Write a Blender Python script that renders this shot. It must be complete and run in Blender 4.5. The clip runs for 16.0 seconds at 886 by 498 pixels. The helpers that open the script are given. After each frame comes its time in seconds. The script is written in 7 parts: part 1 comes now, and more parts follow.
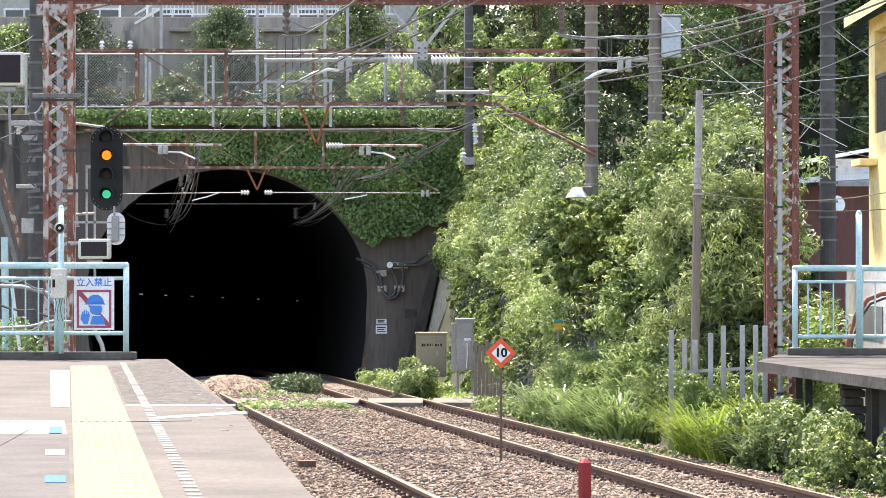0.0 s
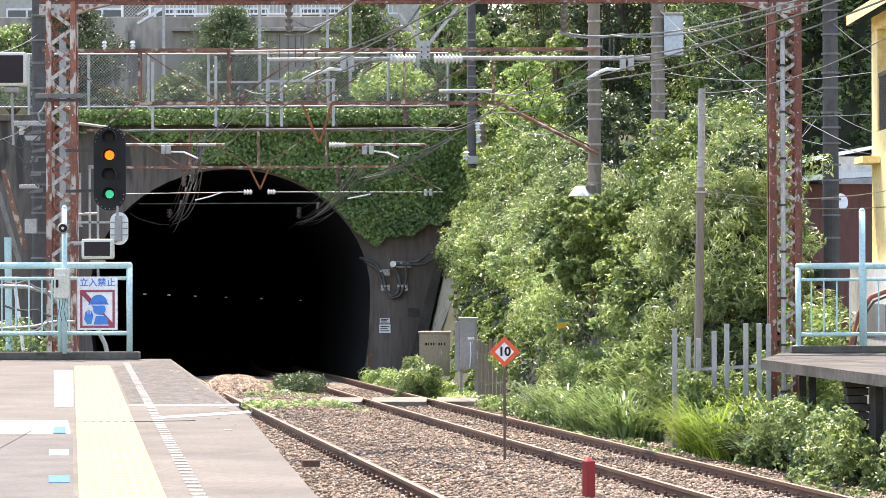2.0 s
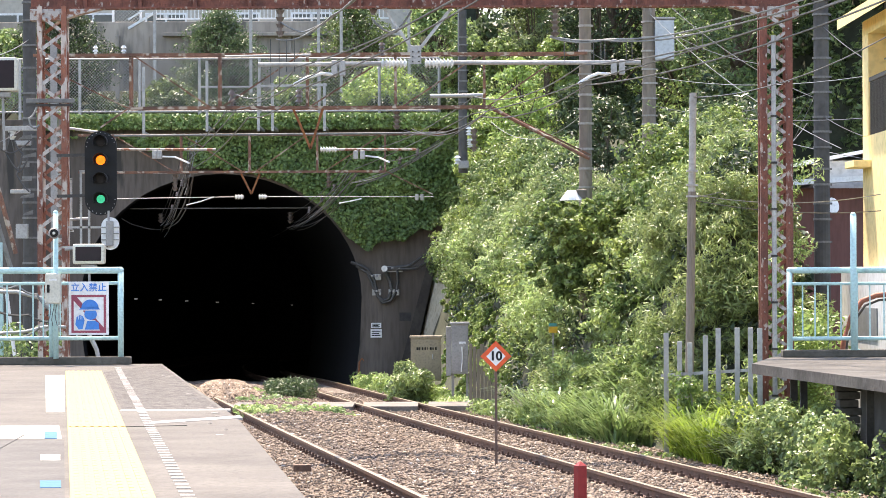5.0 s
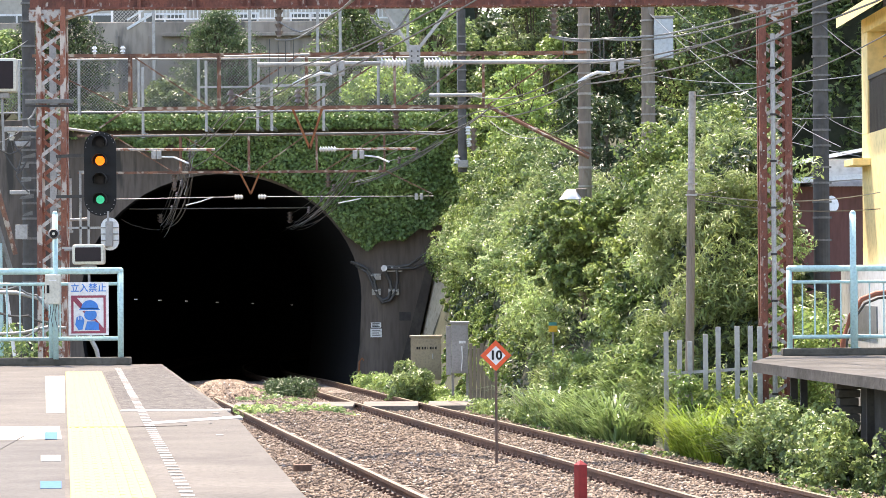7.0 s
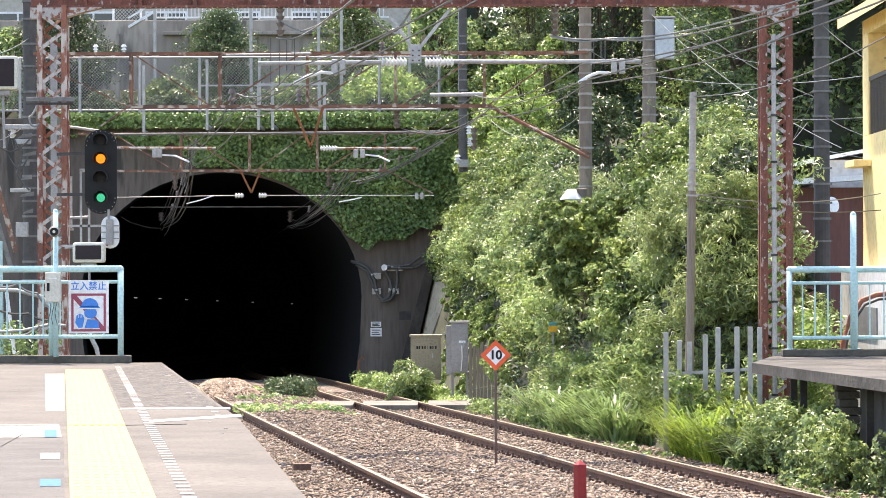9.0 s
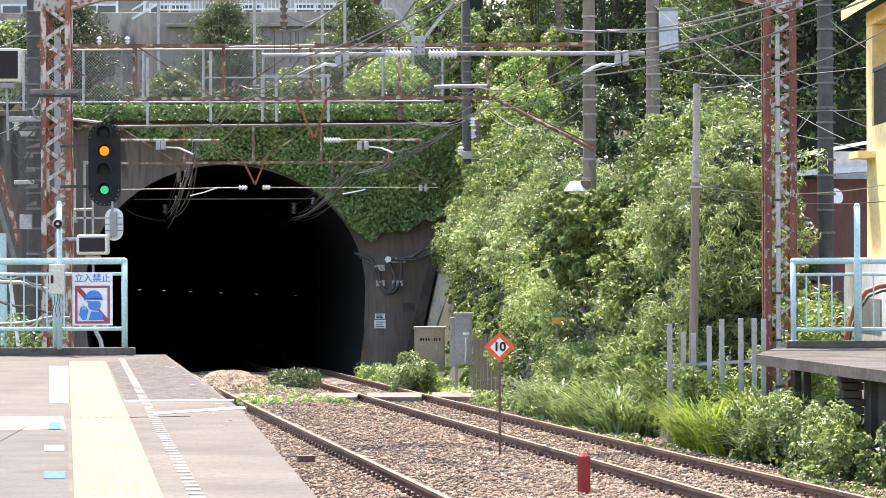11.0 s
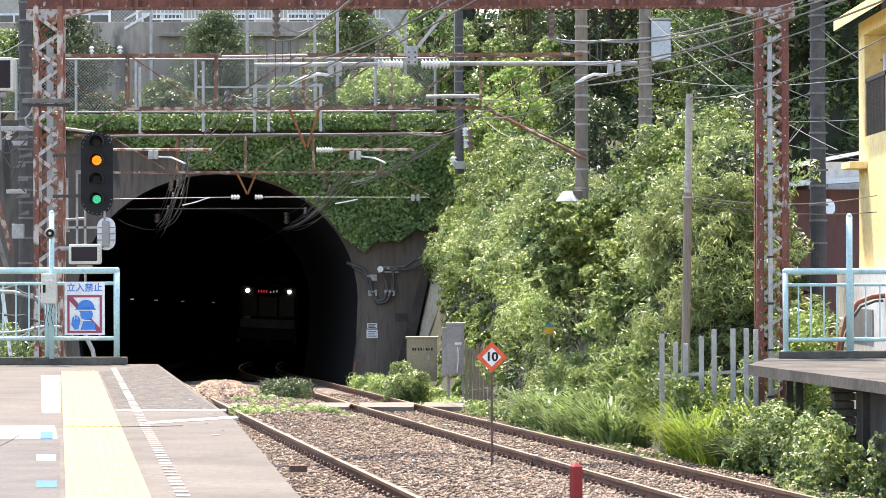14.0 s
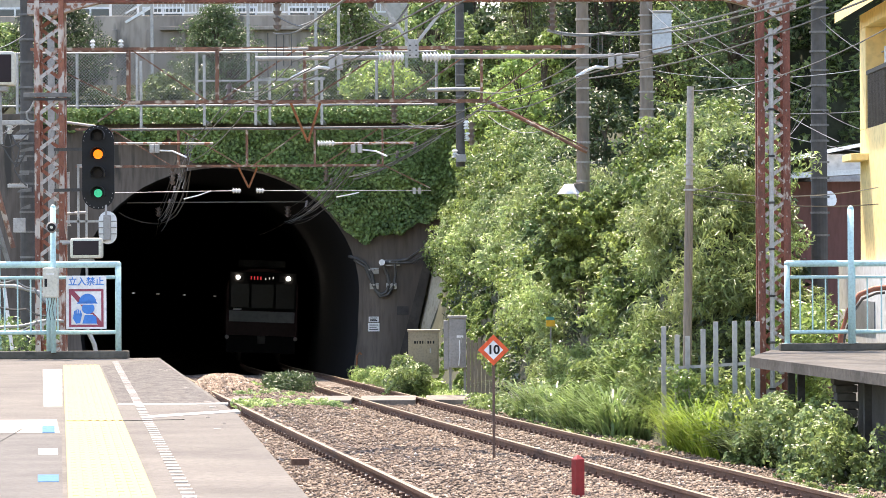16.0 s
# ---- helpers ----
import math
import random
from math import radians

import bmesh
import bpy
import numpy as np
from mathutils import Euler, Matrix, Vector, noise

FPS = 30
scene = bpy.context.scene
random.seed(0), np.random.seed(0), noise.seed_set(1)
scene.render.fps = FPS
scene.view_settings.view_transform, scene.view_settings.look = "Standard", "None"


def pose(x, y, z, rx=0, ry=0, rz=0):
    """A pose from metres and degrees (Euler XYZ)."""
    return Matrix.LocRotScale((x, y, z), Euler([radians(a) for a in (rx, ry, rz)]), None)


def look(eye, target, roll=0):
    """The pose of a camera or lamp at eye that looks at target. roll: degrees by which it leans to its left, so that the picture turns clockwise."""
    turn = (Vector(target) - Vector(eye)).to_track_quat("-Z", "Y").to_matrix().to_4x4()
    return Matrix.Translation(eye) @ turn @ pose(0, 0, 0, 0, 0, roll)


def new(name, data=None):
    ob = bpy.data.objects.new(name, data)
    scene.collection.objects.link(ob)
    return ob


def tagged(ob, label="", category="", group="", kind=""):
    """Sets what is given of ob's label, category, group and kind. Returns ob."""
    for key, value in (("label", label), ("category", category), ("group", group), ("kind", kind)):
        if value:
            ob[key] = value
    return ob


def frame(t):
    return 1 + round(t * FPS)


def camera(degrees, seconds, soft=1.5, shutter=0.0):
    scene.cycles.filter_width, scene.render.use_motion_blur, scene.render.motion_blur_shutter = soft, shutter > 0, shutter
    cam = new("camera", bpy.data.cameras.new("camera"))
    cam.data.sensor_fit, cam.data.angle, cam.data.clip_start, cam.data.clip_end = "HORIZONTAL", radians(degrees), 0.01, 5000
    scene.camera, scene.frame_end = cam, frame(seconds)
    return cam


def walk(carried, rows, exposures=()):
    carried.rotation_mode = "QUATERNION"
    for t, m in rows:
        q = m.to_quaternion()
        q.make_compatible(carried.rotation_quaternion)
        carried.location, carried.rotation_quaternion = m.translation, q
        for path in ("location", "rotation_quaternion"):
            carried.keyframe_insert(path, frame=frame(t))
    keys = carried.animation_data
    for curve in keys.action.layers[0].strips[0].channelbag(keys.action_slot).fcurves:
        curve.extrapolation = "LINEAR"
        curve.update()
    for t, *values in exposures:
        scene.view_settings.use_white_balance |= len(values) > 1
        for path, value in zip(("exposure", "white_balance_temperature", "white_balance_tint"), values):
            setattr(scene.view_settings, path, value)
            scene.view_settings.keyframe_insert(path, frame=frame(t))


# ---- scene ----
from math import sin, cos, pi, atan2, sqrt, hypot

EYE = (0.0, 0.0, 2.66)
cam = camera(15.4, 16.0, soft=0.75)
SWAY = (  # seconds, tilt up, turn left, lean
    (0, 0.3062, 0.0000, 0.0000),
    (0.5, 0.3100, 0.0168, -0.0641),
    (1, 0.3112, 0.0460, -0.0743),
    (1.5, 0.2469, 0.0611, -0.0262),
    (2, 0.2884, 0.0559, -0.1712),
    (2.5, 0.3969, -0.0151, 0.0019),
    (3, 0.3668, -0.0373, 0.0359),
    (3.5, 0.3818, -0.0415, -0.0007),
    (4, 0.3667, -0.0795, -0.1510),
    (6.5, 0.3701, -0.1102, -0.3202),
    (7, 0.3576, -0.1027, -0.4165),
    (7.5, 0.2932, -0.0844, -0.4016),
    (8, 0.2705, -0.1442, -0.3726),
    (8.5, 0.2718, -0.1536, -0.3020),
    (9, 0.3489, -0.0975, -0.1798),
    (11.5, 0.1900, -0.0191, -0.2324),
    (12, 0.2709, -0.0427, -0.0509),
    (12.5, 0.3101, -0.1208, 0.0451),
    (13, 0.2910, -0.0908, -0.0008),
    (13.5, 0.3818, -0.1059, -0.0005),
    (14, 0.3790, -0.1660, -0.1594),
    (14.5, 0.3363, -0.1314, -0.2920),
    (15, 0.2365, -0.0206, -0.3751),
    (15.5, 0.2477, -0.0729, -0.4084),
    (16, 0.2581, -0.1400, -0.2950),
)

walk(cam, [(t, Matrix.Translation(EYE) @ pose(0, 0, 0, 90 + up, 0, left) @ pose(0, 0, 0, 0, 0, lean))
           for t, up, left, lean in SWAY],
     exposures=[(0, 1.97, 7480, 16), (16, 1.97, 7480, 16)])

# ---- light: high sun beyond the hill, a little to one side, and a clear sky ----
SUN_UP, SUN_TURN = 63.0, -20.0      # degrees above the horizon, degrees from +y towards +x
world = bpy.data.worlds.new("sky")
world.use_nodes = True
scene.world = world
wt = world.node_tree
sky = wt.nodes.new("ShaderNodeTexSky")
sky.sky_type, sky.sun_disc = "NISHITA", False
sky.sun_elevation, sky.sun_rotation = radians(SUN_UP), radians(SUN_TURN)
wt.links.new(sky.outputs[0], wt.nodes["Background"].inputs[0])
wt.nodes["Background"].inputs[1].default_value = 0.15
sun = new("sun", bpy.data.lights.new("sun", "SUN"))
sun.data.energy, sun.data.angle, sun.data.color = 3.5, radians(0.6), (1.0, 0.95, 0.86)
a, e = radians(SUN_TURN), radians(SUN_UP)
sun.matrix_world = look((sin(a) * cos(e) * 80, cos(a) * cos(e) * 80 + 60, sin(e) * 80), (0, 60, 0))

# ---- materials ----
MATS = {}


def mat(name, c1, c2=None, scale=4.0, rough=0.8, bump=0.3, metal=0.0, c3=None, fine=None, spread=0.0, trans=0.0,
        glow=0.0, low=0.35, high=0.65, stretch=(1, 1, 1), bumpd=0.02, spot=0.5):
    """Two-scale noise material: c1 to c2 in patches, c3 as spots of wear; spread varies single pieces."""
    if name in MATS:
        return MATS[name]
    m = bpy.data.materials.new(name)
    m.use_nodes = True
    MATS[name] = m
    nt = m.node_tree
    N, L = nt.nodes, nt.links
    b = N["Principled BSDF"]
    b.inputs["Roughness"].default_value, b.inputs["Metallic"].default_value = rough, metal
    b.inputs["Specular IOR Level"].default_value = 0.3 if trans else (0.08 if name.startswith("train") else 0.4)
    tc = N.new("ShaderNodeTexCoord")
    mp = N.new("ShaderNodeMapping")
    mp.inputs["Scale"].default_value = stretch
    L.new(tc.outputs["Object"], mp.inputs[0])

    def noise_node(s, detail=6):
        n = N.new("ShaderNodeTexNoise")
        n.inputs["Scale"].default_value, n.inputs["Detail"].default_value = s, detail
        L.new(mp.outputs[0], n.inputs["Vector"])
        return n

    def ramp(src, lo, hi):
        r = N.new("ShaderNodeMapRange")
        r.inputs[1].default_value, r.inputs[2].default_value = lo, hi
        L.new(src, r.inputs[0])
        return r.outputs[0]

    def mix(fac, x, y):
        k = N.new("ShaderNodeMix")
        k.data_type = "RGBA"
        L.new(fac, k.inputs[0])
        for i, v in ((6, x), (7, y)):
            if isinstance(v, tuple):
                k.inputs[i].default_value = (*v, 1)
            else:
                L.new(v, k.inputs[i])
        return k.outputs[2]
    n1, n2 = noise_node(scale), noise_node(fine or scale * 7)
    col = mix(ramp(n1.outputs[0], low, high), c1, c2 or c1)
    dark = tuple(v * 0.62 for v in (c2 or c1))
    col = mix(ramp(n2.outputs[0], 0.45, 0.95), col, dark)
    if c3:
        n3 = noise_node(scale * 2.3)
        col = mix(ramp(n3.outputs[0], spot, spot + 0.08), col, c3)
    if spread:
        oi = N.new("ShaderNodeObjectInfo")
        ge = N.new("ShaderNodeNewGeometry")
        ad = N.new("ShaderNodeMath")
        ad.operation = "ADD"
        L.new(oi.outputs["Random"], ad.inputs[0])
        L.new(ge.outputs["Random Per Island"], ad.inputs[1])
        hs = N.new("ShaderNodeHueSaturation")
        L.new(ramp(ad.outputs[0], 0.0, 2.0), hs.inputs["Value"])
        mr = hs.inputs["Value"].links[0].from_node
        mr.inputs[3].default_value, mr.inputs[4].default_value = 1 - spread, 1 + spread
        L.new(col, hs.inputs["Color"])
        col = hs.outputs[0]
    L.new(col, b.inputs["Base Color"])
    if bump:
        bp = N.new("ShaderNodeBump")
        bp.inputs["Strength"].default_value, bp.inputs["Distance"].default_value = bump, bumpd
        L.new(n2.outputs[0], bp.inputs["Height"])
        L.new(bp.outputs[0], b.inputs["Normal"])
    if trans:
        tr = N.new("ShaderNodeBsdfTranslucent")
        ms = N.new("ShaderNodeMixShader")
        ms.inputs[0].default_value = trans
        L.new(col, tr.inputs[0])
        L.new(b.outputs[0], ms.inputs[1])
        L.new(tr.outputs[0], ms.inputs[2])
        L.new(ms.outputs[0], N["Material Output"].inputs[0])
    if glow:
        L.new(col, b.inputs["Emission Color"])
        b.inputs["Emission Strength"].default_value = glow
    return m


ASPHALT = mat("platform_asphalt", (0.140, 0.126, 0.111), (0.082, 0.073, 0.065), 0.9, 0.95, 0.6, fine=26, c3=(0.105, 0.094, 0.083), spot=0.56, low=0.3, high=0.7)
CONCRETE = mat("weathered_concrete", (0.30, 0.29, 0.26), (0.17, 0.165, 0.15), 0.8, 0.9, 0.4, c3=(0.10, 0.10, 0.09), fine=14, spot=0.6)
SOOT = mat("sooty_concrete", (0.15, 0.122, 0.102), (0.082, 0.066, 0.055), 0.9, 0.92, 0.5, c3=(0.05, 0.045, 0.04), fine=9, spot=0.56, stretch=(1, 1, 0.14))
# far darker than concrete: the bore's lack of light is put into this colour
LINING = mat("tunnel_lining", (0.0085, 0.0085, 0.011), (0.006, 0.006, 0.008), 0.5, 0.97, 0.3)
BALLAST = mat("ballast_stone", (0.265, 0.205, 0.155), (0.145, 0.103, 0.077), 3.0, 0.9, 0.6, c3=(0.40, 0.35, 0.30), fine=40, spread=0.6, spot=0.6)
BALLAST_BED = mat("ballast_bed", (0.125, 0.084, 0.062), (0.065, 0.043, 0.032), 2.0, 0.95, 1.0, c3=(0.40, 0.35, 0.30), fine=22, spot=0.55, bumpd=0.05)
EARTH = mat("hill_earth", (0.05, 0.055, 0.03), (0.025, 0.03, 0.015), 1.0, 0.95, 0.5)
RUST = mat("rusted_steel", (0.24, 0.080, 0.052), (0.13, 0.050, 0.036), 5.0, 0.75, 0.5, c3=(0.42, 0.34, 0.29), fine=40, spot=0.605, stretch=(1, 1, 0.5))
RUST_PALE = mat("flaked_rusted_steel", (0.30, 0.115, 0.072), (0.17, 0.068, 0.05), 3.2, 0.75, 0.5, c3=(0.50, 0.43, 0.38), fine=40, spot=0.50, stretch=(1, 1, 0.45))
RUST_DARK = mat("old_rusted_steel", (0.27, 0.125, 0.075), (0.12, 0.062, 0.045), 2.2, 0.75, 0.5, c3=(0.42, 0.34, 0.27), fine=30, spot=0.535)
GALV = mat("galvanised_steel", (0.45, 0.435, 0.42), (0.33, 0.32, 0.31), 3.0, 0.5, 0.15, metal=0.3)
RAIL_SIDE = mat("rail_rust", (0.135, 0.072, 0.046), (0.09, 0.048, 0.033), 4.0, 0.8, 0.4, fine=40)
RAIL_TOP = mat("rail_head", (0.215, 0.175, 0.112), (0.165, 0.132, 0.085), 1.5, 0.5, 0.1, metal=0.35)
BLUE = mat("pale_blue_paint", (0.46, 0.66, 0.65), (0.40, 0.59, 0.59), 2.0, 0.45, 0.1, c3=(0.30, 0.36, 0.36), fine=25, spot=0.68)
YELLOW = mat("tactile_yellow", (0.50, 0.41, 0.10), (0.36, 0.295, 0.075), 1.1, 0.7, 0.3, c3=(0.30, 0.25, 0.09), fine=18, spot=0.66)
WHITE_LINE = mat("white_road_paint", (0.40, 0.375, 0.345), (0.22, 0.20, 0.18), 3.0, 0.7, 0.2)


# ---- building helpers ----
def empty(name, m=None):
    ob = new(name)
    ob.empty_display_size = 0.2
    if m is not None:
        ob.matrix_world = m
    return ob


def part(name, bm, material, parent=None, label="", smooth=False):
    me = bpy.data.meshes.new(name)
    bm.to_mesh(me)
    bm.free()
    me.materials.append(material)
    if smooth:
        me.polygons.foreach_set("use_smooth", [True] * len(me.polygons))
    ob = new(name, me)
    if parent is not None:
        ob.parent = parent
    return tagged(ob, label)


def raw(name, verts, faces, material, parent=None, label="", smooth=False):
    me = bpy.data.meshes.new(name)
    me.from_pydata(verts, [], faces)
    me.materials.append(material)
    if smooth:
        me.polygons.foreach_set("use_smooth", [True] * len(me.polygons))
    ob = new(name, me)
    if parent is not None:
        ob.parent = parent
    return tagged(ob, label)


def box(bm, lo, hi, bevel=0.0, m=None):
    lo, hi = Vector(lo), Vector(hi)
    mm = Matrix.Translation((lo + hi) / 2) @ Matrix.Diagonal((*(hi - lo), 1))
    r = bmesh.ops.create_cube(bm, size=1, matrix=(m @ mm) if m is not None else mm)
    if bevel:
        es = list({e for v in r["verts"] for e in v.link_edges})
        bmesh.ops.bevel(bm, geom=es, offset=bevel, segments=2, affect="EDGES", profile=0.6)
    return r["verts"]


def boxed(lo, hi, bevel=0.0):
    bm = bmesh.new()
    box(bm, lo, hi, bevel)
    return bm


def rod(bm, p, q, r, r2=None, n=8):
    """A round bar from p to q."""
    p, q = Vector(p), Vector(q)
    d = q - p
    m = Matrix.Translation((p + q) / 2) @ d.to_track_quat("Z", "Y").to_matrix().to_4x4()
    bmesh.ops.create_cone(bm, cap_ends=True, segments=n, radius1=r, radius2=r if r2 is None else r2, depth=d.length, matrix=m)


def bar(bm, p, q, w, h=None):
    """A square bar from p to q, w wide and h deep."""
    p, q = Vector(p), Vector(q)
    d = q - p
    m = Matrix.Translation((p + q) / 2) @ d.to_track_quat("Z", "Y").to_matrix().to_4x4() @ Matrix.Diagonal((w, h or w, d.length, 1))
    bmesh.ops.create_cube(bm, size=1, matrix=m)


def tube(bm, pts, r, n=6):
    """A bent pipe through pts."""
    pts = [Vector(p) for p in pts]
    rings = []
    for i, p in enumerate(pts):
        d = (pts[min(i + 1, len(pts) - 1)] - pts[max(i - 1, 0)]).normalized()
        s = d.orthogonal().normalized() if abs(d.z) > 0.95 else d.cross(Vector((0, 0, 1))).normalized()
        u = s.cross(d)
        rings.append([bm.verts.new(p + r * (s * cos(2 * pi * k / n) + u * sin(2 * pi * k / n))) for k in range(n)])
    for g, h in zip(rings, rings[1:]):
        for k in range(n):
            bm.faces.new((g[k], g[(k + 1) % n], h[(k + 1) % n], h[k]))
    bm.faces.new(rings[0][::-1])
    bm.faces.new(rings[-1])


def sag(p, q, drop, n=14):
    p, q = Vector(p), Vector(q)
    return [p.lerp(q, i / n) - Vector((0, 0, drop * 4 * (i / n) * (1 - i / n))) for i in range(n + 1)]


# ---- the lie of the land ----
def rail_z(y):
    """The line falls 13 in 1000 towards the tunnel."""
    return -0.013 * (y - 37.7)


def track_x(y):
    """Middle of the far track: nearly straight, then bending in the tunnel."""
    if y < 107:
        return 3.80 - 0.1225 * (y - 37.7) + 0.000115 * max(0.0, y - 60) ** 2
    u = y - 107
    return -4.43 - 0.1512 * u + 0.001704 * u * u + 0.0000032 * u ** 3


PITCH = 4.62     # between the two tracks


def foot_x(y):
    """Foot of the green slope beside the line."""
    return 3.6 - 0.121 * (np.minimum(y, 84) - 60) - 0.062 * np.maximum(0, y - 84)


def hill_h(x, y):
    """Height of the wooded slope above the track bed."""
    d = (x - foot_x(y)) * 0.99
    if d <= 0:
        return 0.0
    steep = 2.4 + 0.35 * min(1.0, max(0.0, (y - 72) / 35))
    k = min(d, 1.0) * (steep + 1.2) + max(0.0, min(d, 2.6) - 1.0) * (steep - 0.75) + max(0.0, min(d, 8.0) - 2.6) * 0.02 + max(0.0, d - 8.0) * 1.0
    k = min(k, 24)
    b = noise.noise(Vector((x * 0.45, y * 0.2, 3.1))) * 1.5 + noise.noise(Vector((x * 1.1, y * 0.6, 7.7))) * 0.5
    b -= 1.7 * math.exp(-((x - 3.4) / 1.3) ** 2 - ((y - 78) / 9) ** 2) + 2.4 * math.exp(-((x - 5.9) / 2.0) ** 2 - ((y - 77) / 12) ** 2)
    k = max(0.0, k + b * min(1.0, d / 2.0))
    # the hill ends beside the houses and before the opposite platform
    side = min(1.0, max(0.0, (0.105 * y - x + 0.6) / 1.6))
    side = max(side, min(1.0, max(0.0, (y - 94) / 8)))
    return k * side * side * (3 - 2 * side) * min(1.0, max(0.0, (y - 54.5) / 4))


def land_z(x, y):
    """The lie of the whole land: track bed, hill, and the terrace over the tunnel."""
    yy = min(max(y, 0), 107)
    z = rail_z(yy) - 0.32
    if y < 107.5 or x > 1.5:
        z += hill_h(x, min(max(y, 0), 140)) * (1 if y > -20 else 0)
    else:
        z = 7.2 if y < 119 else (11.2 if y < 128 else 13)
    return z


def ground():
    """One sheet: fields to the horizon, the falling track bed, the rising hill."""
    xs = [-900, -300, -120, -60, -40] + [-30 + 0.75 * i for i in range(110)] + [60, 90, 150, 400, 900]
    ys = [-900, -300, -100, -40, -10] + [1.5 * i for i in range(72)] + [107.3, 107.7, 110, 113, 116, 118.9, 119.1, 123, 127.9, 128.1] + [132 + 4 * i for i in range(12)] + [300, 900]
    verts, faces = [], []
    for y in ys:
        for x in xs:
            verts.append((x, y, land_z(x, y)))
    w = len(xs)
    for j in range(len(ys) - 1):
        for i in range(w - 1):
            if ys[j] < 107.5 and ys[j + 1] > 107.4 and xs[i] < 1.4 and xs[i] > -30:
                continue
            faces.append((j * w + i, j * w + i + 1, (j + 1) * w + i + 1, (j + 1) * w + i))
    ob = raw("ground", verts, faces, EARTH, smooth=True)
    tagged(ob, "dark earth falling towards the tunnel and rising as a hill", "ground", kind="structure")


ground()


def ballast_bed():
    verts, faces = [], []
    ys = [1.0 * i for i in range(8, 108)]
    prof = [(-9.2, -0.3), (-6.2, -0.16), (-5.4, -0.145), (-3.93, -0.145), (-3.78, -0.05), (-2.9, 0.015), (-2.1, 0.0), (-1.15, -0.12), (-0.8, -0.15), (0.8, -0.15), (1.7, -0.16), (3.4, -0.34)]
    for y in ys:
        for dx, dz in prof:
            verts.append((track_x(y) + dx, y, rail_z(y) + dz))
    w = len(prof)
    for j in range(len(ys) - 1):
        for i in range(w - 1):
            faces.append((j * w + i, j * w + i + 1, (j + 1) * w + i + 1, (j + 1) * w + i))
    tagged(raw("ballast_bed", verts, faces, BALLAST_BED, smooth=True), "brown crushed-stone bed under both tracks", "ballast", kind="structure")


ballast_bed()


def rail_line(dx, name="rail"):
    """One rail, foot, web and head, along the line from behind the camera into the tunnel."""
    prof = [(-0.07, -0.172), (0.07, -0.172), (0.065, -0.155), (0.012, -0.135), (0.012, -0.052), (0.036, -0.042), (0.036, 0.0), (-0.036, 0.0), (-0.036, -0.042), (-0.012, -0.052), (-0.012, -0.135), (-0.065, -0.155)]
    ys = [6 + 2.0 * i for i in range(86)]
    bm = bmesh.new()
    rings = []
    for y in ys:
        rings.append([bm.verts.new((track_x(y) + dx + px, y, rail_z(y) + pz)) for px, pz in prof])
    n = len(prof)
    for g, h in zip(rings, rings[1:]):
        for k in range(n):
            f = bm.faces.new((g[k], g[(k + 1) % n], h[(k + 1) % n], h[k]))
            f.material_index = 1 if k == 6 else 0
    bm.faces.new(rings[0][::-1])
    bm.faces.new(rings[-1])
    ob = part(name, bm, RAIL_SIDE)
    ob.data.materials.append(RAIL_TOP)
    return tagged(ob, "rust-brown steel rail with a worn bright head", "rail", "rails of the two tracks")


for off in (-PITCH - 0.7525, -PITCH + 0.7525, -0.7525, 0.7525):
    rail_line(off)


# ---- portal wall and tunnel ----
PORTAL_Y, PORTAL_X = 107.0, -7.06
HALF, SPRING, CROWN = 4.58, 2.69, 6.73


def arch(n=28):
    """The bore's outline, foot to foot, as offsets from its middle and heights over the rail."""
    pts = [(-HALF + 0.3, -0.6), (-HALF + 0.06, 1.2)]
    for i in range(n + 1):
        a = pi - pi * i / n
        pts.append((HALF * cos(a), SPRING + (CROWN - SPRING) * sin(a)))
    pts += [(HALF - 0.06, 1.2), (HALF - 0.3, -0.6)]
    return pts


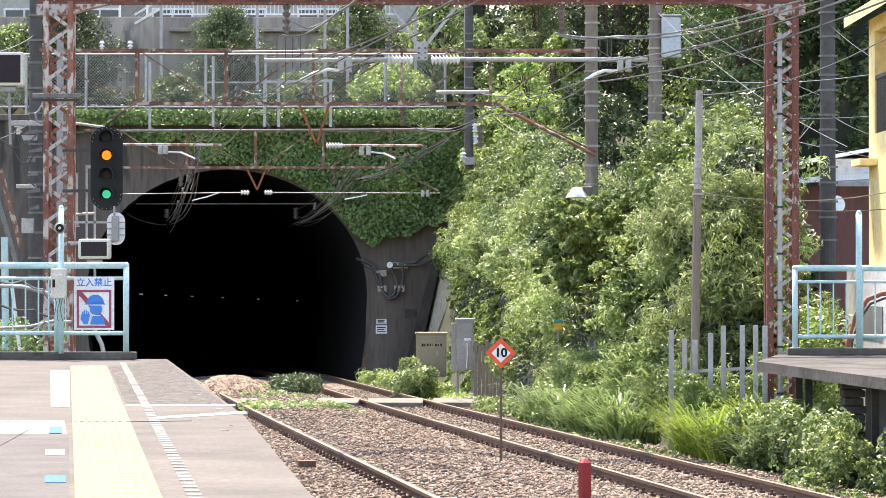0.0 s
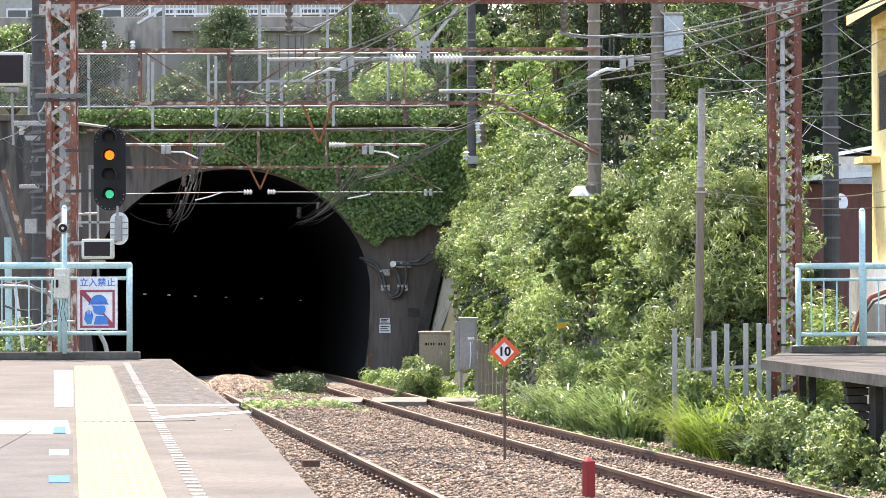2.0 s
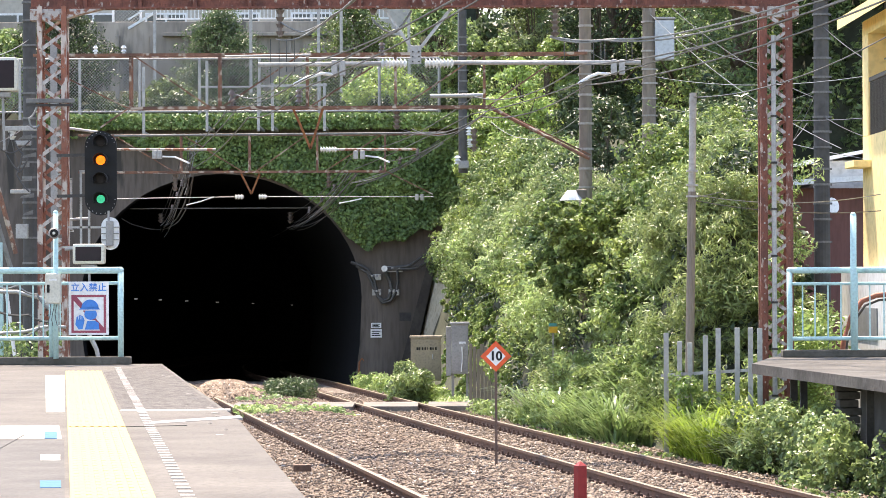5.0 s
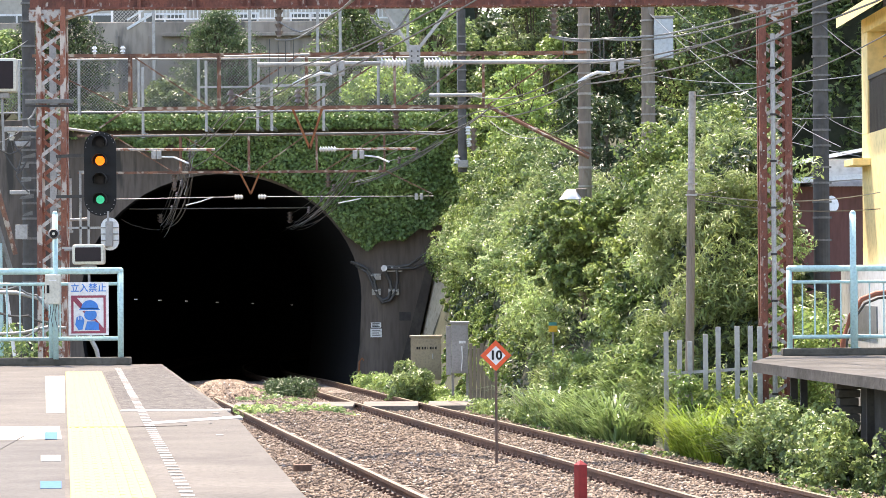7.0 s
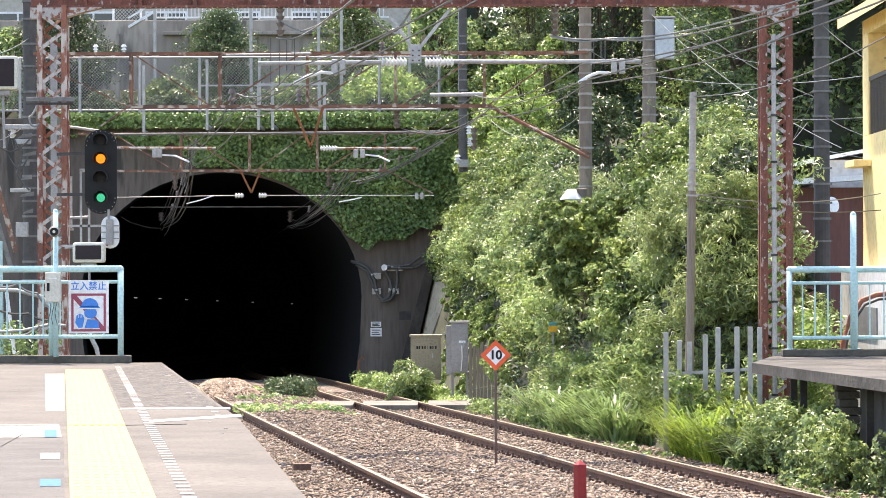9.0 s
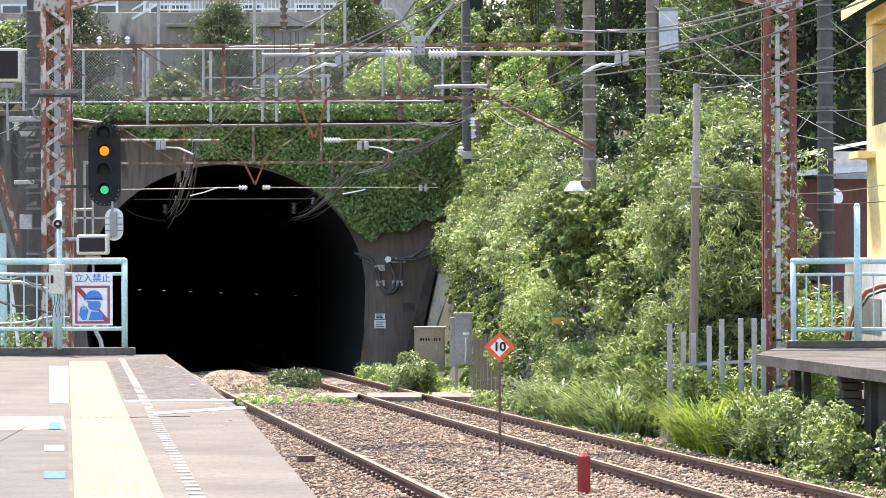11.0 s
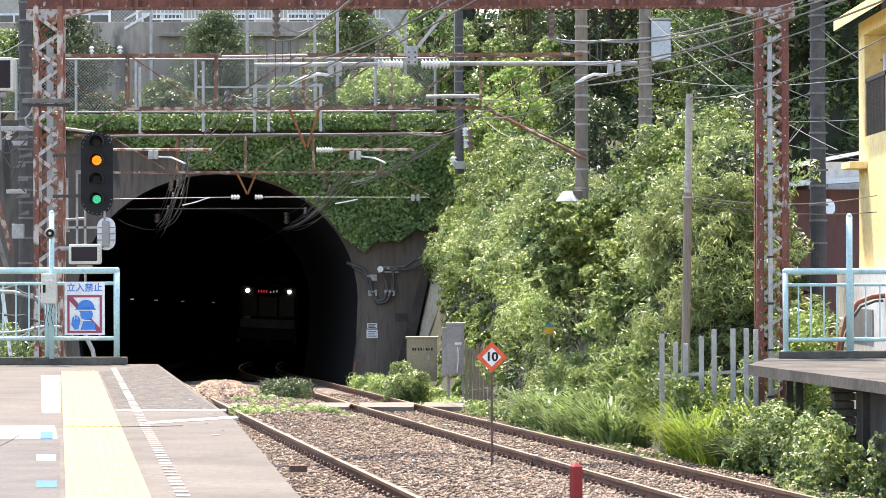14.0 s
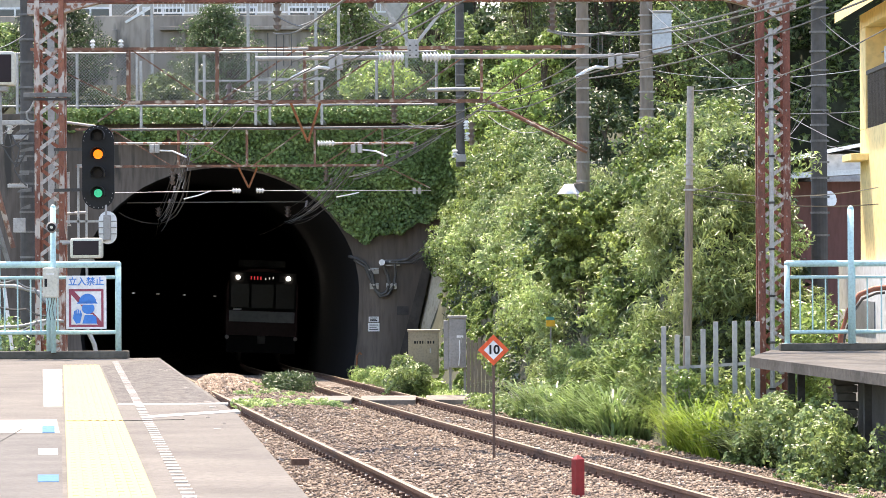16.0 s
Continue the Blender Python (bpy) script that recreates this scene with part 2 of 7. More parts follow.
def portal():
    """Concrete face with the arched hole through it."""
    z0 = rail_z(PORTAL_Y)
    top, lo, left, right, y0, y1 = 7.55, z0 - 0.7, -22.0, 1.2, PORTAL_Y, PORTAL_Y + 1.0
    ring = [(PORTAL_X + x, z0 + z) for x, z in arch()]
    bm = bmesh.new()

    def outer(x, z):
        t = math.atan2(z - (z0 + 2.5), x - PORTAL_X)
        c, s = cos(t), sin(t)
        k = min([v for v in (((right if c > 0 else left) - PORTAL_X) / c if abs(c) > 1e-6 else 1e9, ((top if s > 0 else lo) - z0 - 2.5) / s if abs(s) > 1e-6 else 1e9) if v > 0])
        return PORTAL_X + c * k, z0 + 2.5 + s * k
    out = [outer(*p) for p in ring]
    out[0], out[1] = (ring[0][0], lo), (left, lo)
    out[-1], out[-2] = (ring[-1][0], lo), (right, lo)
    # the corner points
    for cx in (left, right):
        j = min(range(len(out)), key=lambda i: hypot(out[i][0] - cx, out[i][1] - top))
        out[j] = (cx, top)
    F, B = {}, {}
    for y, D in ((y0, F), (y1, B)):
        D["r"] = [bm.verts.new((x, y, z)) for x, z in ring]
        D["o"] = [bm.verts.new((x, y, z)) for x, z in out]
    n = len(ring)
    for i in range(n - 1):
        bm.faces.new((F["r"][i], F["r"][i + 1], F["o"][i + 1], F["o"][i]))
        bm.faces.new((B["r"][i + 1], B["r"][i], B["o"][i], B["o"][i + 1]))
        # reveal takes the lining's near-black, so the recess is shaded by colour
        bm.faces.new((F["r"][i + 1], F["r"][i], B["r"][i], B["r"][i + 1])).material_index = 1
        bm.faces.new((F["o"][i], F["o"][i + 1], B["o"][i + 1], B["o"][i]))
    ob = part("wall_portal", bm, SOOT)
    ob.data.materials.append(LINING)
    return tagged(ob, "sooty concrete tunnel portal wall, ivy over its top", "tunnel portal", kind="structure")


portal()


def tunnel():
    ys = [PORTAL_Y + 0.6 + 3.0 * i for i in range(46)]
    pts = arch()
    verts, faces = [], []
    for y in ys:
        for x, z in pts:
            verts.append((track_x(y) + PORTAL_X - track_x(PORTAL_Y) + x * 1.05, y, rail_z(y) + z * 1.02))
    w = len(pts)
    for j in range(len(ys) - 1):
        for i in range(w - 1):
            faces.append((j * w + i, (j + 1) * w + i, (j + 1) * w + i + 1, j * w + i + 1))
        faces.append((j * w + w - 1, (j + 1) * w + w - 1, (j + 1) * w, j * w))
    faces.append(tuple((len(ys) - 1) * w + i for i in range(w)))
    tagged(raw("tunnel", verts, faces, LINING, smooth=True), "tunnel lining coloured as black as the unlit bore, bending out of sight", "tunnel", kind="structure")


tunnel()


# ---- platforms ----
def edge_x(y):
    return -1.83 - (0.120 if y > 30 else 0.0975) * (y - 30)


def plat_z(y):
    return 2.66 - 1.33 - 0.0022 * (y - 18)


def slab(name, ring, z_fn, thick, material):
    """A flat-topped slab over a ring of plan points, its top following z_fn."""
    bm = bmesh.new()
    t = [bm.verts.new((x, y, z_fn(y))) for x, y in ring]
    b = [bm.verts.new((x, y, z_fn(y) - thick)) for x, y in ring]
    bm.faces.new(t)
    bm.faces.new(b[::-1])
    n = len(ring)
    for i in range(n):
        bm.faces.new((t[i], b[i], b[(i + 1) % n], t[(i + 1) % n]))
    bmesh.ops.recalc_face_normals(bm, faces=bm.faces)
    return part(name, bm, material)


ys = [-15 + 3.0 * i for i in range(22)]
ring = [(-13, -15)] + [(edge_x(y), y) for y in ys[:-1]] + [(edge_x(49.5), 49.5), (-13, 49.5)]
tagged(slab("platform", ring, plat_z, 0.35, ASPHALT), "sunlit grey asphalt station platform with painted lines", "platform", kind="structure")


# platform paint
def strip(name, ring, label, material, lift=0.004, thick=0.02):
    bm = bmesh.new()
    t = [bm.verts.new((x, y, plat_z(y) + lift)) for x, y in ring]
    b = [bm.verts.new((x, y, plat_z(y) + lift - thick)) for x, y in ring]
    bm.faces.new(t)
    n = len(ring)
    for i in range(n):
        bm.faces.new((t[i], b[i], b[(i + 1) % n], t[(i + 1) % n]))
    bmesh.ops.recalc_face_normals(bm, faces=bm.faces)
    return tagged(part(name, bm, material), label, "floor marking", kind="structure")


def tactile_left(y):
    return -2.112 - 0.1146 * (y - 18.8)


TW = 0.50
tactile = empty("tactile_paving")
tagged(tactile, "bright yellow ribbed tactile paving along the platform", "tactile paving", kind="structure")


def tile_mesh():
    """A paving tile with long raised bars."""
    bm = bmesh.new()
    box(bm, (0.002, 0.002, -0.012), (TW - 0.002, 0.296, 0.004))
    for k in range(7):
        x = 0.03 + k * 0.066
        box(bm, (x, 0.012, 0.0042), (x + 0.032, 0.286, 0.009))
    me = bpy.data.meshes.new("tile")
    bm.to_mesh(me)
    bm.free()
    me.materials.append(YELLOW)
    return me


TILE = tile_mesh()
for k in range(103):
    y = 14.6 + 0.3 * k
    ob = new("tile", TILE)
    ob.parent = tactile
    ob.location = (tactile_left(y), y, plat_z(y) + 0.004)
    ob.rotation_euler = (0, 0, radians(6.4))
# broken white line, bars across it
for k in range(96):
    y = 15.0 + 0.34 * k
    x = -1.46 - 0.1125 * (y - 18.8)
    strip("painted_dash", [(x, y), (x + 0.085, y), (x + 0.075, y + 0.14), (x - 0.01, y + 0.14)], "worn white dash of the platform's safety line", WHITE_LINE)["group"] = "dashes of the safety line"
for ring2 in ([(-3.1, 31.9), (-2.02, 31.9), (-2.05, 32.35), (-3.12, 32.3)], [(-2.56, 29.0), (-1.80, 30.2), (-1.86, 30.75), (-2.58, 29.5)]):
    strip("painted_bar", ring2, "worn white stopping bar painted across the platform edge", WHITE_LINE)
PATCH = mat("light_mortar", (0.34, 0.315, 0.285), (0.24, 0.22, 0.195), 2.0, 0.85, 0.3)
for ring2, lab, m2 in (
        ([(-3.78, 31.6), (-3.60, 31.6), (-4.99, 43.8), (-5.25, 43.8)], "pale mortar strip beside the tactile paving", PATCH),
        ([(-6.0, 26.4), (-3.03, 26.4), (-3.33, 28.8), (-6.5, 28.8)], "pale mortar patch across the platform", PATCH)):
    strip("mortar_patch", ring2, lab, m2, 0.003)
SKY_BLUE = mat("light_blue_paint", (0.075, 0.165, 0.29), (0.09, 0.18, 0.30), 3.0, 0.95, 0.2)
SKY_BLUE.node_tree.nodes["Principled BSDF"].inputs["Specular IOR Level"].default_value = 0.08
for x, y, w, d, m2, lab in ((-2.455, 20.2, 0.13, 0.7, SKY_BLUE, "pale blue paint mark on the platform"), (-2.815, 23.2, 0.14, 0.8, WHITE_LINE, "white paint mark on the platform"), (-3.17, 26.4, 0.1, 1.2, SKY_BLUE, "pale blue paint mark on the platform")):
    strip("paint_mark", [(x, y), (x + w, y), ((x + w) * (y + d) / y, y + d), (x * (y + d) / y, y + d)], lab, m2, 0.006)
OLD_ASPHALT = mat("worn_asphalt", (0.112, 0.100, 0.090), (0.045, 0.040, 0.036), 12.0, 0.95, 0.7, fine=45, c3=(0.17, 0.155, 0.14), spot=0.6, low=0.42, high=0.6)
DARK_ASPHALT = mat("patched_asphalt", (0.105, 0.097, 0.090), (0.072, 0.066, 0.061), 1.6, 0.92, 0.4, fine=30)
tl = tactile_left
for ring2, lab, m2 in (
        ([(tl(32.3) + TW + 0.03, 32.45), (edge_x(32.3) - 0.06, 32.45), (edge_x(49) - 0.06, 49.1), (tl(45.4) + TW + 0.03, 45.4)], "rough darker old asphalt towards the platform end", OLD_ASPHALT),
        ([(-2.83, 17.2), (tl(17.2) - 0.03, 17.2), (tl(26.2) - 0.03, 26.2), (-3.52, 26.2)], "darker patched asphalt strip beside the tactile paving", DARK_ASPHALT)):
    strip("asphalt_patch", ring2, lab, m2, 0.002)
for k in range(14):
    random.seed(400 + k)
    y = random.uniform(26, 47)
    x = edge_x(y) - random.uniform(0.12, 0.3)
    d2 = random.uniform(0.015, 0.05)
    strip("chipped_mortar", [(x, y), (x + d2 * 1.6, y + 0.02), (x + d2 * 1.2, y + d2 * 2), (x - 0.01, y + d2 * 2.4)], "pale chip of mortar at the platform edge", PATCH, 0.005)["group"] = "chips at the platform edge"
strip("paving_joint", [(-3.19, 28.34), (-2.71, 28.34), (-2.72, 28.46), (-3.19, 28.45)], "stained joint across the tactile paving", mat("stained_joint", (0.33, 0.25, 0.10), (0.24, 0.18, 0.08), 9.0, 0.9, 0.3), 0.0145)
CRACK = mat("dark_crack", (0.06, 0.055, 0.05), (0.04, 0.04, 0.035), 6.0, 0.95, 0.2)
for pts in ([(-7, 28.75), (-4.4, 28.6), (-3.4, 28.45)], [(-2.72, 28.5), (-2.2, 28.68)], [(-2.86, 17.5), (-3.05, 21), (-3.3, 24), (-3.42, 27)], [(-6.5, 31.2), (-4.8, 31.0), (-4.6, 31.7)]):
    for (xa, ya), (xb, yb) in zip(pts, pts[1:]):
        s2 = 0.012 if abs(xb - xa) < abs(yb - ya) else 0.0
        t2 = 0.0 if s2 else 0.03
        strip("platform_crack", [(xa, ya), (xa + s2, ya + t2), (xb + s2, yb + t2), (xb, yb)], "dark crack in the platform asphalt", CRACK, 0.005)
# platform front wall under the slab, set back
bm = bmesh.new()
ws = [(edge_x(y) - 0.35, y) for y in range(-15, 50, 4)] + [(edge_x(49.2) - 0.35, 49.2), (-13, 49.2), (-13, -15)]
t = [bm.verts.new((x, y, plat_z(y) - 0.33)) for x, y in ws]
b = [bm.verts.new((x, y, rail_z(y) - 0.6)) for x, y in ws]
for i in range(len(ws)):
    bm.faces.new((t[i], b[i], b[(i + 1) % len(ws)], t[(i + 1) % len(ws)]))
tagged(part("wall_platform", bm, CONCRETE), "stained concrete wall under the platform", "wall", kind="structure")


# ---- the opposite platform ----
def edge2_x(y):
    return 4.62 + 0.125 * (48.2 - y)


def plat2_z(y):
    return 1.264


ring = [(edge2_x(-15), -15)] + [(edge2_x(y), y) for y in (0, 12, 24, 36, 42)] + [(edge2_x(48.2), 48.2), (5.3, 51.9), (14, 51.9), (14, -15)]
OLD_SLAB = mat("old_slab_concrete", (0.105, 0.096, 0.085), (0.048, 0.044, 0.04), 0.9, 0.92, 0.5, c3=(0.09, 0.085, 0.08), fine=12, spot=0.57)
tagged(slab("platform_opposite", ring, plat2_z, 0.15, OLD_SLAB), "weathered concrete slab of the opposite platform", "platform", kind="structure")
bm = bmesh.new()
for y in (47.5, 46.9, 43.2, 38.5, 33):
    box(bm, (edge2_x(y) + 0.40, y - 0.05, rail_z(y) - 0.5), (edge2_x(y) + 0.50, y + 0.05, plat2_z(y) - 0.17))
DARK_STEEL = mat("dark_steel", (0.06, 0.055, 0.05), (0.035, 0.03, 0.03), 3.0, 0.7, 0.3)
posts = part("platform_posts", bm, DARK_STEEL)
tagged(posts, "dark posts carrying the opposite platform", "platform support", kind="structure")
# dark backing added so the space beneath reads as deep shadow
bm = bmesh.new()
box(bm, (6.9, -15, -1.0), (7.1, 30, plat2_z(0) - 0.17))
box(bm, (7.0, 44.5, -1.0), (7.2, 51.5, plat2_z(0) - 0.17))
box(bm, (5.85, 30, -1.0), (6.0, 45.4, plat2_z(0) - 0.17))
tagged(part("wall_under_platform", bm, DARK_STEEL), "dark backing wall that stands in for shade under the opposite platform", "wall", kind="structure")
for y, zz in ((44.6, 0),):
    pier = empty("block_pier", Matrix.Translation((edge2_x(y) + 0.5, y, 0)))
    tagged(pier, "stacked concrete blocks under the platform edge", "pier", "piers of stacked blocks")
    zt = plat2_z(y) - 0.17
    for k in range(6):
        w = 0.17 - 0.02 * (k % 3)
        part("block", boxed((-w, -0.2, zt - 0.11 * (k + 1) + 0.012), (w, 0.2, zt - 0.11 * k), 0.012), OLD_SLAB, pier)


# ---- fences at the platform ends ----
def kerb(name, x0, x1, y, z, h):
    tagged(part(name, boxed((x0, y - 0.16, z), (x1, y + 0.16, z + h), 0.02), mat("mossy_kerb", (0.13, 0.115, 0.095), (0.075, 0.068, 0.055), 1.5, 0.95, 0.6, c3=(0.05, 0.048, 0.04), fine=15, spot=0.56)), "dark weathered concrete kerb under the fence", "kerb", kind="structure")


def fence(name, y, x_corner, x_far, posts, z_base, z_top, z_mid, z_low, balusters, label):
    th = empty(name, Matrix.Translation((x_corner, y, z_base)))
    tagged(th, label, "fence")
    H, M, Lo = z_top - z_base, z_mid - z_base, z_low - z_base
    far = x_far - x_corner
    s = 1 if far > 0 else -1
    bm = bmesh.new()
    rod(bm, (0, 0, H), (far, 0, H), 0.05, n=12)
    bmesh.ops.create_uvsphere(bm, u_segments=12, v_segments=8, radius=0.05, matrix=Matrix.Translation((0, 0, H)))
    part("top_rail", bm, BLUE, th, smooth=True)
    for zz, r in ((M, 0.026), (Lo, 0.032)):
        bm = bmesh.new()
        rod(bm, (0, 0, zz), (far, 0, zz), r)
        part("rail_bar", bm, BLUE, th, smooth=True)
    for x in posts:
        bm = bmesh.new()
        rod(bm, (x - x_corner, 0, 0), (x - x_corner, 0, H), 0.045, n=12)
        rod(bm, (x - x_corner, 0, 0), (x - x_corner, 0, 0.015), 0.08, n=12)
        part("post", bm, BLUE, th, smooth=True)
    for x in balusters:
        bm = bmesh.new()
        rod(bm, (x - x_corner, 0, Lo), (x - x_corner, 0, M), 0.013, n=6)
        part("baluster", bm, BLUE, th)
    return th


kerb("kerb_platform", -8.0, -4.615, 49.3, plat_z(49.3), 0.115)
kerb("kerb_opposite", 5.418, 14.0, 51.6, plat2_z(0), 0.115)
fence("platform_fence", 49.3, -4.768, -8.0, [-4.768, -5.806, -6.834], 1.36, 2.677, 2.482, 1.657,
      [-6.477, -6.281, -6.086, -5.933, -6.689, -5.678, -5.431, -5.219, -5.024], "pale blue painted steel pipe fence across the platform end")
fence("opposite_fence", 51.6, 5.543, 14.0, [5.543, 6.575, 9.0, 10.5, 12], 1.37, 2.633, 2.42, 1.557,
      [5.747, 5.943, 6.148, 6.352, 6.806, 7.028], "pale blue steel pipe fence on the opposite platform")


def blue_pole(x, y, z0, z1, r, label):
    bm = bmesh.new()
    rod(bm, (0, 0, 0), (0, 0, z1 - z0), r, n=12)
    bmesh.ops.create_uvsphere(bm, u_segments=10, v_segments=6, radius=r, matrix=Matrix.Translation((0, 0, z1 - z0)))
    ob = part("steel_post", bm, BLUE, smooth=True)
    ob.matrix_world = Matrix.Translation((x, y, z0))
    return tagged(ob, label, "post")


blue_pole(-5.723, 49.12, 1.356, 3.54, 0.04, "pale blue steel post bearing a horn loudspeaker")
blue_pole(6.531, 51.45, 1.375, 3.493, 0.05, "tall pale blue steel post on the opposite platform")

CREAM = mat("cream_enamel", (0.62, 0.60, 0.52), (0.54, 0.52, 0.44), 3.0, 0.5, 0.1, c3=(0.35, 0.30, 0.22), fine=30, spot=0.68)
BLACK = mat("black_enamel", (0.012, 0.012, 0.013), (0.016, 0.016, 0.016), 3.0, 0.85, 0.1)
SCREEN = mat("dark_screen", (0.02, 0.009, 0.011), (0.014, 0.008, 0.01), 1.0, 0.7, 0.0)
GREY = mat("grey_enamel", (0.325, 0.312, 0.30), (0.26, 0.25, 0.24), 2.0, 0.5, 0.1, c3=(0.24, 0.22, 0.2), fine=25, spot=0.66)
WHITE = mat("white_enamel", (0.80, 0.80, 0.79), (0.74, 0.74, 0.73), 2.0, 0.5, 0.05)

# horn loudspeaker
bm = bmesh.new()
rod(bm, (0, 0.16, 0), (0, 0.0, 0), 0.03, 0.085, n=20)
horn = part("loudspeaker", bm, GREY, smooth=True)
horn.matrix_world = Matrix.Translation((-5.722, 49.02, 3.235)) @ Matrix.Translation((0, -0.1, 0))
tagged(horn, "small round horn loudspeaker on a blue post", "loudspeaker")
bm = bmesh.new()
rod(bm, (0, 0.01, 0), (0, -0.015, 0), 0.062, n=20)
part("mouth", bm, BLACK, horn, "black mouth")
bm = bmesh.new()
rod(bm, (0, -0.012, 0), (0, -0.03, 0), 0.022, n=12)
part("centre_cap", bm, CREAM, horn)

# grey-cream control box on the fence
WIRE_SKIN = mat("grey_cable", (0.12, 0.12, 0.125), (0.08, 0.08, 0.085), 4.0, 0.6, 0.0)
cbox = part("control_box", boxed((-0.115, -0.09, -0.225), (0.115, 0.09, 0.225), 0.025), CREAM)
cbox.matrix_world = Matrix.Translation((-5.745, 49, 2.407))
tagged(cbox, "cream plastic control box with a dark slot on the fence", "control box")
part("slot", boxed((-0.085, -0.098, -0.06), (-0.045, -0.088, 0.06)), BLACK, cbox, "black slot")
part("name_plate", boxed((-0.055, -0.0965, 0.12), (0.06, -0.088, 0.14)), WHITE, cbox)
bm = bmesh.new()
for k in range(3):
    tube(bm, [(-0.06 + 0.05 * k + 0.02 * sin(i * 1.3 + k), 0.02, -0.2 - 0.09 * i) for i in range(5)], 0.006, 5)
part("cable", bm, WIRE_SKIN, cbox)


# warning board
BOARD_BLUE = mat("sign_blue", (0.03, 0.20, 0.62), (0.04, 0.22, 0.60), 3.0, 0.5, 0.0)
BOARD_RED = mat("sign_red", (0.30, 0.05, 0.09), (0.34, 0.07, 0.10), 3.0, 0.5, 0.0)
sign = part("warning_sign", boxed((-0.302, -0.012, -0.40), (0.302, 0.0, 0.40), 0.004), WHITE)
sign.matrix_world = Matrix.Translation((-5.238, 49.2, 2.109))
tagged(sign, "white no-entry board with blue lettering on the platform fence", "sign")


def flat(name, pts, material, parent, y=-0.016, thick=0.003):
    bm = bmesh.new()
    f = bm.faces.new([bm.verts.new((x, y, z)) for x, z in pts])
    r = bmesh.ops.extrude_face_region(bm, geom=[f])
    bmesh.ops.translate(bm, verts=[v for v in r["geom"] if isinstance(v, bmesh.types.BMVert)], vec=(0, thick, 0))
    bmesh.ops.recalc_face_normals(bm, faces=bm.faces)
    return part(name, bm, material, parent)


def words(name, text, size, material, parent, at, extrude=0.002, bold=0.0):
    cu = bpy.data.curves.new(name, "FONT")
    cu.body, cu.size, cu.extrude, cu.offset = text, size, extrude, bold
    cu.align_x, cu.align_y = "CENTER", "CENTER"
    tmp = bpy.data.objects.new(name, cu)
    scene.collection.objects.link(tmp)
    me = bpy.data.meshes.new_from_object(tmp.evaluated_get(bpy.context.evaluated_depsgraph_get()))
    bpy.data.objects.remove(tmp)
    me.materials.clear()
    me.materials.append(material)
    ob = new(name, me)
    ob.parent = parent
    ob.matrix_local = Matrix.Translation(at) @ pose(0, 0, 0, 90, 0, 0)
    return ob


words("lettering", "立入禁止", 0.135, BOARD_BLUE, sign, (0, -0.015, 0.305), 0.002, 0.002)
o, w = 0.26, 0.035
for nm, pts in (("frame_side", [(-o, -0.37), (-o + w, -0.37), (-o + w, 0.2), (-o, 0.2)]), ("frame_side", [(o - w, -0.37), (o, -0.37), (o, 0.2), (o - w, 0.2)]),
                ("frame_bar", [(-o + w, 0.165), (o - w, 0.165), (o - w, 0.2), (-o + w, 0.2)]), ("frame_bar", [(-o + w, -0.37), (o - w, -0.37), (o - w, -0.335), (-o + w, -0.335)]),
                ("slash", [(-o + w, 0.165), (-o + w, 0.115), (o - w - 0.05, -0.335), (o - w, -0.335), (o - w, -0.29), (-o + w + 0.05, 0.165)])):
    flat(nm, pts, BOARD_RED, sign)
arc = [(0.13 * cos(pi * i / 12), 0.0 + 0.13 * sin(pi * i / 12)) for i in range(13)]
flat("dome_shape", [(x + 0.02, z - 0.0) for x, z in arc], BOARD_BLUE, sign, -0.0195)
flat("brim_shape", [(-0.145, -0.02), (0.175, -0.02), (0.15, 0.008), (-0.12, 0.008)], BOARD_BLUE, sign, -0.0195)
flat("disc_shape", [(0.03 + 0.095 * cos(2 * pi * i / 20), -0.09 + 0.085 * sin(2 * pi * i / 20)) for i in range(20)], BOARD_BLUE, sign, -0.0235)
flat("block_shape", [(-0.06, -0.32), (0.16, -0.32), (0.15, -0.22), (0.09, -0.185), (-0.02, -0.185)], BOARD_BLUE, sign, -0.0195)


palm = [(-0.2, -0.24), (-0.15, -0.32), (-0.09, -0.31), (-0.06, -0.18), (-0.085, -0.12), (-0.13, -0.1), (-0.18, -0.13)]
flat("palm_outline", [(-0.13 + 1.22 * (x + 0.13), -0.21 + 1.18 * (z + 0.21)) for x, z in palm], WHITE, sign, -0.0262)
flat("palm_shape", palm, BOARD_BLUE, sign, -0.0296)
for k in range(3):
    x = -0.155 + 0.026 * k
    flat("finger_gap", [(x, -0.165), (x + 0.006, -0.165), (x + 0.006, -0.1), (x, -0.1)], WHITE, sign, -0.033)
flat("brim_line", [(-0.12, -0.034), (0.16, -0.034), (0.16, -0.021), (-0.12, -0.021)], WHITE, sign, -0.0268)
flat("collar_line", [(-0.03, -0.178), (0.1, -0.178), (0.1, -0.188), (-0.03, -0.188)], WHITE, sign, -0.0268)


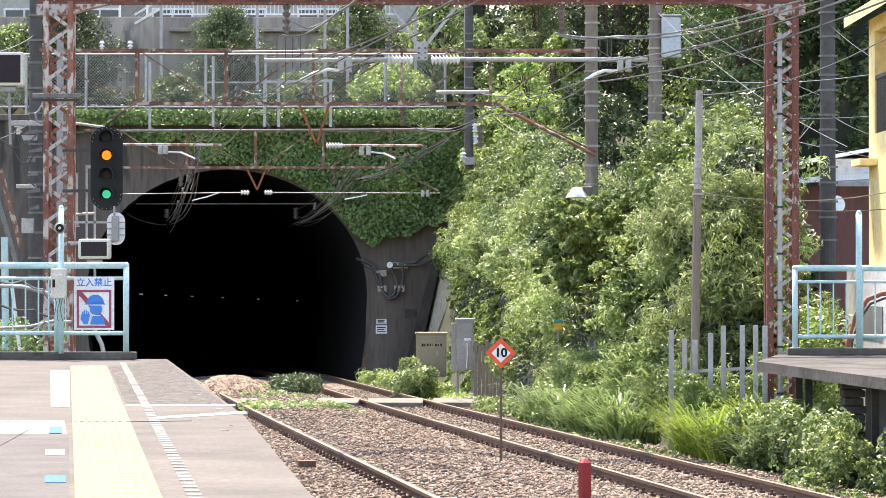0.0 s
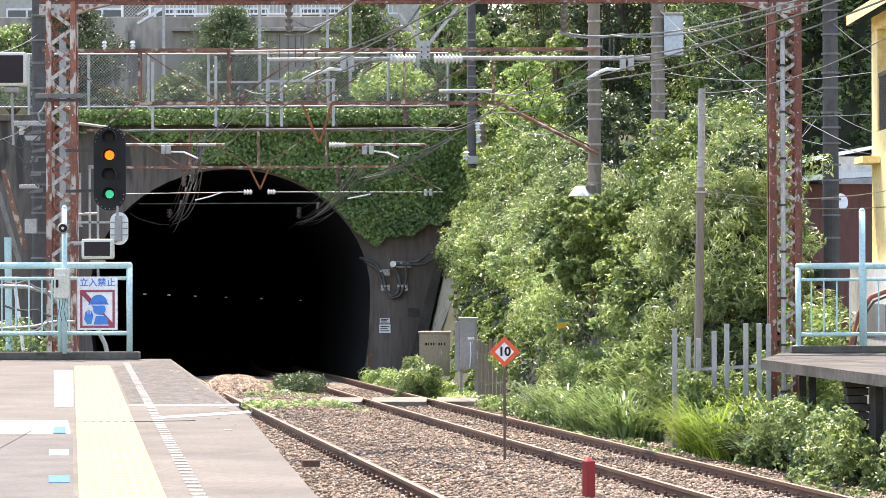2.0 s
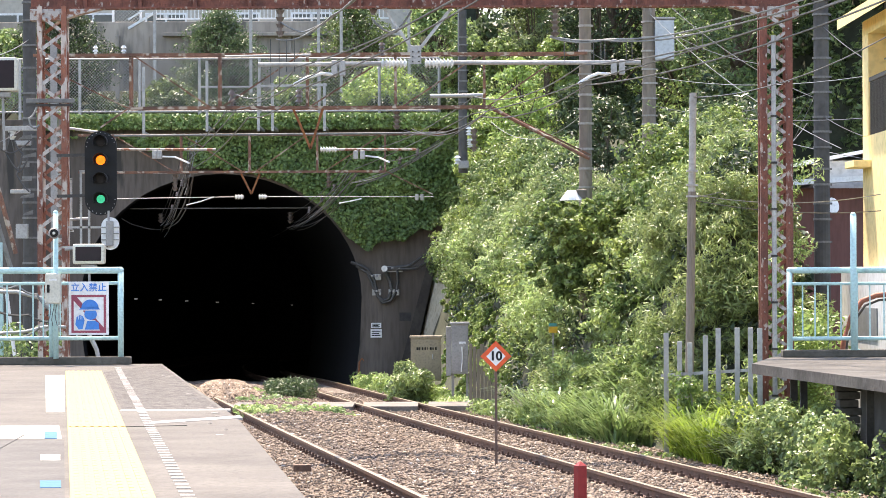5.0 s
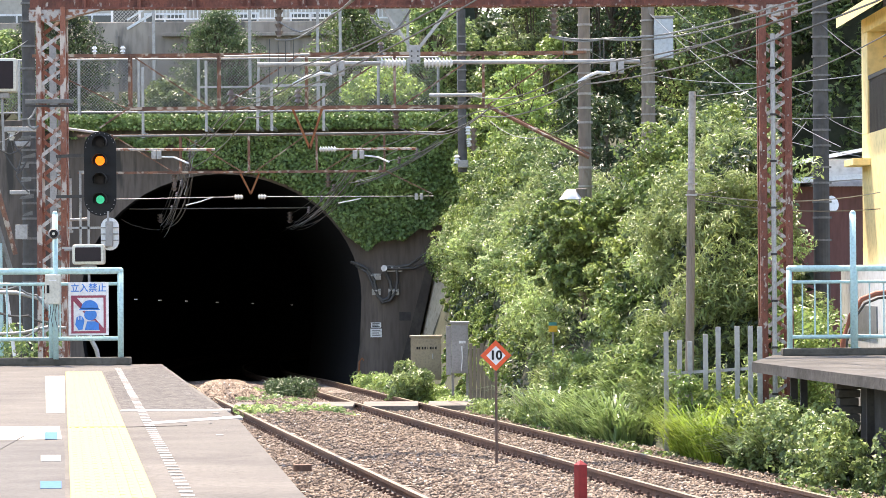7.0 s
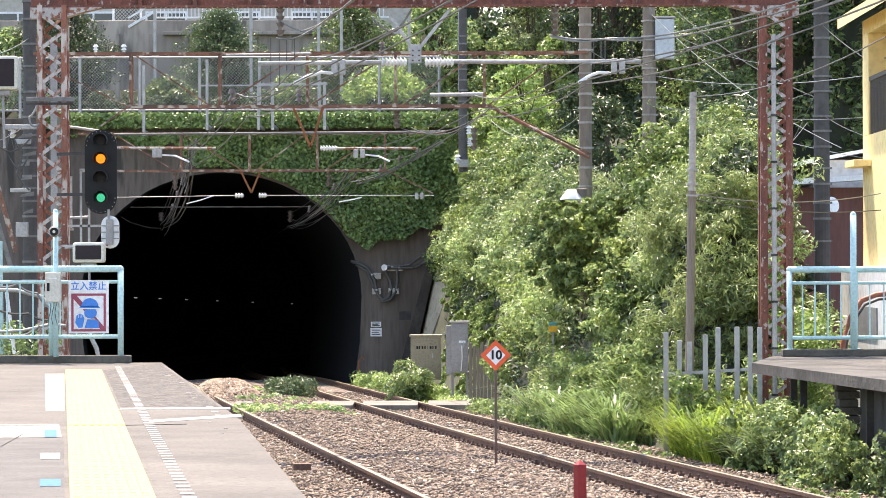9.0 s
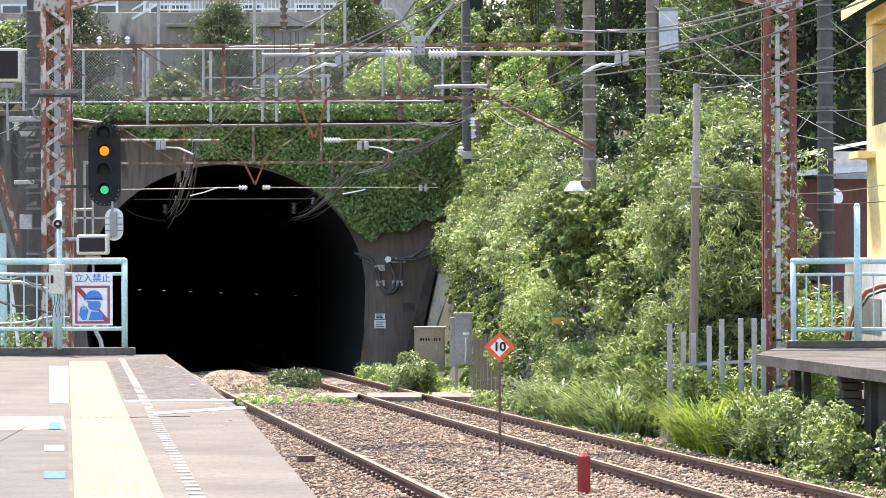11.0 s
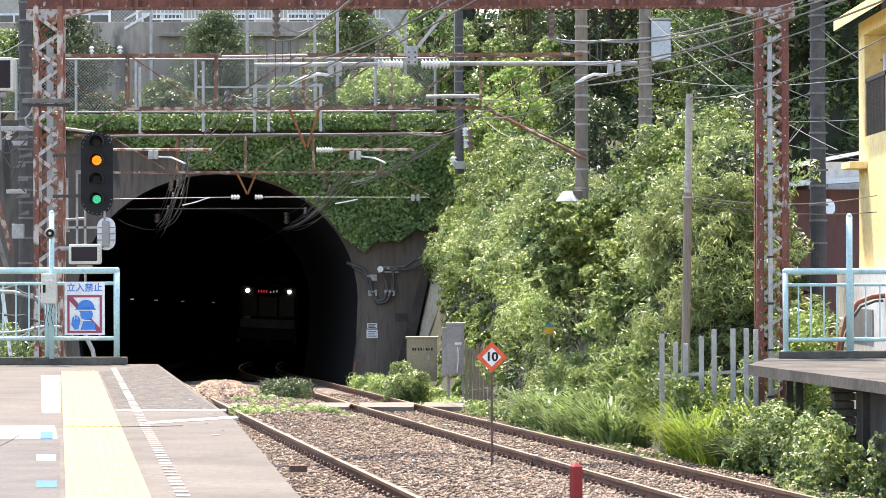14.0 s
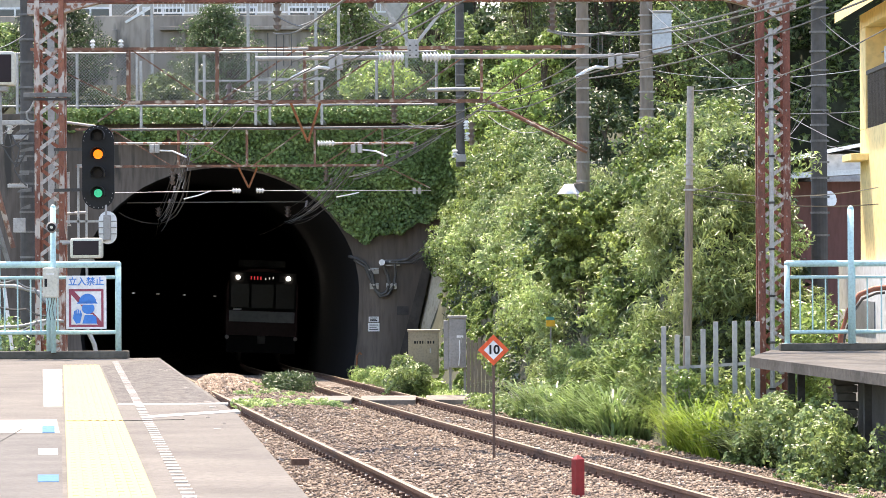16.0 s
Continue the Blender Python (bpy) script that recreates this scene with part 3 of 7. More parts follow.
# screens for the train crew
def monitor(at, w, h, label):
    th = part("monitor", boxed((-w / 2, -0.0, -h / 2), (w / 2, 0.3, h / 2), 0.04), CREAM)
    th.matrix_world = Matrix.Translation(at)
    tagged(th, label, "monitor")
    part("screen", boxed((-w / 2 + 0.045, -0.012, -h / 2 + 0.05), (w / 2 - 0.045, 0.05, h / 2 - 0.045), 0.01), SCREEN, th, "dark glass screen")
    part("bracket", boxed((-0.12, 0.05, -h / 2 - 0.09), (0.12, 0.2, -h / 2 - 0.005), 0.02), GREY, th)
    bm = bmesh.new()
    rod(bm, (0, 0.12, -h / 2 - 0.08), (0.02, 0.12, -h / 2 - 0.9), 0.02)
    part("stem", bm, GREY, th)
    return th


monitor((-5.392, 50.6, 2.93), 0.489, 0.314, "small cream-framed dark monitor beside the fence")
monitor((-6.718, 50.6, 5.713), 0.471, 0.523, "cream-framed dark monitor on a stem high over the platform")

# ---- the signal ----
LAMP_Y = mat("amber_lamp", (1.0, 0.16, 0.003), (1.0, 0.2, 0.005), 8.0, 0.4, 0.0, glow=0.5)
LAMP_G = mat("green_lamp", (0.005, 0.5, 0.27), (0.005, 0.42, 0.22), 8.0, 0.4, 0.0, glow=0.25)
LENS = mat("unlit_lens", (0.015, 0.011, 0.011), (0.02, 0.015, 0.012), 8.0, 0.7, 0.0)


def stadium(w, h, n=10):
    r = w / 2
    return [(r * cos(a), (h / 2 - r) + r * sin(a)) for a in [pi * i / n for i in range(n + 1)]] + [(r * cos(a), -(h / 2 - r) + r * sin(a)) for a in [pi + pi * i / n for i in range(n + 1)]]


def plate(pts, depth):
    bm = bmesh.new()
    f = bm.faces.new([bm.verts.new((x, 0, z)) for x, z in pts])
    r = bmesh.ops.extrude_face_region(bm, geom=[f])
    bmesh.ops.translate(bm, verts=[v for v in r["geom"] if isinstance(v, bmesh.types.BMVert)], vec=(0, depth, 0))
    bmesh.ops.recalc_face_normals(bm, faces=bm.faces)
    return bm


signal = part("railway_signal", plate(stadium(0.511, 1.345), 0.03), BLACK)
signal.matrix_world = Matrix.Translation((-5.339, 52, 4.22))
tagged(signal, "black oval railway signal with amber and green lamps lit", "railway signal")
part("housing", boxed((-0.17, 0.03, -0.56), (0.17, 0.28, 0.56), 0.03), BLACK, signal)
for z, m2, nm in ((0.493, LENS, "lamp"), (0.206, LAMP_Y, "lamp"), (-0.099, LENS, "lamp"), (-0.412, LAMP_G, "lamp")):
    bm = bmesh.new()
    rod(bm, (0, 0.0, z), (0, -0.02, z), 0.075 if m2 in (LAMP_Y,) else 0.066, n=20)
    lamp = part(nm, bm, m2, signal, {"amber_lamp": "lit amber lens", "green_lamp": "lit green lens", "unlit_lens": "dark lens"}[m2.name])
    bm = bmesh.new()
    n = 14
    rows2 = []
    for i in range(n + 1):
        a2 = -0.15 * pi + 1.3 * pi * i / n
        rows2.append([bm.verts.new((rr * cos(a2), yy, z + rr * sin(a2))) for rr, yy in ((0.118, 0), (0.118, -0.2), (0.108, -0.2), (0.108, 0))])
    for g, h in zip(rows2, rows2[1:]):
        for k in range(4):
            bm.faces.new((g[k], g[(k + 1) % 4], h[(k + 1) % 4], h[k]))
    part("hood", bm, BLACK, signal)
bm = bmesh.new()
for k in range(20):
    a2 = 2 * pi * k / 20
    x, z = 0.225 * cos(a2), (0.42 if sin(a2) > 0 else -0.42) + 0.225 * sin(a2)
    rod(bm, (x, -0.008, z), (x, 0.0, z), 0.008, n=6)
tagged(part("rivets", bm, GREY, signal), kind="stuff")
for z in (0.3, -0.35):
    bm = bmesh.new()
    bar(bm, (-0.1, 0.2, z), (-0.75, 0.55, z), 0.05)
    part("bracket_arm", bm, DARK_STEEL, signal)
# rear of a small signal facing away
rear = part("small_signal", plate(stadium(0.287, 0.52), 0.02), WHITE)
rear.matrix_world = Matrix.Translation((-5.191, 52, 3.261))
tagged(rear, "white oval back of a small signal facing the tunnel", "railway signal")
part("lamp_box", boxed((-0.055, -0.16, -0.2), (0.055, -0.002, 0.2), 0.015), GREY, rear)
for z in (0.1, 0.0, -0.1):
    part("strap", boxed((-0.14, -0.02, z - 0.008), (0.14, -0.002, z + 0.008)), GREY, rear)
bm = bmesh.new()
rod(bm, (-0.02, -0.06, 0.18), (-0.02, -0.06, 0.36), 0.018)
rod(bm, (-0.04, -0.06, -0.2), (-0.75, 0.3, -0.25), 0.02)
part("stem", bm, GREY, rear)

# ---- overhead line: portals ----
INSUL = mat("porcelain", (0.72, 0.72, 0.70), (0.62, 0.62, 0.60), 5.0, 0.25, 0.0)
BROWN_INSUL = mat("brown_porcelain", (0.10, 0.07, 0.06), (0.16, 0.13, 0.12), 5.0, 0.3, 0.0)
POLE_CONC = mat("pole_concrete", (0.25, 0.205, 0.165), (0.155, 0.128, 0.105), 1.2, 0.9, 0.3, c3=(0.30, 0.28, 0.25), fine=10, spot=0.62, stretch=(1, 1, 0.4))
PALE_BAND = mat("pale_band", (0.40, 0.375, 0.34), (0.26, 0.24, 0.215), 3.0, 0.7, 0.2)
BAND = mat("dull_band", (0.20, 0.195, 0.185), (0.13, 0.125, 0.12), 3.0, 0.7, 0.2)
DARK_POLE = mat("dark_pole", (0.10, 0.095, 0.09), (0.065, 0.06, 0.058), 1.0, 0.85, 0.2)
LACING = mat("pale_flaking_steel", (0.52, 0.48, 0.45), (0.40, 0.36, 0.33), 4.0, 0.7, 0.4, c3=(0.24, 0.10, 0.06), fine=30, spot=0.505)


def lattice_tower(x, y, z0, z1, w, depth, leg, material, plated, label):
    th = empty("lattice_tower", Matrix.Translation((x, y, z0)))
    tagged(th, label, "catenary mast", "lattice masts")
    H = z1 - z0
    for sx in (-1, 1):
        for sy in (-1, 1):
            bm = bmesh.new()
            bar(bm, (sx * (w / 2 - leg / 2), sy * depth / 2, 0), (sx * (w / 2 - leg / 2), sy * depth / 2, H), leg, 0.012)
            bar(bm, (sx * (w / 2 - 0.006), sy * (depth / 2 - 0.05), 0), (sx * (w / 2 - 0.006), sy * (depth / 2 - 0.05), H), 0.012, 0.09)
            part("corner_angle", bm, material, th)
    step = 0.285
    n = int(H / step)
    shared = {}
    for sy in (-1, 1):
        for k in range(n):
            s = 1 if (k + (sy > 0)) % 2 else -1
            key = (sy, s)
            if key not in shared:
                h2, t2 = w / 2 - leg * 0.55, 0.036
                bm = plate([(-s * h2, -t2), (-s * h2, t2), (s * h2, step + t2), (s * h2, step - t2)], 0.01)
                ob = part("lacing_bar", bm, LACING if sy < 0 else RUST_PALE, th)
                shared[key] = ob.data
            else:
                ob = new("lacing_bar", shared[key])
                ob.parent = th
            ob.location = (0, sy * (depth / 2 - 0.014), k * step)
    # rivet heads down both front angles
    bm = bmesh.new()
    for sx in (-1, 1):
        for k in range(n):
            p = Vector((sx * (w / 2 - leg * 0.55), -depth / 2 - 0.006, k * step + 0.02))
            rod(bm, p, p + Vector((0, -0.014, 0)), 0.016, 0.009, n=6)
    tagged(part("rivets", bm, LACING, th), kind="stuff")
    if plated:
        part("tie_plate", boxed((-0.41, -depth / 2 - 0.05, H - 1.56), (0.37, -depth / 2 - 0.008, H - 1.49), 0.01), BAND, th, "dull grey tie plate")
        part("tie_strap", boxed((-0.41, -depth / 2 - 0.03, H - 1.615), (0.35, -depth / 2 - 0.008, H - 1.575), 0.006), DARK_STEEL, th)
    return th


lattice_tower(-6.205, 53.0, -0.9, 6.937, 0.475, 0.42, 0.085, RUST_PALE, True, "rusty flaking lattice steel mast beside the signal")
lattice_tower(5.474, 53.0, -0.9, 6.937, 0.525, 0.42, 0.115, RUST, False, "rusty lattice steel mast clad in creeper at its foot")


bm = bmesh.new()
rod(bm, (5.424, 52.74, 0.2), (5.424, 52.74, 6.422), 0.04)
conduit = tagged(part("conduit", bm, GALV), "pale grey conduit running up the rusty mast", "conduit")
for k in range(8):
    part("strap", boxed((5.374, 52.69, 0.6 + 0.75 * k), (5.474, 52.785, 0.635 + 0.75 * k), 0.004), DARK_STEEL, conduit, "dark strap")


def girder():
    """Riveted plate girder over both tracks, with pale haunches."""
    x0, x1, zb = -6.561, 5.848, 6.9
    th = empty("portal_girder", Matrix.Translation((x0, 53, zb)))
    tagged(th, "rusty riveted steel girder spanning both tracks", "catenary girder")
    Lx = x1 - x0
    part("lower_flange", boxed((0, -0.15, 0), (Lx, 0.15, 0.03)), RUST, th)
    part("upper_flange", boxed((0, -0.15, 0.5), (Lx, 0.15, 0.53)), RUST, th)
    part("web", boxed((0, -0.012, 0.03), (Lx, 0.012, 0.5)), RUST, th)
    k = 0
    for i in range(1, 14):
        part("stiffener", boxed((Lx * i / 14 - 0.03, -0.1, 0.03), (Lx * i / 14 + 0.03, -0.013, 0.5)), RUST, th)
    bm = bmesh.new()
    for i in range(150):
        rod(bm, (Lx * (i + 0.5) / 150, -0.12, 0.0), (Lx * (i + 0.5) / 150, -0.12, -0.012), 0.014, n=6)
    tagged(part("rivets", bm, LACING, th), kind="stuff")
    for a2, b2 in ((0, 1.15), (Lx, Lx - 1.15)):
        part("haunch", plate([(a2, 0.0), (b2, 0.0), (b2 - (b2 - a2) * 0.35, -0.1), (a2 + (b2 - a2) * 0.45, -0.18), (a2, -0.18)][::1], 0.3), LACING, th, "pale flaking haunch plate").location = (0, -0.15, -0.002)


girder()


def insulator(p, q, r, discs, material, parent, name="insulator"):
    """Ribbed insulator between p and q."""
    p, q = Vector(p), Vector(q)
    bm = bmesh.new()
    rod(bm, p, q, r * 0.5, n=10)
    for i in range(discs):
        a2, b2 = p.lerp(q, (i + 0.2) / discs), p.lerp(q, (i + 0.75) / discs)
        rod(bm, a2, b2, r, r * 0.6, n=12)
    return tagged(part(name, bm, material, parent), kind="stuff" if parent is not None else "")


def line_support():
    """V-bracket and cross tube under the girder with steady arms."""
    th = empty("line_support")
    tagged(th, "galvanised cross tube with white insulators under the girder", "catenary support")
    for a2, b2 in (((-0.859, 53, 6.918), (-0.375, 53, 6.206)), ((0.256, 53, 6.918), (-0.302, 53, 6.206))):
        bm = bmesh.new()
        bar(bm, a2, b2, 0.075, 0.05)
        part("strut", bm, GALV, th)
    x, y, z = (-0.338, 53, 6.132)
    part("gusset", boxed((x - 0.09, y - 0.06, z - 0.14), (x + 0.09, y - 0.04, z + 0.16), 0.004), GALV, th)
    for dx in (-0.05, 0.05):
        for dz in (-0.1, -0.02, 0.06):
            bm = bmesh.new()
            rod(bm, (x + dx, y - 0.075, z + dz), (x + dx, y - 0.06, z + dz), 0.014, n=6)
            part("bolt", bm, DARK_STEEL, th)
    for a2, b2 in (((-2.888, 53, 5.995), (-0.859, 53, 6.004)), ((0.256, 53, 6.014), (3.308, 53, 6.004))):
        bm = bmesh.new()
        rod(bm, a2, b2, 0.036, n=10)
        part("cross_tube", bm, GALV, th, smooth=True)
    insulator((-0.896, 53, 6.004), (-0.484, 53, 6.004), 0.09, 7, INSUL, th)
    insulator((-0.192, 53, 6.004), (0.274, 53, 6.004), 0.09, 8, INSUL, th)
    for x2 in (-1.654, -1.526, 2.869, 2.997):
        y2, z2 = 53.0, 5.895
        part("clamp", boxed((x2 - 0.05, y2 - 0.05, z2 - 0.09), (x2 + 0.05, y2 + 0.05, z2 + 0.16), 0.02), GALV, th)
    for pts in ([(-1.627, 53, 5.822), (-1.861, 52.9, 5.843), (-2.081, 52.7, 5.767), (-2.277, 52.4, 5.641)], [(2.814, 53, 5.813), (2.609, 52.9, 5.825), (2.435, 52.7, 5.749), (2.277, 52.4, 5.641)]):
        bm = bmesh.new()
        tube(bm, pts, 0.028, 8)
        part("steady_arm", bm, WHITE, th, "white curved steady arm", smooth=True)
    insulator((-0.886, 53, 6.132), (-0.886, 53, 6.352), 0.055, 4, BROWN_INSUL, th)


line_support()


def truss(name, y, chords, posts, braces, poles, label, w=0.066, m=None):
    """Rusty truss between two poles: chords, uprights and braces as pairs of (x, z)."""
    m = m or RUST_DARK
    th = empty(name)
    tagged(th, label, "catenary truss", "trusses over the tracks")
    for (xa, za), (xb, zb) in chords:
        for dy in (-0.22, 0.22):
            bm = bmesh.new()
            bar(bm, (xa, y + dy, za), (xb, y + dy, zb), w, w * 0.9)
            part("chord", bm, m, th)
    for (xa, za), (xb, zb) in posts:
        bm = bmesh.new()
        bar(bm, (xa, y - 0.22, za), (xb, y - 0.22, zb), w * 0.75, 0.04)
        bar(bm, (xa, y + 0.22, za), (xb, y + 0.22, zb), w * 0.75, 0.04)
        part("upright", bm, m, th)
    for (xa, za), (xb, zb) in braces:
        bm = bmesh.new()
        bar(bm, (xa, y - 0.2, za), (xb, y - 0.2, zb), w * 0.75, 0.03)
        part("brace", bm, m, th)
    for x, z0, z1, r, lab in poles:
        concrete_pole(x, y, z0, z1, r, lab, DARK_POLE if "dark" in lab else None)
    return th


def concrete_pole(x, y, z0, z1, r, label, m=None):
    bm = bmesh.new()
    rod(bm, (0, 0, 0), (0, 0, z1 - z0), r * 1.12, r * 0.95, n=16)
    ob = part("utility_pole", bm, m or POLE_CONC, smooth=False)
    ob.matrix_world = Matrix.Translation((x, y, z0))
    tagged(ob, label, "utility pole")
    k = 0.6
    random.seed(int(abs(x) * 100) + int(y))
    while k < z1 - z0 - 0.3:
        if k > (z1 - z0) * 0.3:
            bm = bmesh.new()
            rod(bm, (0, 0, k), (0, 0, k + 0.045), r * 1.16, n=16)
            box(bm, (r * 0.9, -0.05, k), (r * 1.3, 0.05, k + 0.045))
            part("band", bm, BAND if m else PALE_BAND, ob, "grey steel band" if m else "pale steel band")
        k += random.uniform(0.22, 0.55)
    return ob


tz, bz = 7.204, 6.086
truss("line_truss", 69.0,
      [((-8.47, tz), (3.164, tz)), ((-6.496, bz), (1.142, bz))],
      [((x, bz), (x, tz)) for x in (-6.436, -4.568, -2.724, -0.868, 0.999)],
      [((-7.78, 6.729), (-6.496, bz)), ((-7.067, 5.682), (-6.472, bz)), ((-6.388, tz), (-4.747, bz)), ((-4.533, bz), (-2.843, tz)),
       ((-2.689, bz), (-1.332, 6.943)), ((-0.738, bz), (0.928, tz)), ((1.059, bz), (2.689, tz)), ((1.142, bz), (3.224, 5.063))],
      [(-8.577, -0.9, 9.5, 0.14, "dark grey concrete pole hung with cables"), (3.129, 1.5, 9.5, 0.13, "concrete pole with steel bands rising from the creepers")],
      "rusty steel lattice truss carrying the overhead line")
tz, bz = 6.607, 5.526
truss("portal_truss", 95.0,
      [((-10.384, tz), (0.262, tz)), ((-10.384, bz), (-1.507, bz))],
      [((x, bz), (x, tz)) for x in (-9.369, -7.42, -5.438, -3.472, -1.507)],
      [((-9.369, tz), (-7.6, bz)), ((-7.387, tz), (-5.618, bz)), ((-5.258, bz), (-3.734, tz)), ((-3.259, bz), (-1.572, tz)), ((-1.474, bz), (-0.131, 4.855))],
      [(-10.843, -1.2, 7.2, 0.14, "weathered pole beside the tunnel mouth"), (0.753, 5.477, 10.2, 0.12, "dark pole at the edge of the green slope")],
      "rusty lattice truss before the tunnel mouth")


def bracket_v(a2, b2, c2, m, ins, label, y):
    th = empty("hanger_bracket")
    tagged(th, label, "catenary bracket")
    for p in (a2, b2):
        bm = bmesh.new()
        bar(bm, p, c2, 0.09, 0.05)
        part("strut", bm, m, th)
    for p, q, r, n in ins:
        insulator(p, q, r, n, INSUL, th)
    return th


OR_RUST = mat("orange_rust", (0.32, 0.12, 0.045), (0.22, 0.08, 0.035), 3.0, 0.8, 0.4)
bracket_v((-5.684, 95, 5.477), (-5.143, 95, 5.477), (-5.389, 95, 4.888), OR_RUST, [((-5.864, 95, 4.806), (-5.618, 95, 4.806), 0.085, 3), ((-5.176, 95, 4.806), (-4.947, 95, 4.806), 0.085, 3)], "orange-rusted V bracket hung from the truss", 95)
bracket_v((-3.022, 69, 6.062), (-2.403, 69, 6.062), (-2.665, 69, 5.23), OR_RUST, [((-2.463, 69, 5.206), (-2.106, 69, 5.206), 0.07, 6)], "orange-rusted V bracket with a white insulator", 69)


def cross_bar(p, q, r, m, label, clamps=(), arms=()):
    th = empty("cross_bar")
    tagged(th, label, "catenary bar")
    bm = bmesh.new()
    rod(bm, p, q, r, n=8)
    part("tube", bm, m, th)
    for c2 in clamps:
        x, y, z = c2
        part("clamp", boxed((x - 0.05, y - 0.06, z - 0.12), (x + 0.05, y + 0.06, z + 0.06), 0.015), GALV, th)
    for pts in arms:
        bm = bmesh.new()
        tube(bm, pts, 0.02, 6)
        part("steady_arm", bm, WHITE, th)
    return th


cross_bar((-2.106, 69, 5.206), (-0.44, 69, 5.206), 0.026, LACING, "grey cross tube with a steady arm", [(-1.713, 69, 5.123), (-1.57, 69, 5.123)], [[(-1.535, 69, 5.075), (-1.235, 68.9, 5.036), (-0.995, 68.7, 4.922)]])
cross_bar((-6.888, 69, 5.23), (-4.663, 69, 5.218), 0.026, LACING, "pale rust-ended cross tube with a steady arm", [(-5.948, 69, 5.146), (-5.841, 69, 5.146)], [[(-5.794, 69, 5.075), (-5.512, 68.9, 5.06), (-5.2, 68.7, 4.922)]])
cross_bar((-9.32, 94.5, 6.57), (0.261, 94.5, 6.619), 0.032, BAND, "dull grey conduit along the truss")
cross_bar((-9.893, 95, 4.757), (-5.864, 95, 4.806), 0.011, GALV, "thin span wire before the tunnel mouth", (), [[(-7.272, 95, 4.576), (-6.856, 94.9, 4.673), (-6.473, 94.8, 4.801)]])
cross_bar((-4.947, 95, 4.806), (-0.098, 95, 4.789), 0.011, GALV, "thin span wire before the tunnel mouth", [(-0.59, 95, 4.806), (-0.442, 95, 4.806)], [[(-2.85, 95, 4.609), (-2.487, 94.9, 4.673), (-2.19, 94.8, 4.736)]])
cross_bar((-10.177, 108.5, 4.736), (-4.19, 108.5, 4.736), 0.022, BAND, "dull steel bar across the tunnel crown")
cross_bar((-4.417, 68.5, 7.148), (-2.646, 68.5, 7.172), 0.022, GALV, "pale tube along the truss top")
cross_bar((-0.157, 76, 6.696), (1.101, 76, 6.709), 0.045, GALV, "pale arm on the dark pole")

cross_bar((1.142, 68.7, 6.05), (3.2, 68.7, 4.98), 0.036, RUST_DARK, "rusty raking strut from the truss to the pole")

# bundles of slack droppers before the tunnel crown
def dropper_bundle(p, q, n, seed, spread):
    rng = np.random.default_rng(seed)
    p, q = Vector(p), Vector(q)
    for k in range(n):
        o1 = Vector((rng.normal(0, spread), rng.normal(0, 0.4), rng.normal(0, spread * 0.5)))
        o2 = Vector((rng.normal(0, spread), rng.normal(0, 0.4), rng.normal(0, spread * 0.7)))
        bm = bmesh.new()
        tube(bm, sag(p + o1, q + o2, rng.uniform(0.1, 0.45), 10), 0.012, 5)
        tagged(part("slack_wire", bm, MATS["wire_grey"] if k % 2 else MATS["wire_dark"]), "slack dropper wire before the tunnel crown", "wire", "slack droppers at the tunnel")
    for f in (0.3, 0.5, 0.72):
        m2 = p.lerp(q, f)
        ob = insulator(m2, m2 + Vector((0.03, 0, 0.22)), 0.06, 3, BROWN_INSUL, None)
        tagged(ob, "ribbed brown insulator in the slack wires", "insulator", "insulators of the overhead line")


# hanging insulators of the feeders
for i, (p, q, r, n) in enumerate((((-2.531, 53, 6.9), (-2.531, 53, 6.443), 0.075, 4), ((-1.023, 53, 6.918), (-1.023, 53, 6.79), 0.075, 1), ((1.919, 53, 6.882), (1.919, 53, 6.425), 0.075, 5), ((-4.318, 69, 6.039), (-4.318, 69, 6.491), 0.08, 3), ((-2.903, 69, 6.193), (-2.903, 69, 6.491), 0.08, 3),
                                  ((-0.845, 69, 6.015), (-0.845, 69, 5.634), 0.09, 4), ((-7.186, 69, 7.204), (-7.186, 69, 7.419), 0.06, 3), ((-6.591, 69, 7.204), (-6.591, 69, 7.419), 0.06, 3), ((-7.6, 95, 5.477), (-7.6, 95, 4.986), 0.09, 4), ((-3.145, 95, 5.477), (-3.145, 95, 5.068), 0.09, 4),
                                  ((0.865, 76, 5.936), (0.865, 76, 5.412), 0.09, 4), ((-8.946, 69, 5.634), (-8.946, 69, 5.444), 0.09, 2), ((-9.156, 108.6, 4.57), (-9.156, 108.6, 4.27), 0.12, 3), ((-4.868, 108.6, 4.607), (-4.868, 108.6, 4.233), 0.12, 3))):
    ob = insulator(p, q, r, n, INSUL if i in (6, 7, 11) else BROWN_INSUL, None)
    tagged(ob, "ribbed porcelain insulator on the overhead line", "insulator", "insulators of the overhead line")

for z2, dx, n2 in ((6.55, 0.17, 3), (6.2, 0.2, 4), (5.72, -0.16, 3)):
    ob = insulator((0.753 + dx, 94.85, z2), (0.753 + dx, 94.85, z2 + 0.26), 0.1, n2, INSUL, None)
    tagged(ob, "white ribbed insulator clamped to the dark pole", "insulator", "insulators of the overhead line")
tagged(part("junction_box", boxed((0.62, 94.7, 5.6), (0.92, 94.88, 5.82), 0.02), GREY), "grey junction box on the dark pole", "junction box")

# ---- wires ----
WIRE = mat("wire_dark", (0.05, 0.05, 0.05), (0.09, 0.085, 0.08), 4.0, 0.5, 0.0)
WIRE_GREY = mat("wire_grey", (0.26, 0.26, 0.25), (0.17, 0.17, 0.165), 4.0, 0.45, 0.0, metal=0.3)


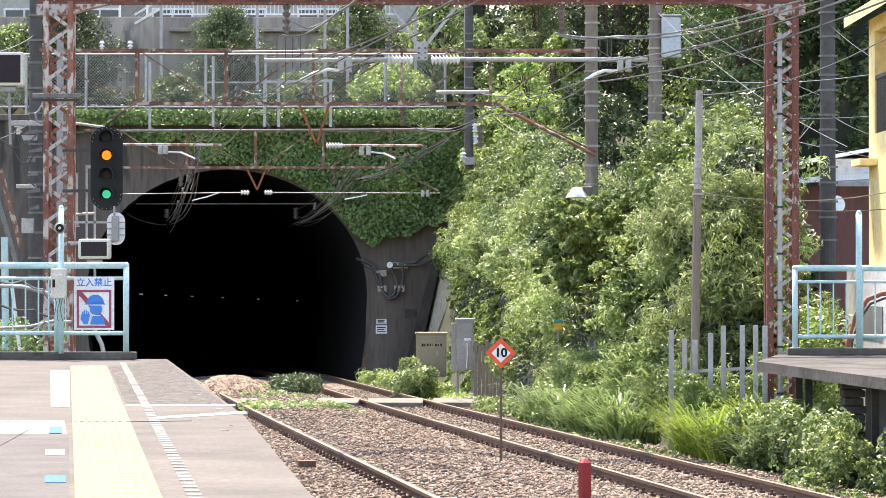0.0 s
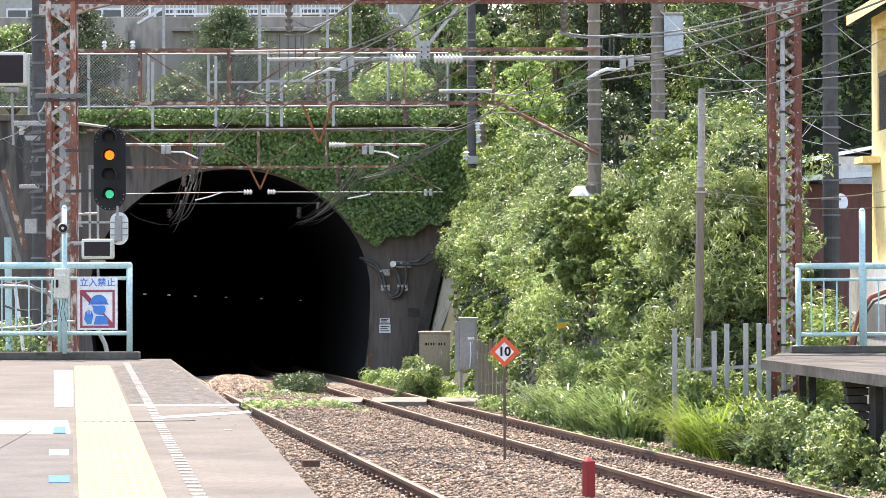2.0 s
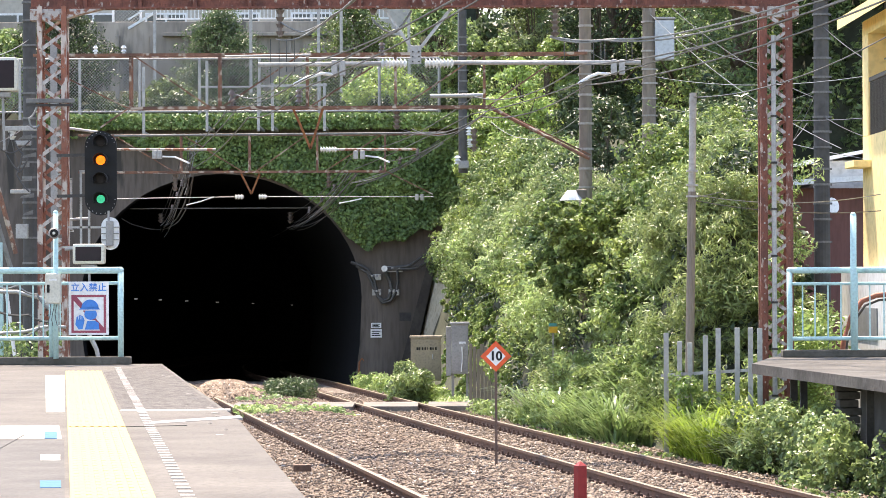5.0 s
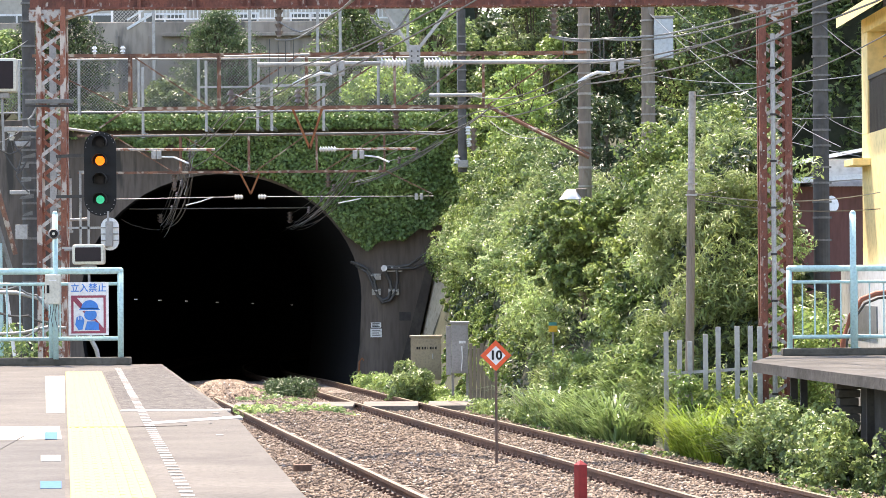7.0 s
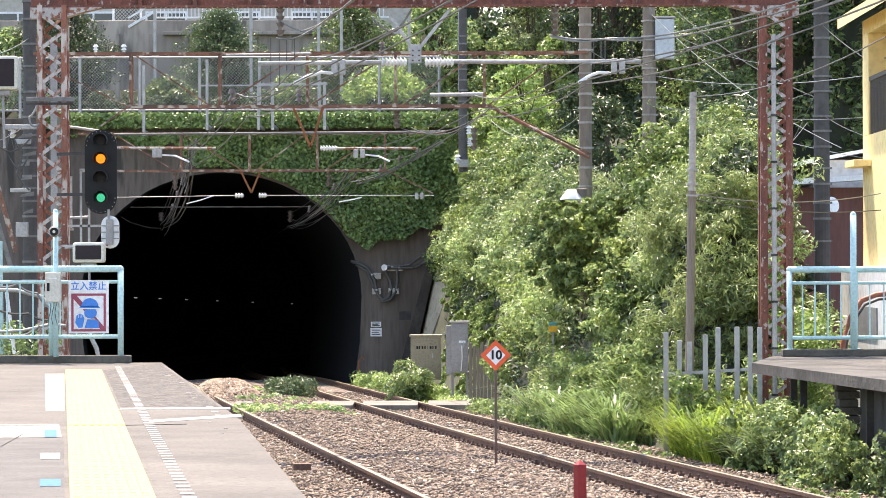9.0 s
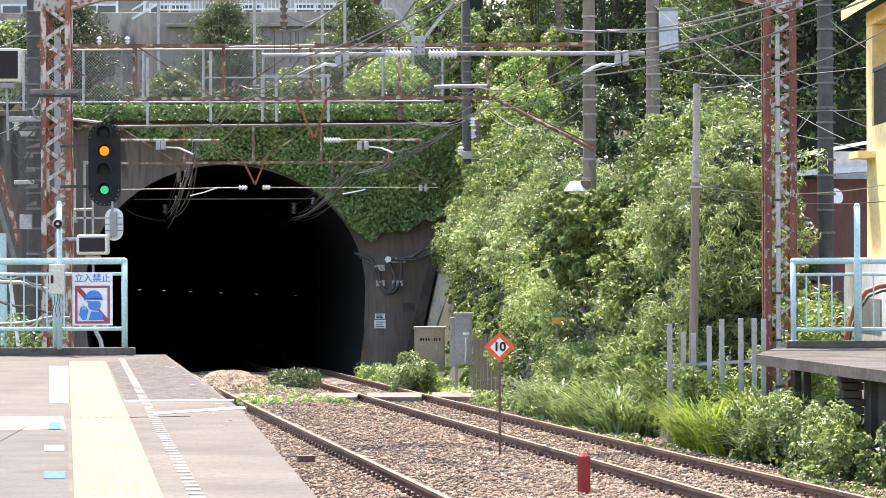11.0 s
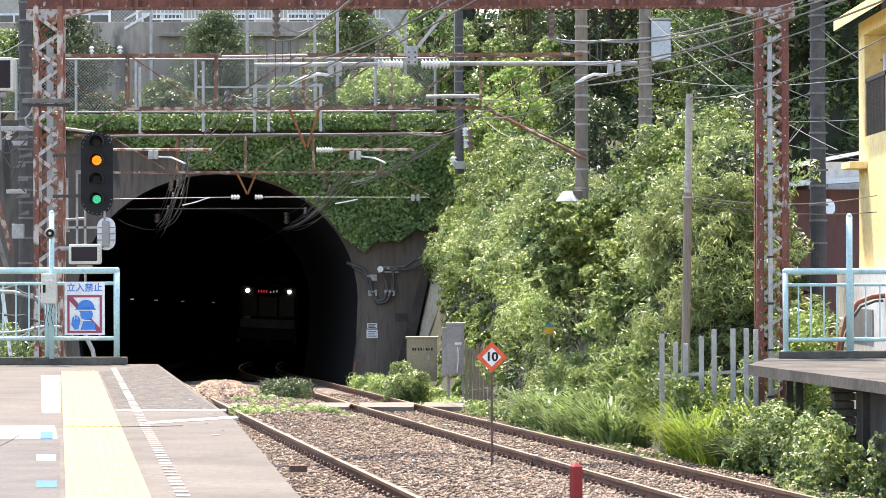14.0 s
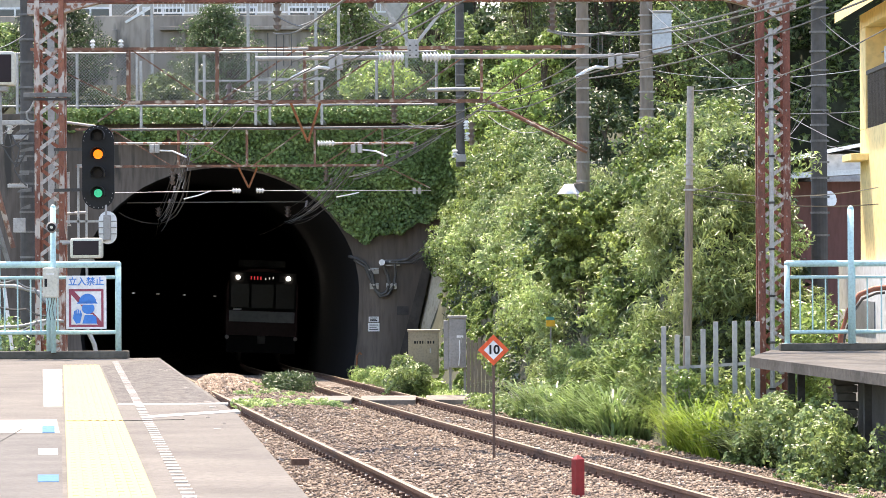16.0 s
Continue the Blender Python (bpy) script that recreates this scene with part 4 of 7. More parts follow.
def wire(pts, r=0.012, m=None, drop=0.0, label="dark overhead wire", name="wire"):
    pts = [Vector(p) for p in pts]
    path2 = [pts[0]]
    for a2, b2 in zip(pts, pts[1:]):
        path2 += sag(a2, b2, drop)[1:]
    bm = bmesh.new()
    tube(bm, path2, r, 5)
    return tagged(part(name, bm, m or WIRE), label, "wire", "wires of the overhead line")


wire([(5.37, 34, 5.837), (2.277, 52.4, 5.641), (0.726, 69, 5.943), (-2.359, 95, 5.608), (-4.931, 110, 4.12), (-6.821, 126, 3.79)], 0.012, WIRE, 0.05, "dark contact wire leading into the tunnel")
wire([(5.37, 34, 5.954), (2.339, 53, 5.968), (0.785, 69, 6.312), (-2.359, 95, 6.1), (-4.931, 110, 4.557)], 0.012, WIRE, 0.25, "messenger wire over the track")
wire([(5.37, 34, 5.749), (2.385, 52.4, 5.605), (0.928, 69, 5.896), (-1.54, 95, 5.805)], 0.012, WIRE, 0.2, "dark wire over the track")
wire([(2.146, 34, 6.599), (-2.277, 52.4, 5.641), (-4.211, 69, 6.062), (-7.371, 95, 5.723), (-9.274, 110, 4.177), (-10.732, 126, 3.79)], 0.012, WIRE, 0.05, "dark contact wire leading into the tunnel")
wire([(2.146, 34, 6.717), (-2.275, 53, 5.95), (-4.211, 69, 6.372), (-7.371, 95, 6.214), (-9.274, 110, 4.557)], 0.012, WIRE, 0.25, "messenger wire over the track")
wire([(2.146, 34, 6.541), (-2.159, 52.4, 5.569), (-3.973, 69, 5.896), (-7.109, 95, 5.641)], 0.012, WIRE, 0.15, "dark wire over the track")
wire([(6.331, 45, 6.788), (4.088, 52, 6.461), (2.796, 53, 6.388), (1.837, 53, 6.443)], 0.015, WIRE_GREY, 0.05, "pale insulated feeder cable")
wire([(6.486, 45, 6.749), (4.133, 52, 6.399), (2.705, 53, 6.37), (1.837, 53, 6.425)], 0.015, WIRE_GREY, 0.06, "pale insulated feeder cable")
wire([(-2.549, 53, 6.699), (-2.167, 52.6, 6.487), (-1.706, 51, 6.547), (-1.086, 47, 6.647)], 0.015, WIRE_GREY, 0.02, "pale insulated jumper cable")
wire([(-2.595, 53, 6.407), (-2.213, 52.6, 6.396), (-1.586, 50, 6.557), (-1.005, 47, 6.687)], 0.015, WIRE_GREY, 0.03, "pale insulated jumper cable")
wire([(-1.042, 53, 6.736), (-0.859, 53, 6.553), (-0.658, 53, 6.516), (-0.402, 53, 6.863)], 0.018, WIRE_GREY, 0.02, "pale jumper cable loop")
for j, (a2, b2, dr) in enumerate((((5.569, 85, 7.672), (9.993, 60, 6.612), 0.4), ((5.569, 85, 6.91), (9.476, 60, 5.577), 0.3), ((4.324, 55, 5.543), (6.317, 40, 5.984), 0.3), ((4.277, 55, 3.912), (8.36, 58, 4.08), 0.2), ((4.277, 55, 3.864), (7.917, 70, 5.762), 0.35), ((4.277, 55, 3.817), (8.36, 58, 3.73), 0.15),
                                  ((5.51, 85, 9.313), (8.641, 70, 5.219), 0.3), ((5.803, 85, 9.724), (8.64, 72, 6.285), 0.3), ((8.454, 72, 6.906), (7.531, 80, 4.619), 0.2), ((8.454, 72, 6.781), (7.669, 80, 4.412), 0.3), ((8.454, 72, 8.023), (9.446, 64, 6.323), 0.2), ((8.454, 72, 6.037), (9.446, 64, 5.11), 0.2),
                                  ((3.283, 69, 6.134), (1.49, 90, 6.726), 0.6), ((-0.523, 69, 5.634), (1.026, 62, 5.728), 0.3), ((-0.761, 69, 5.634), (1.133, 62, 5.803), 0.3), ((-8.577, 69, 7.561), (-8.938, 60, 6.612), 0.2), ((-8.577, 69, 5.777), (-8.938, 60, 4.957), 0.2), ((-8.97, 69, 5.479), (-8.577, 69, 4.706), 0.3),
                                  ((6.829, 85, 6.646), (10.108, 64, 4.558), 0.2), ((6.243, 85, 8.698), (7.448, 75, 7.341), 0.1), ((5.803, 85, 6.866), (8.268, 72, 6.533), 0.3), ((5.51, 85, 7.965), (3.129, 69, 7.323), 0.2))):
    wire([a2, b2], 0.009, WIRE_GREY if j % 3 == 0 else WIRE, dr, "thin service wire between poles", "service_wire")
dropper_bundle((-7.35, 97, 5.75), (-8.95, 108, 4.1), 8, 301, 0.13)
dropper_bundle((-7.25, 97, 6.5), (-7.55, 98, 5.0), 5, 302, 0.12)
dropper_bundle((-2.5, 97, 5.5), (-4.75, 108, 4.1), 7, 303, 0.13)
dropper_bundle((0.2, 94, 6.3), (-2.4, 97, 5.2), 5, 304, 0.12)
# droppers hanging from the feeder
for p, q in (((2.065, 53, 6.407), (2.065, 53, 6.014)), ((2.54, 53, 6.37), (2.54, 53, 5.895)), ((2.659, 53, 6.37), (2.659, 53, 5.895)), ((2.723, 53, 6.37), (2.723, 53, 5.895)), ((3.07, 53, 6.407), (3.07, 53, 6.059)), ((3.162, 53, 6.407), (3.162, 53, 6.059)), ((4.213, 53, 6.471), (4.213, 53, 6.242)), ((4.304, 53, 6.471), (4.304, 53, 6.196)), ((-2.687, 53, 6.407), (-2.687, 53, 5.694)), ((-2.549, 53, 6.407), (-2.549, 53, 5.648)), ((-2.431, 53, 6.407), (-2.431, 53, 5.877)), ((-2.303, 53, 6.425), (-2.303, 53, 5.877))):
    wire([p, q], 0.008, WIRE, 0, "thin dropper wire hanging from the feeder cable", "dropper_wire")

# ---- poles and boxes on the slope ----
concrete_pole(5.51, 85.0, 5.0, 9.46, 0.17, "tall concrete utility pole among the trees")
concrete_pole(8.454, 72.0, 0.0, 9.5, 0.17, "tall dark utility pole beside the houses", DARK_POLE)
bm = bmesh.new()
rod(bm, (0, 0, 0), (0, 0, 3.959 - 0.2), 0.075, 0.07, n=12)
wpole = part("wooden_pole", bm, mat("grey_timber", (0.26, 0.22, 0.18), (0.17, 0.14, 0.115), 2.0, 0.9, 0.5, stretch=(1, 1, 0.1), fine=40))
wpole.matrix_world = Matrix.Translation((4.21, 55, 0.2)) @ pose(0, 0, 0, 0, 1.0, 0)
tagged(wpole, "slim grey pole with a pale steel top in the bushes", "utility pole")
bm = bmesh.new()
rod(bm, (0, 0, 3.959 - 0.25), (0, 0, 5.619 - 0.2), 0.06, n=12)
part("steel_top", bm, GALV, wpole, "pale grey steel extension")
for z in (4.054 - 0.2, 4.291 - 0.2, 3.864 - 0.2):
    part("strap", boxed((-0.09, -0.09, z), (0.09, 0.09, z + 0.03)), GALV, wpole)

tr = part("pole_transformer", boxed((-0.25, -0.25, -0.55), (0.25, 0.25, 0.5), 0.05), mat("pale_blue_grey", (0.50, 0.53, 0.56), (0.44, 0.47, 0.50), 2.0, 0.5, 0.1))
tr.matrix_world = Matrix.Translation((5.906, 85, 8.625))
tagged(tr, "pale grey transformer box hung on the utility pole", "transformer")
part("lid", boxed((-0.28, -0.28, 0.5), (0.28, 0.28, 0.56), 0.02), GREY, tr)
part("bracket", boxed((-0.5, -0.04, 0.1), (-0.25, 0.04, 0.16)), GALV, tr)
part("bracket", boxed((-0.5, -0.04, -0.3), (-0.25, 0.04, -0.24)), GALV, tr)
lampth = empty("slope_lamp", Matrix.Translation((2.79, 68, 4.184)))
tagged(lampth, "white conical lamp shade among the creepers", "lamp")
bm = bmesh.new()
rod(bm, (0, 0, -0.09), (0, 0, 0.12), 0.25, 0.09, n=20)
part("shade", bm, WHITE, lampth)
bm = bmesh.new()
rod(bm, (0.1, 0.0, 0.1), (0.26, 0.1, 0.12), 0.03)
part("arm", bm, GREY, lampth)
part("lamp_body", boxed((0.1, -0.08, -0.06), (0.32, 0.12, 0.14), 0.03), POLE_CONC, lampth)


def cabinet(name, lo, hi, m, label, doors=1):
    c2 = ((lo[0] + hi[0]) / 2, (lo[1] + hi[1]) / 2, lo[2])
    th = empty(name, Matrix.Translation(c2))
    tagged(th, label, "equipment cabinet")
    w, d, h = hi[0] - lo[0], hi[1] - lo[1], hi[2] - lo[2]
    part("body", boxed((-w / 2, -d / 2, 0), (w / 2, d / 2, h), 0.012), m, th)
    part("cap", boxed((-w / 2 - 0.03, -d / 2 - 0.03, h - 0.005), (w / 2 + 0.03, d / 2 + 0.03, h + 0.05), 0.012), m, th)
    dr = part("door", boxed((-w / 2 + 0.04, -d / 2 - 0.012, 0.06), (w / 2 - 0.04, -d / 2 + 0.01, h - 0.06), 0.006), m, th)
    part("handle", boxed((w * 0.2, -d / 2 - 0.04, h * 0.5), (w * 0.2 + 0.03, -d / 2 - 0.012, h * 0.62), 0.004), GALV, dr)
    return th, w, d, h


BEIGE = mat("beige_enamel", (0.34, 0.27, 0.19), (0.28, 0.222, 0.158), 1.5, 0.6, 0.1, c3=(0.22, 0.17, 0.12), fine=20, spot=0.64)
th, w, d, h = cabinet("equipment_cabinet", (-0.712, 86, -0.246), (0.089, 86.6, 0.881), BEIGE, "beige steel cabinet with dark lettering beside the tunnel")
for k, wid in enumerate((0.09, 0.05, 0.07, 0.06, 0.02, 0.08, 0.05, 0.07)):
    part("lettering_bar", boxed((-0.25 + k * 0.07, -d / 2 - 0.018, h * 0.72), (-0.25 + k * 0.07 + wid * 0.6, -d / 2 - 0.013, h * 0.72 + 0.07)), BLACK, th)
th, w, d, h = cabinet("relay_box", (0.331, 80, 0.122), (0.745, 80.5, 1.336), GREY, "grey steel relay box on a post frame")
part("side_duct", boxed((-w / 2 - 0.13, -0.1, -0.05), (-w / 2 - 0.004, 0.12, h - 0.06), 0.01), GREY, th)
part("label_plate", boxed((-0.02, -d / 2 - 0.02, h * 0.6), (0.14, -d / 2 - 0.013, h * 0.65)), WHITE, th)
part("leg", boxed((-w / 2, -0.05, -0.55), (-w / 2 + 0.06, 0.05, 0.0)), GREY, th)
part("leg", boxed((w / 2 - 0.06, -0.05, -0.55), (w / 2, 0.05, 0.0)), GREY, th)
bm = bmesh.new()
tube(bm, [(0.05, -d / 2 - 0.03, h * 0.55), (0.06, -d / 2 - 0.05, h * 0.3), (0.03, -d / 2 - 0.03, 0.05)], 0.014)
part("conduit", bm, WHITE, th)
mp = part("marker_plate", boxed((-0.09, -0.02, 0.0), (0.09, 0.0, 0.13), 0.004), mat("amber_plate", (0.75, 0.42, 0.03), (0.66, 0.38, 0.03), 2.0, 0.5, 0.05))
mp.matrix_world = Matrix.Translation((2.378, 67.6, 1.355))
tagged(mp, "small amber and teal marker plate in the bushes", "marker plate")
part("upper_band", boxed((-0.09, -0.021, 0.131), (0.09, 0.0, 0.2), 0.004), mat("teal_plate", (0.05, 0.28, 0.26), (0.05, 0.25, 0.24), 2.0, 0.5, 0.05), mp, "teal upper half")
part("stake", boxed((-0.015, 0.001, -1.6), (0.015, 0.025, 0.15)), GREY, mp)
# weathered boards behind the boxes
for k in range(7):
    x = 0.74 + 0.09 * k
    ob = part("fence_board", boxed((0, 0, 0), (0.08, 0.03, 1.72 - 0.06 * (k % 3)), 0.006), mat("old_board", (0.26, 0.22, 0.17), (0.16, 0.13, 0.10), 2.0, 0.9, 0.5, stretch=(1, 1, 0.15), fine=30, spread=0.2))
    ob.location = (x, 78, rail_z(78) - 0.3)
    tagged(ob, "weathered brown fence board among the weeds", "fence board", "boards of the old fence")

# plates, cables and brackets on the portal face
for a2, b2 in (((-2.176, 106.97, 0.779), (-1.844, 106.94, 0.945)), ((-2.195, 106.97, 0.465), (-1.825, 106.94, 0.742))):
    ob = part("wall_plate", boxed((a2[0], 106.955, a2[2]), (b2[0], 106.985, b2[2]), 0.004), WHITE)
    tagged(ob, "small white notice plate on the portal wall", "sign", "plates on the portal wall")
    for k in range(3):
        z = a2[2] + (b2[2] - a2[2]) * (0.25 + 0.25 * k)
        part("lettering_bar", boxed((a2[0] + 0.04, 106.948, z - 0.015), (b2[0] - 0.05 - 0.04 * (k % 2), 106.9545, z + 0.012)), BLACK, ob)
for pts, r in (([(0.287, 104, 4.023), (-0.255, 105.5, 3.242), (-0.901, 106.7, 2.807), (-1.326, 106.8, 2.752), (-1.731, 106.8, 2.715)], 0.05), ([(0.287, 104, 3.503), (-0.164, 105.5, 2.969), (-0.717, 106.7, 2.715), (-1.271, 106.8, 2.697), (-1.731, 106.8, 2.697)], 0.05),
               ([(-1.731, 106.8, 2.697), (-1.547, 106.85, 2.292), (-1.492, 106.85, 1.997), (-1.603, 106.85, 1.739), (-1.769, 106.85, 1.665), (-1.953, 106.85, 1.813), (-2.063, 106.85, 2.328), (-2.284, 106.85, 2.697), (-2.561, 106.85, 2.844), (-2.809, 107.2, 2.919)], 0.055),
               ([(-1.326, 106.8, 2.697), (-1.29, 106.85, 2.292), (-1.363, 106.85, 1.923), (-1.547, 106.85, 1.665), (-1.805, 106.85, 1.592), (-2.063, 106.85, 2.052), (-2.284, 106.85, 2.586), (-2.657, 107, 2.808)], 0.045)):
    bm = bmesh.new()
    rp = []
    for a2, b2 in zip(pts, pts[1:]):
        rp += [Vector(a2).lerp(Vector(b2), k / 4) for k in range(4)]
    tube(bm, rp + [Vector(pts[-1])], r, 7)
    tagged(part("power_cable", bm, WIRE, smooth=True), "thick dark power cable looped on the portal wall", "cable", "cables on the portal wall")
for x_at, px1, pz in ((-1.805, -1.142, 2.697), (-2.173, -1.841, 2.439), (-2.136, -1.841, 1.942), (-1.602, -1.252, 1.942)):
    bm = bmesh.new()
    bar(bm, (x_at, 106.88, pz), (px1, 106.88, pz), 0.04, 0.2)
    for f in (0.15, 0.5, 0.85):
        rod(bm, (x_at + (px1 - x_at) * f, 106.78, pz + 0.02), (x_at + (px1 - x_at) * f, 106.78, pz + 0.07), 0.045, n=8)
    tagged(part("cable_bracket", bm, GALV), "pale steel cable bracket on the portal wall", "bracket", "brackets on the portal wall")
bm = bmesh.new()
rod(bm, (-1.73, 106.75, 2.715), (-1.73, 106.6, 2.715), 0.1, n=14)
tagged(part("pulley", bm, WHITE), "white round cable anchor on the portal wall", "anchor")
bm = bmesh.new()
tube(bm, [(-2.51, 104, -0.711), (-2.492, 104, -0.245), (-2.403, 104, -0.137), (-2.349, 104, -0.209)], 0.03)
tagged(part("vent_pipe", bm, OR_RUST), "rusty bent pipe standing at the tunnel foot", "pipe")
# the shaded side beside the wing wall, painted as a dark raking plate
bm = plate([(-0.1, 3.7), (0.12, 3.7), (-1.0, -1.3), (-1.45, -1.3)], 0.55)
bmesh.ops.translate(bm, verts=bm.verts, vec=(0, 106.42, 0))
tagged(part("buttress", bm, mat("shade_toned_concrete", (0.062, 0.054, 0.047), (0.035, 0.03, 0.027), 1.2, 0.95, 0.5, fine=9)), "raking concrete buttress face on the portal wall, shade put into its colour", "buttress", kind="structure")
# flat dark patch imitates the shade inside a small wall niche
bm = plate([(-1.25, 1.0), (-0.87, 1.0), (-0.87, 1.28), (-1.25, 1.28)], 0.02)
bmesh.ops.translate(bm, verts=bm.verts, vec=(0, 106.97, 0))
tagged(part("cover_plate", bm, DARK_STEEL), "dark patch in place of a shaded recess low on the portal wall", "plate")
# coping of the portal
tagged(part("coping", boxed((-22, 106.8, 7.42), (1.0, 108.1, 7.62), 0.03), SOOT), "dark concrete coping along the portal top", "coping", kind="structure")
# lit wing wall
bm = bmesh.new()
A = [(-0.95, 106.95, -1.3), (-0.35, 103.2, -1.2), (0.75, 103.2, 3.4), (0.3, 106.95, 4.4)]
f = bm.faces.new([bm.verts.new(p) for p in A])
r = bmesh.ops.extrude_face_region(bm, geom=[f])
bmesh.ops.translate(bm, verts=[v for v in r["geom"] if isinstance(v, bmesh.types.BMVert)], vec=(0.5, 0.1, -0.1))
bmesh.ops.recalc_face_normals(bm, faces=bm.faces)
tagged(part("wall_wing", bm, mat("sunlit_render", (0.50, 0.45, 0.34), (0.38, 0.33, 0.25), 0.8, 0.9, 0.4, c3=(0.2, 0.17, 0.12), fine=8, spot=0.6)), "pale stained wing wall leaning beside the portal", "wall", kind="structure")

# ---- terrace above the tunnel: mesh fence, retaining wall, building ----
MESHWIRE = mat("chain_link", (0.37, 0.355, 0.34), (0.29, 0.28, 0.27), 3.0, 0.5, 0.0, metal=0.4)
FY = 108.6
fz0, fz1 = 7.903, 9.7
mfence = empty("chain_link_fence", Matrix.Translation((0, FY, fz0)))
tagged(mfence, "grey chain-link fence along the portal top", "fence")
fx = [-15.803 + k * 1.985 for k in range(9)]
for x in fx:
    bm = bmesh.new()
    rod(bm, (x, 0, -0.4), (x, 0, fz1 - fz0), 0.05)
    part("post", bm, GALV, mfence)
for z in (0.05, fz1 - fz0):
    bm = bmesh.new()
    rod(bm, (fx[0], 0, z), (fx[-1], 0, z), 0.03)
    part("rail_bar", bm, GALV, mfence)
verts, faces = [], []
step, H2 = 0.11, fz1 - fz0
x0, x1 = fx[0], fx[-1]
k = 0
for s in (1, -1):
    x = x0 - H2
    while x < x1 + H2:
        xa, xb = (x, x + H2 * s)
        za, zb = 0.0, H2
        # clip to the panel's ends
        lo, hi = 0.0, 1.0
        for t_ in range(1):
            if s > 0:
                lo, hi = max(0.0, (x0 - xa) / H2), min(1.0, (x1 - xa) / H2)
            else:
                lo, hi = max(0.0, (xa - x1) / H2), min(1.0, (xa - x0) / H2)
        if hi > lo:
            pa, pb = (xa + s * H2 * lo, H2 * lo), (xa + s * H2 * hi, H2 * hi)
            i0 = len(verts)
            wv = 0.006
            verts += [(pa[0] - wv, 0.0, pa[1]), (pa[0] + wv, 0.0, pa[1]), (pb[0] + wv, 0.0, pb[1]), (pb[0] - wv, 0.0, pb[1]), (pa[0], 0.012, pa[1]), (pb[0], 0.012, pb[1])]
            faces += [(i0, i0 + 1, i0 + 2, i0 + 3), (i0 + 1, i0 + 4, i0 + 5, i0 + 2), (i0 + 4, i0, i0 + 3, i0 + 5)]
        x += step
raw("wire_mesh", verts, faces, MESHWIRE, mfence)
# slimmer tall posts standing on the terrace
for x_at, y0, y1 in ((-9.636, 9.65, 11.678), (-6.353, 9.65, 11.736), (-3.263, 9.65, 11.581), (-4.036, 9.65, 11.659), (-0.946, 9.65, 11.774), (0.772, 9.65, 11.736), (4.808, 10.23, 11.774)):
    bm = bmesh.new()
    bar(bm, (0, 0, -1.2), (0, 0, y1 - y0 + 0.8), 0.10, 0.08)
    ob = part("steel_post", bm, GALV)
    ob.location = (x_at, 112, y0)
    tagged(ob, "grey steel post on the terrace", "post", "posts on the terrace")
for x_at, y0, y1, dp in ((-9.306, 6.91, 9.151, 104), (-7.298, 7.089, 9.33, 104), (-5.666, 7.089, 8.613, 104), (-5.218, 7.089, 8.613, 104), (-3.568, 7.089, 8.613, 104)):
    bm = bmesh.new()
    bar(bm, (x_at, dp, y0), (x_at, dp, y1), 0.085, 0.07)
    tagged(part("steel_post", bm, GALV), "grey steel post bolted behind the portal truss", "post", "posts at the portal")
    tagged(part("post_arm", boxed((x_at - 0.05, dp, y0 + 0.1), (x_at + 0.05, 107.1, y0 + 0.18)), GALV), "grey bracket tying a post to the portal", "bracket", "post brackets")
bm = bmesh.new()
bar(bm, (-5.666, 104, 8.523), (-3.479, 104, 8.559), 0.08)
bar(bm, (-7.513, 104, 8.506), (-5.63, 104, 8.506), 0.05)
tagged(part("steel_bar", bm, GALV), "grey bar joining the portal posts", "bar")

WALL_GREY = mat("stained_retaining_wall", (0.47, 0.40, 0.335), (0.27, 0.228, 0.19), 0.55, 0.92, 0.5, c3=(0.12, 0.112, 0.10), fine=5, spot=0.545, stretch=(1, 1, 0.22))
rz = 11.729
tagged(part("wall_retaining", boxed((-24, 119, 6.7), (-2.544, 119.6, rz), 0.03), WALL_GREY), "stained grey concrete retaining wall above the tunnel", "wall", kind="structure")
for k in range(8):
    x = -11.674 + k * 1.25
    part("panel_rib", boxed((x, 118.9, 6.7), (x + 0.16, 119.01, rz - 0.5), 0.02), WALL_GREY, bpy.data.objects["wall_retaining"])
part("ledge", boxed((-9.93, 118.75, rz - 0.55), (-2.954, 119.01, rz - 0.42), 0.02), WALL_GREY, bpy.data.objects["wall_retaining"])
# white railing on it
rail2 = empty("white_railing", Matrix.Translation((0, 119.3, rz)))
tagged(rail2, "white steel railing along the retaining wall", "railing")
for z in (0.12, 0.95):
    bm = bmesh.new()
    bar(bm, (-10.264, 0, z), (-1.728, 0, z), 0.06)
    part("rail_bar", bm, WHITE, rail2)
for k in range(60):
    x = -10.202 + k * 0.14
    bm = bmesh.new()
    bar(bm, (x, 0, 0.12), (x, 0, 0.95), 0.03)
    part("baluster", bm, WHITE, rail2)
bm = bmesh.new()
bar(bm, (-11.202, 119, 11.482), (-10.238, 119, 12.057), 0.09)
bar(bm, (-11.202, 119, 11.811), (-10.238, 119, 12.385), 0.06)
tagged(part("stair_rail", bm, WHITE), "white sloping stair handrail on the wall", "handrail")
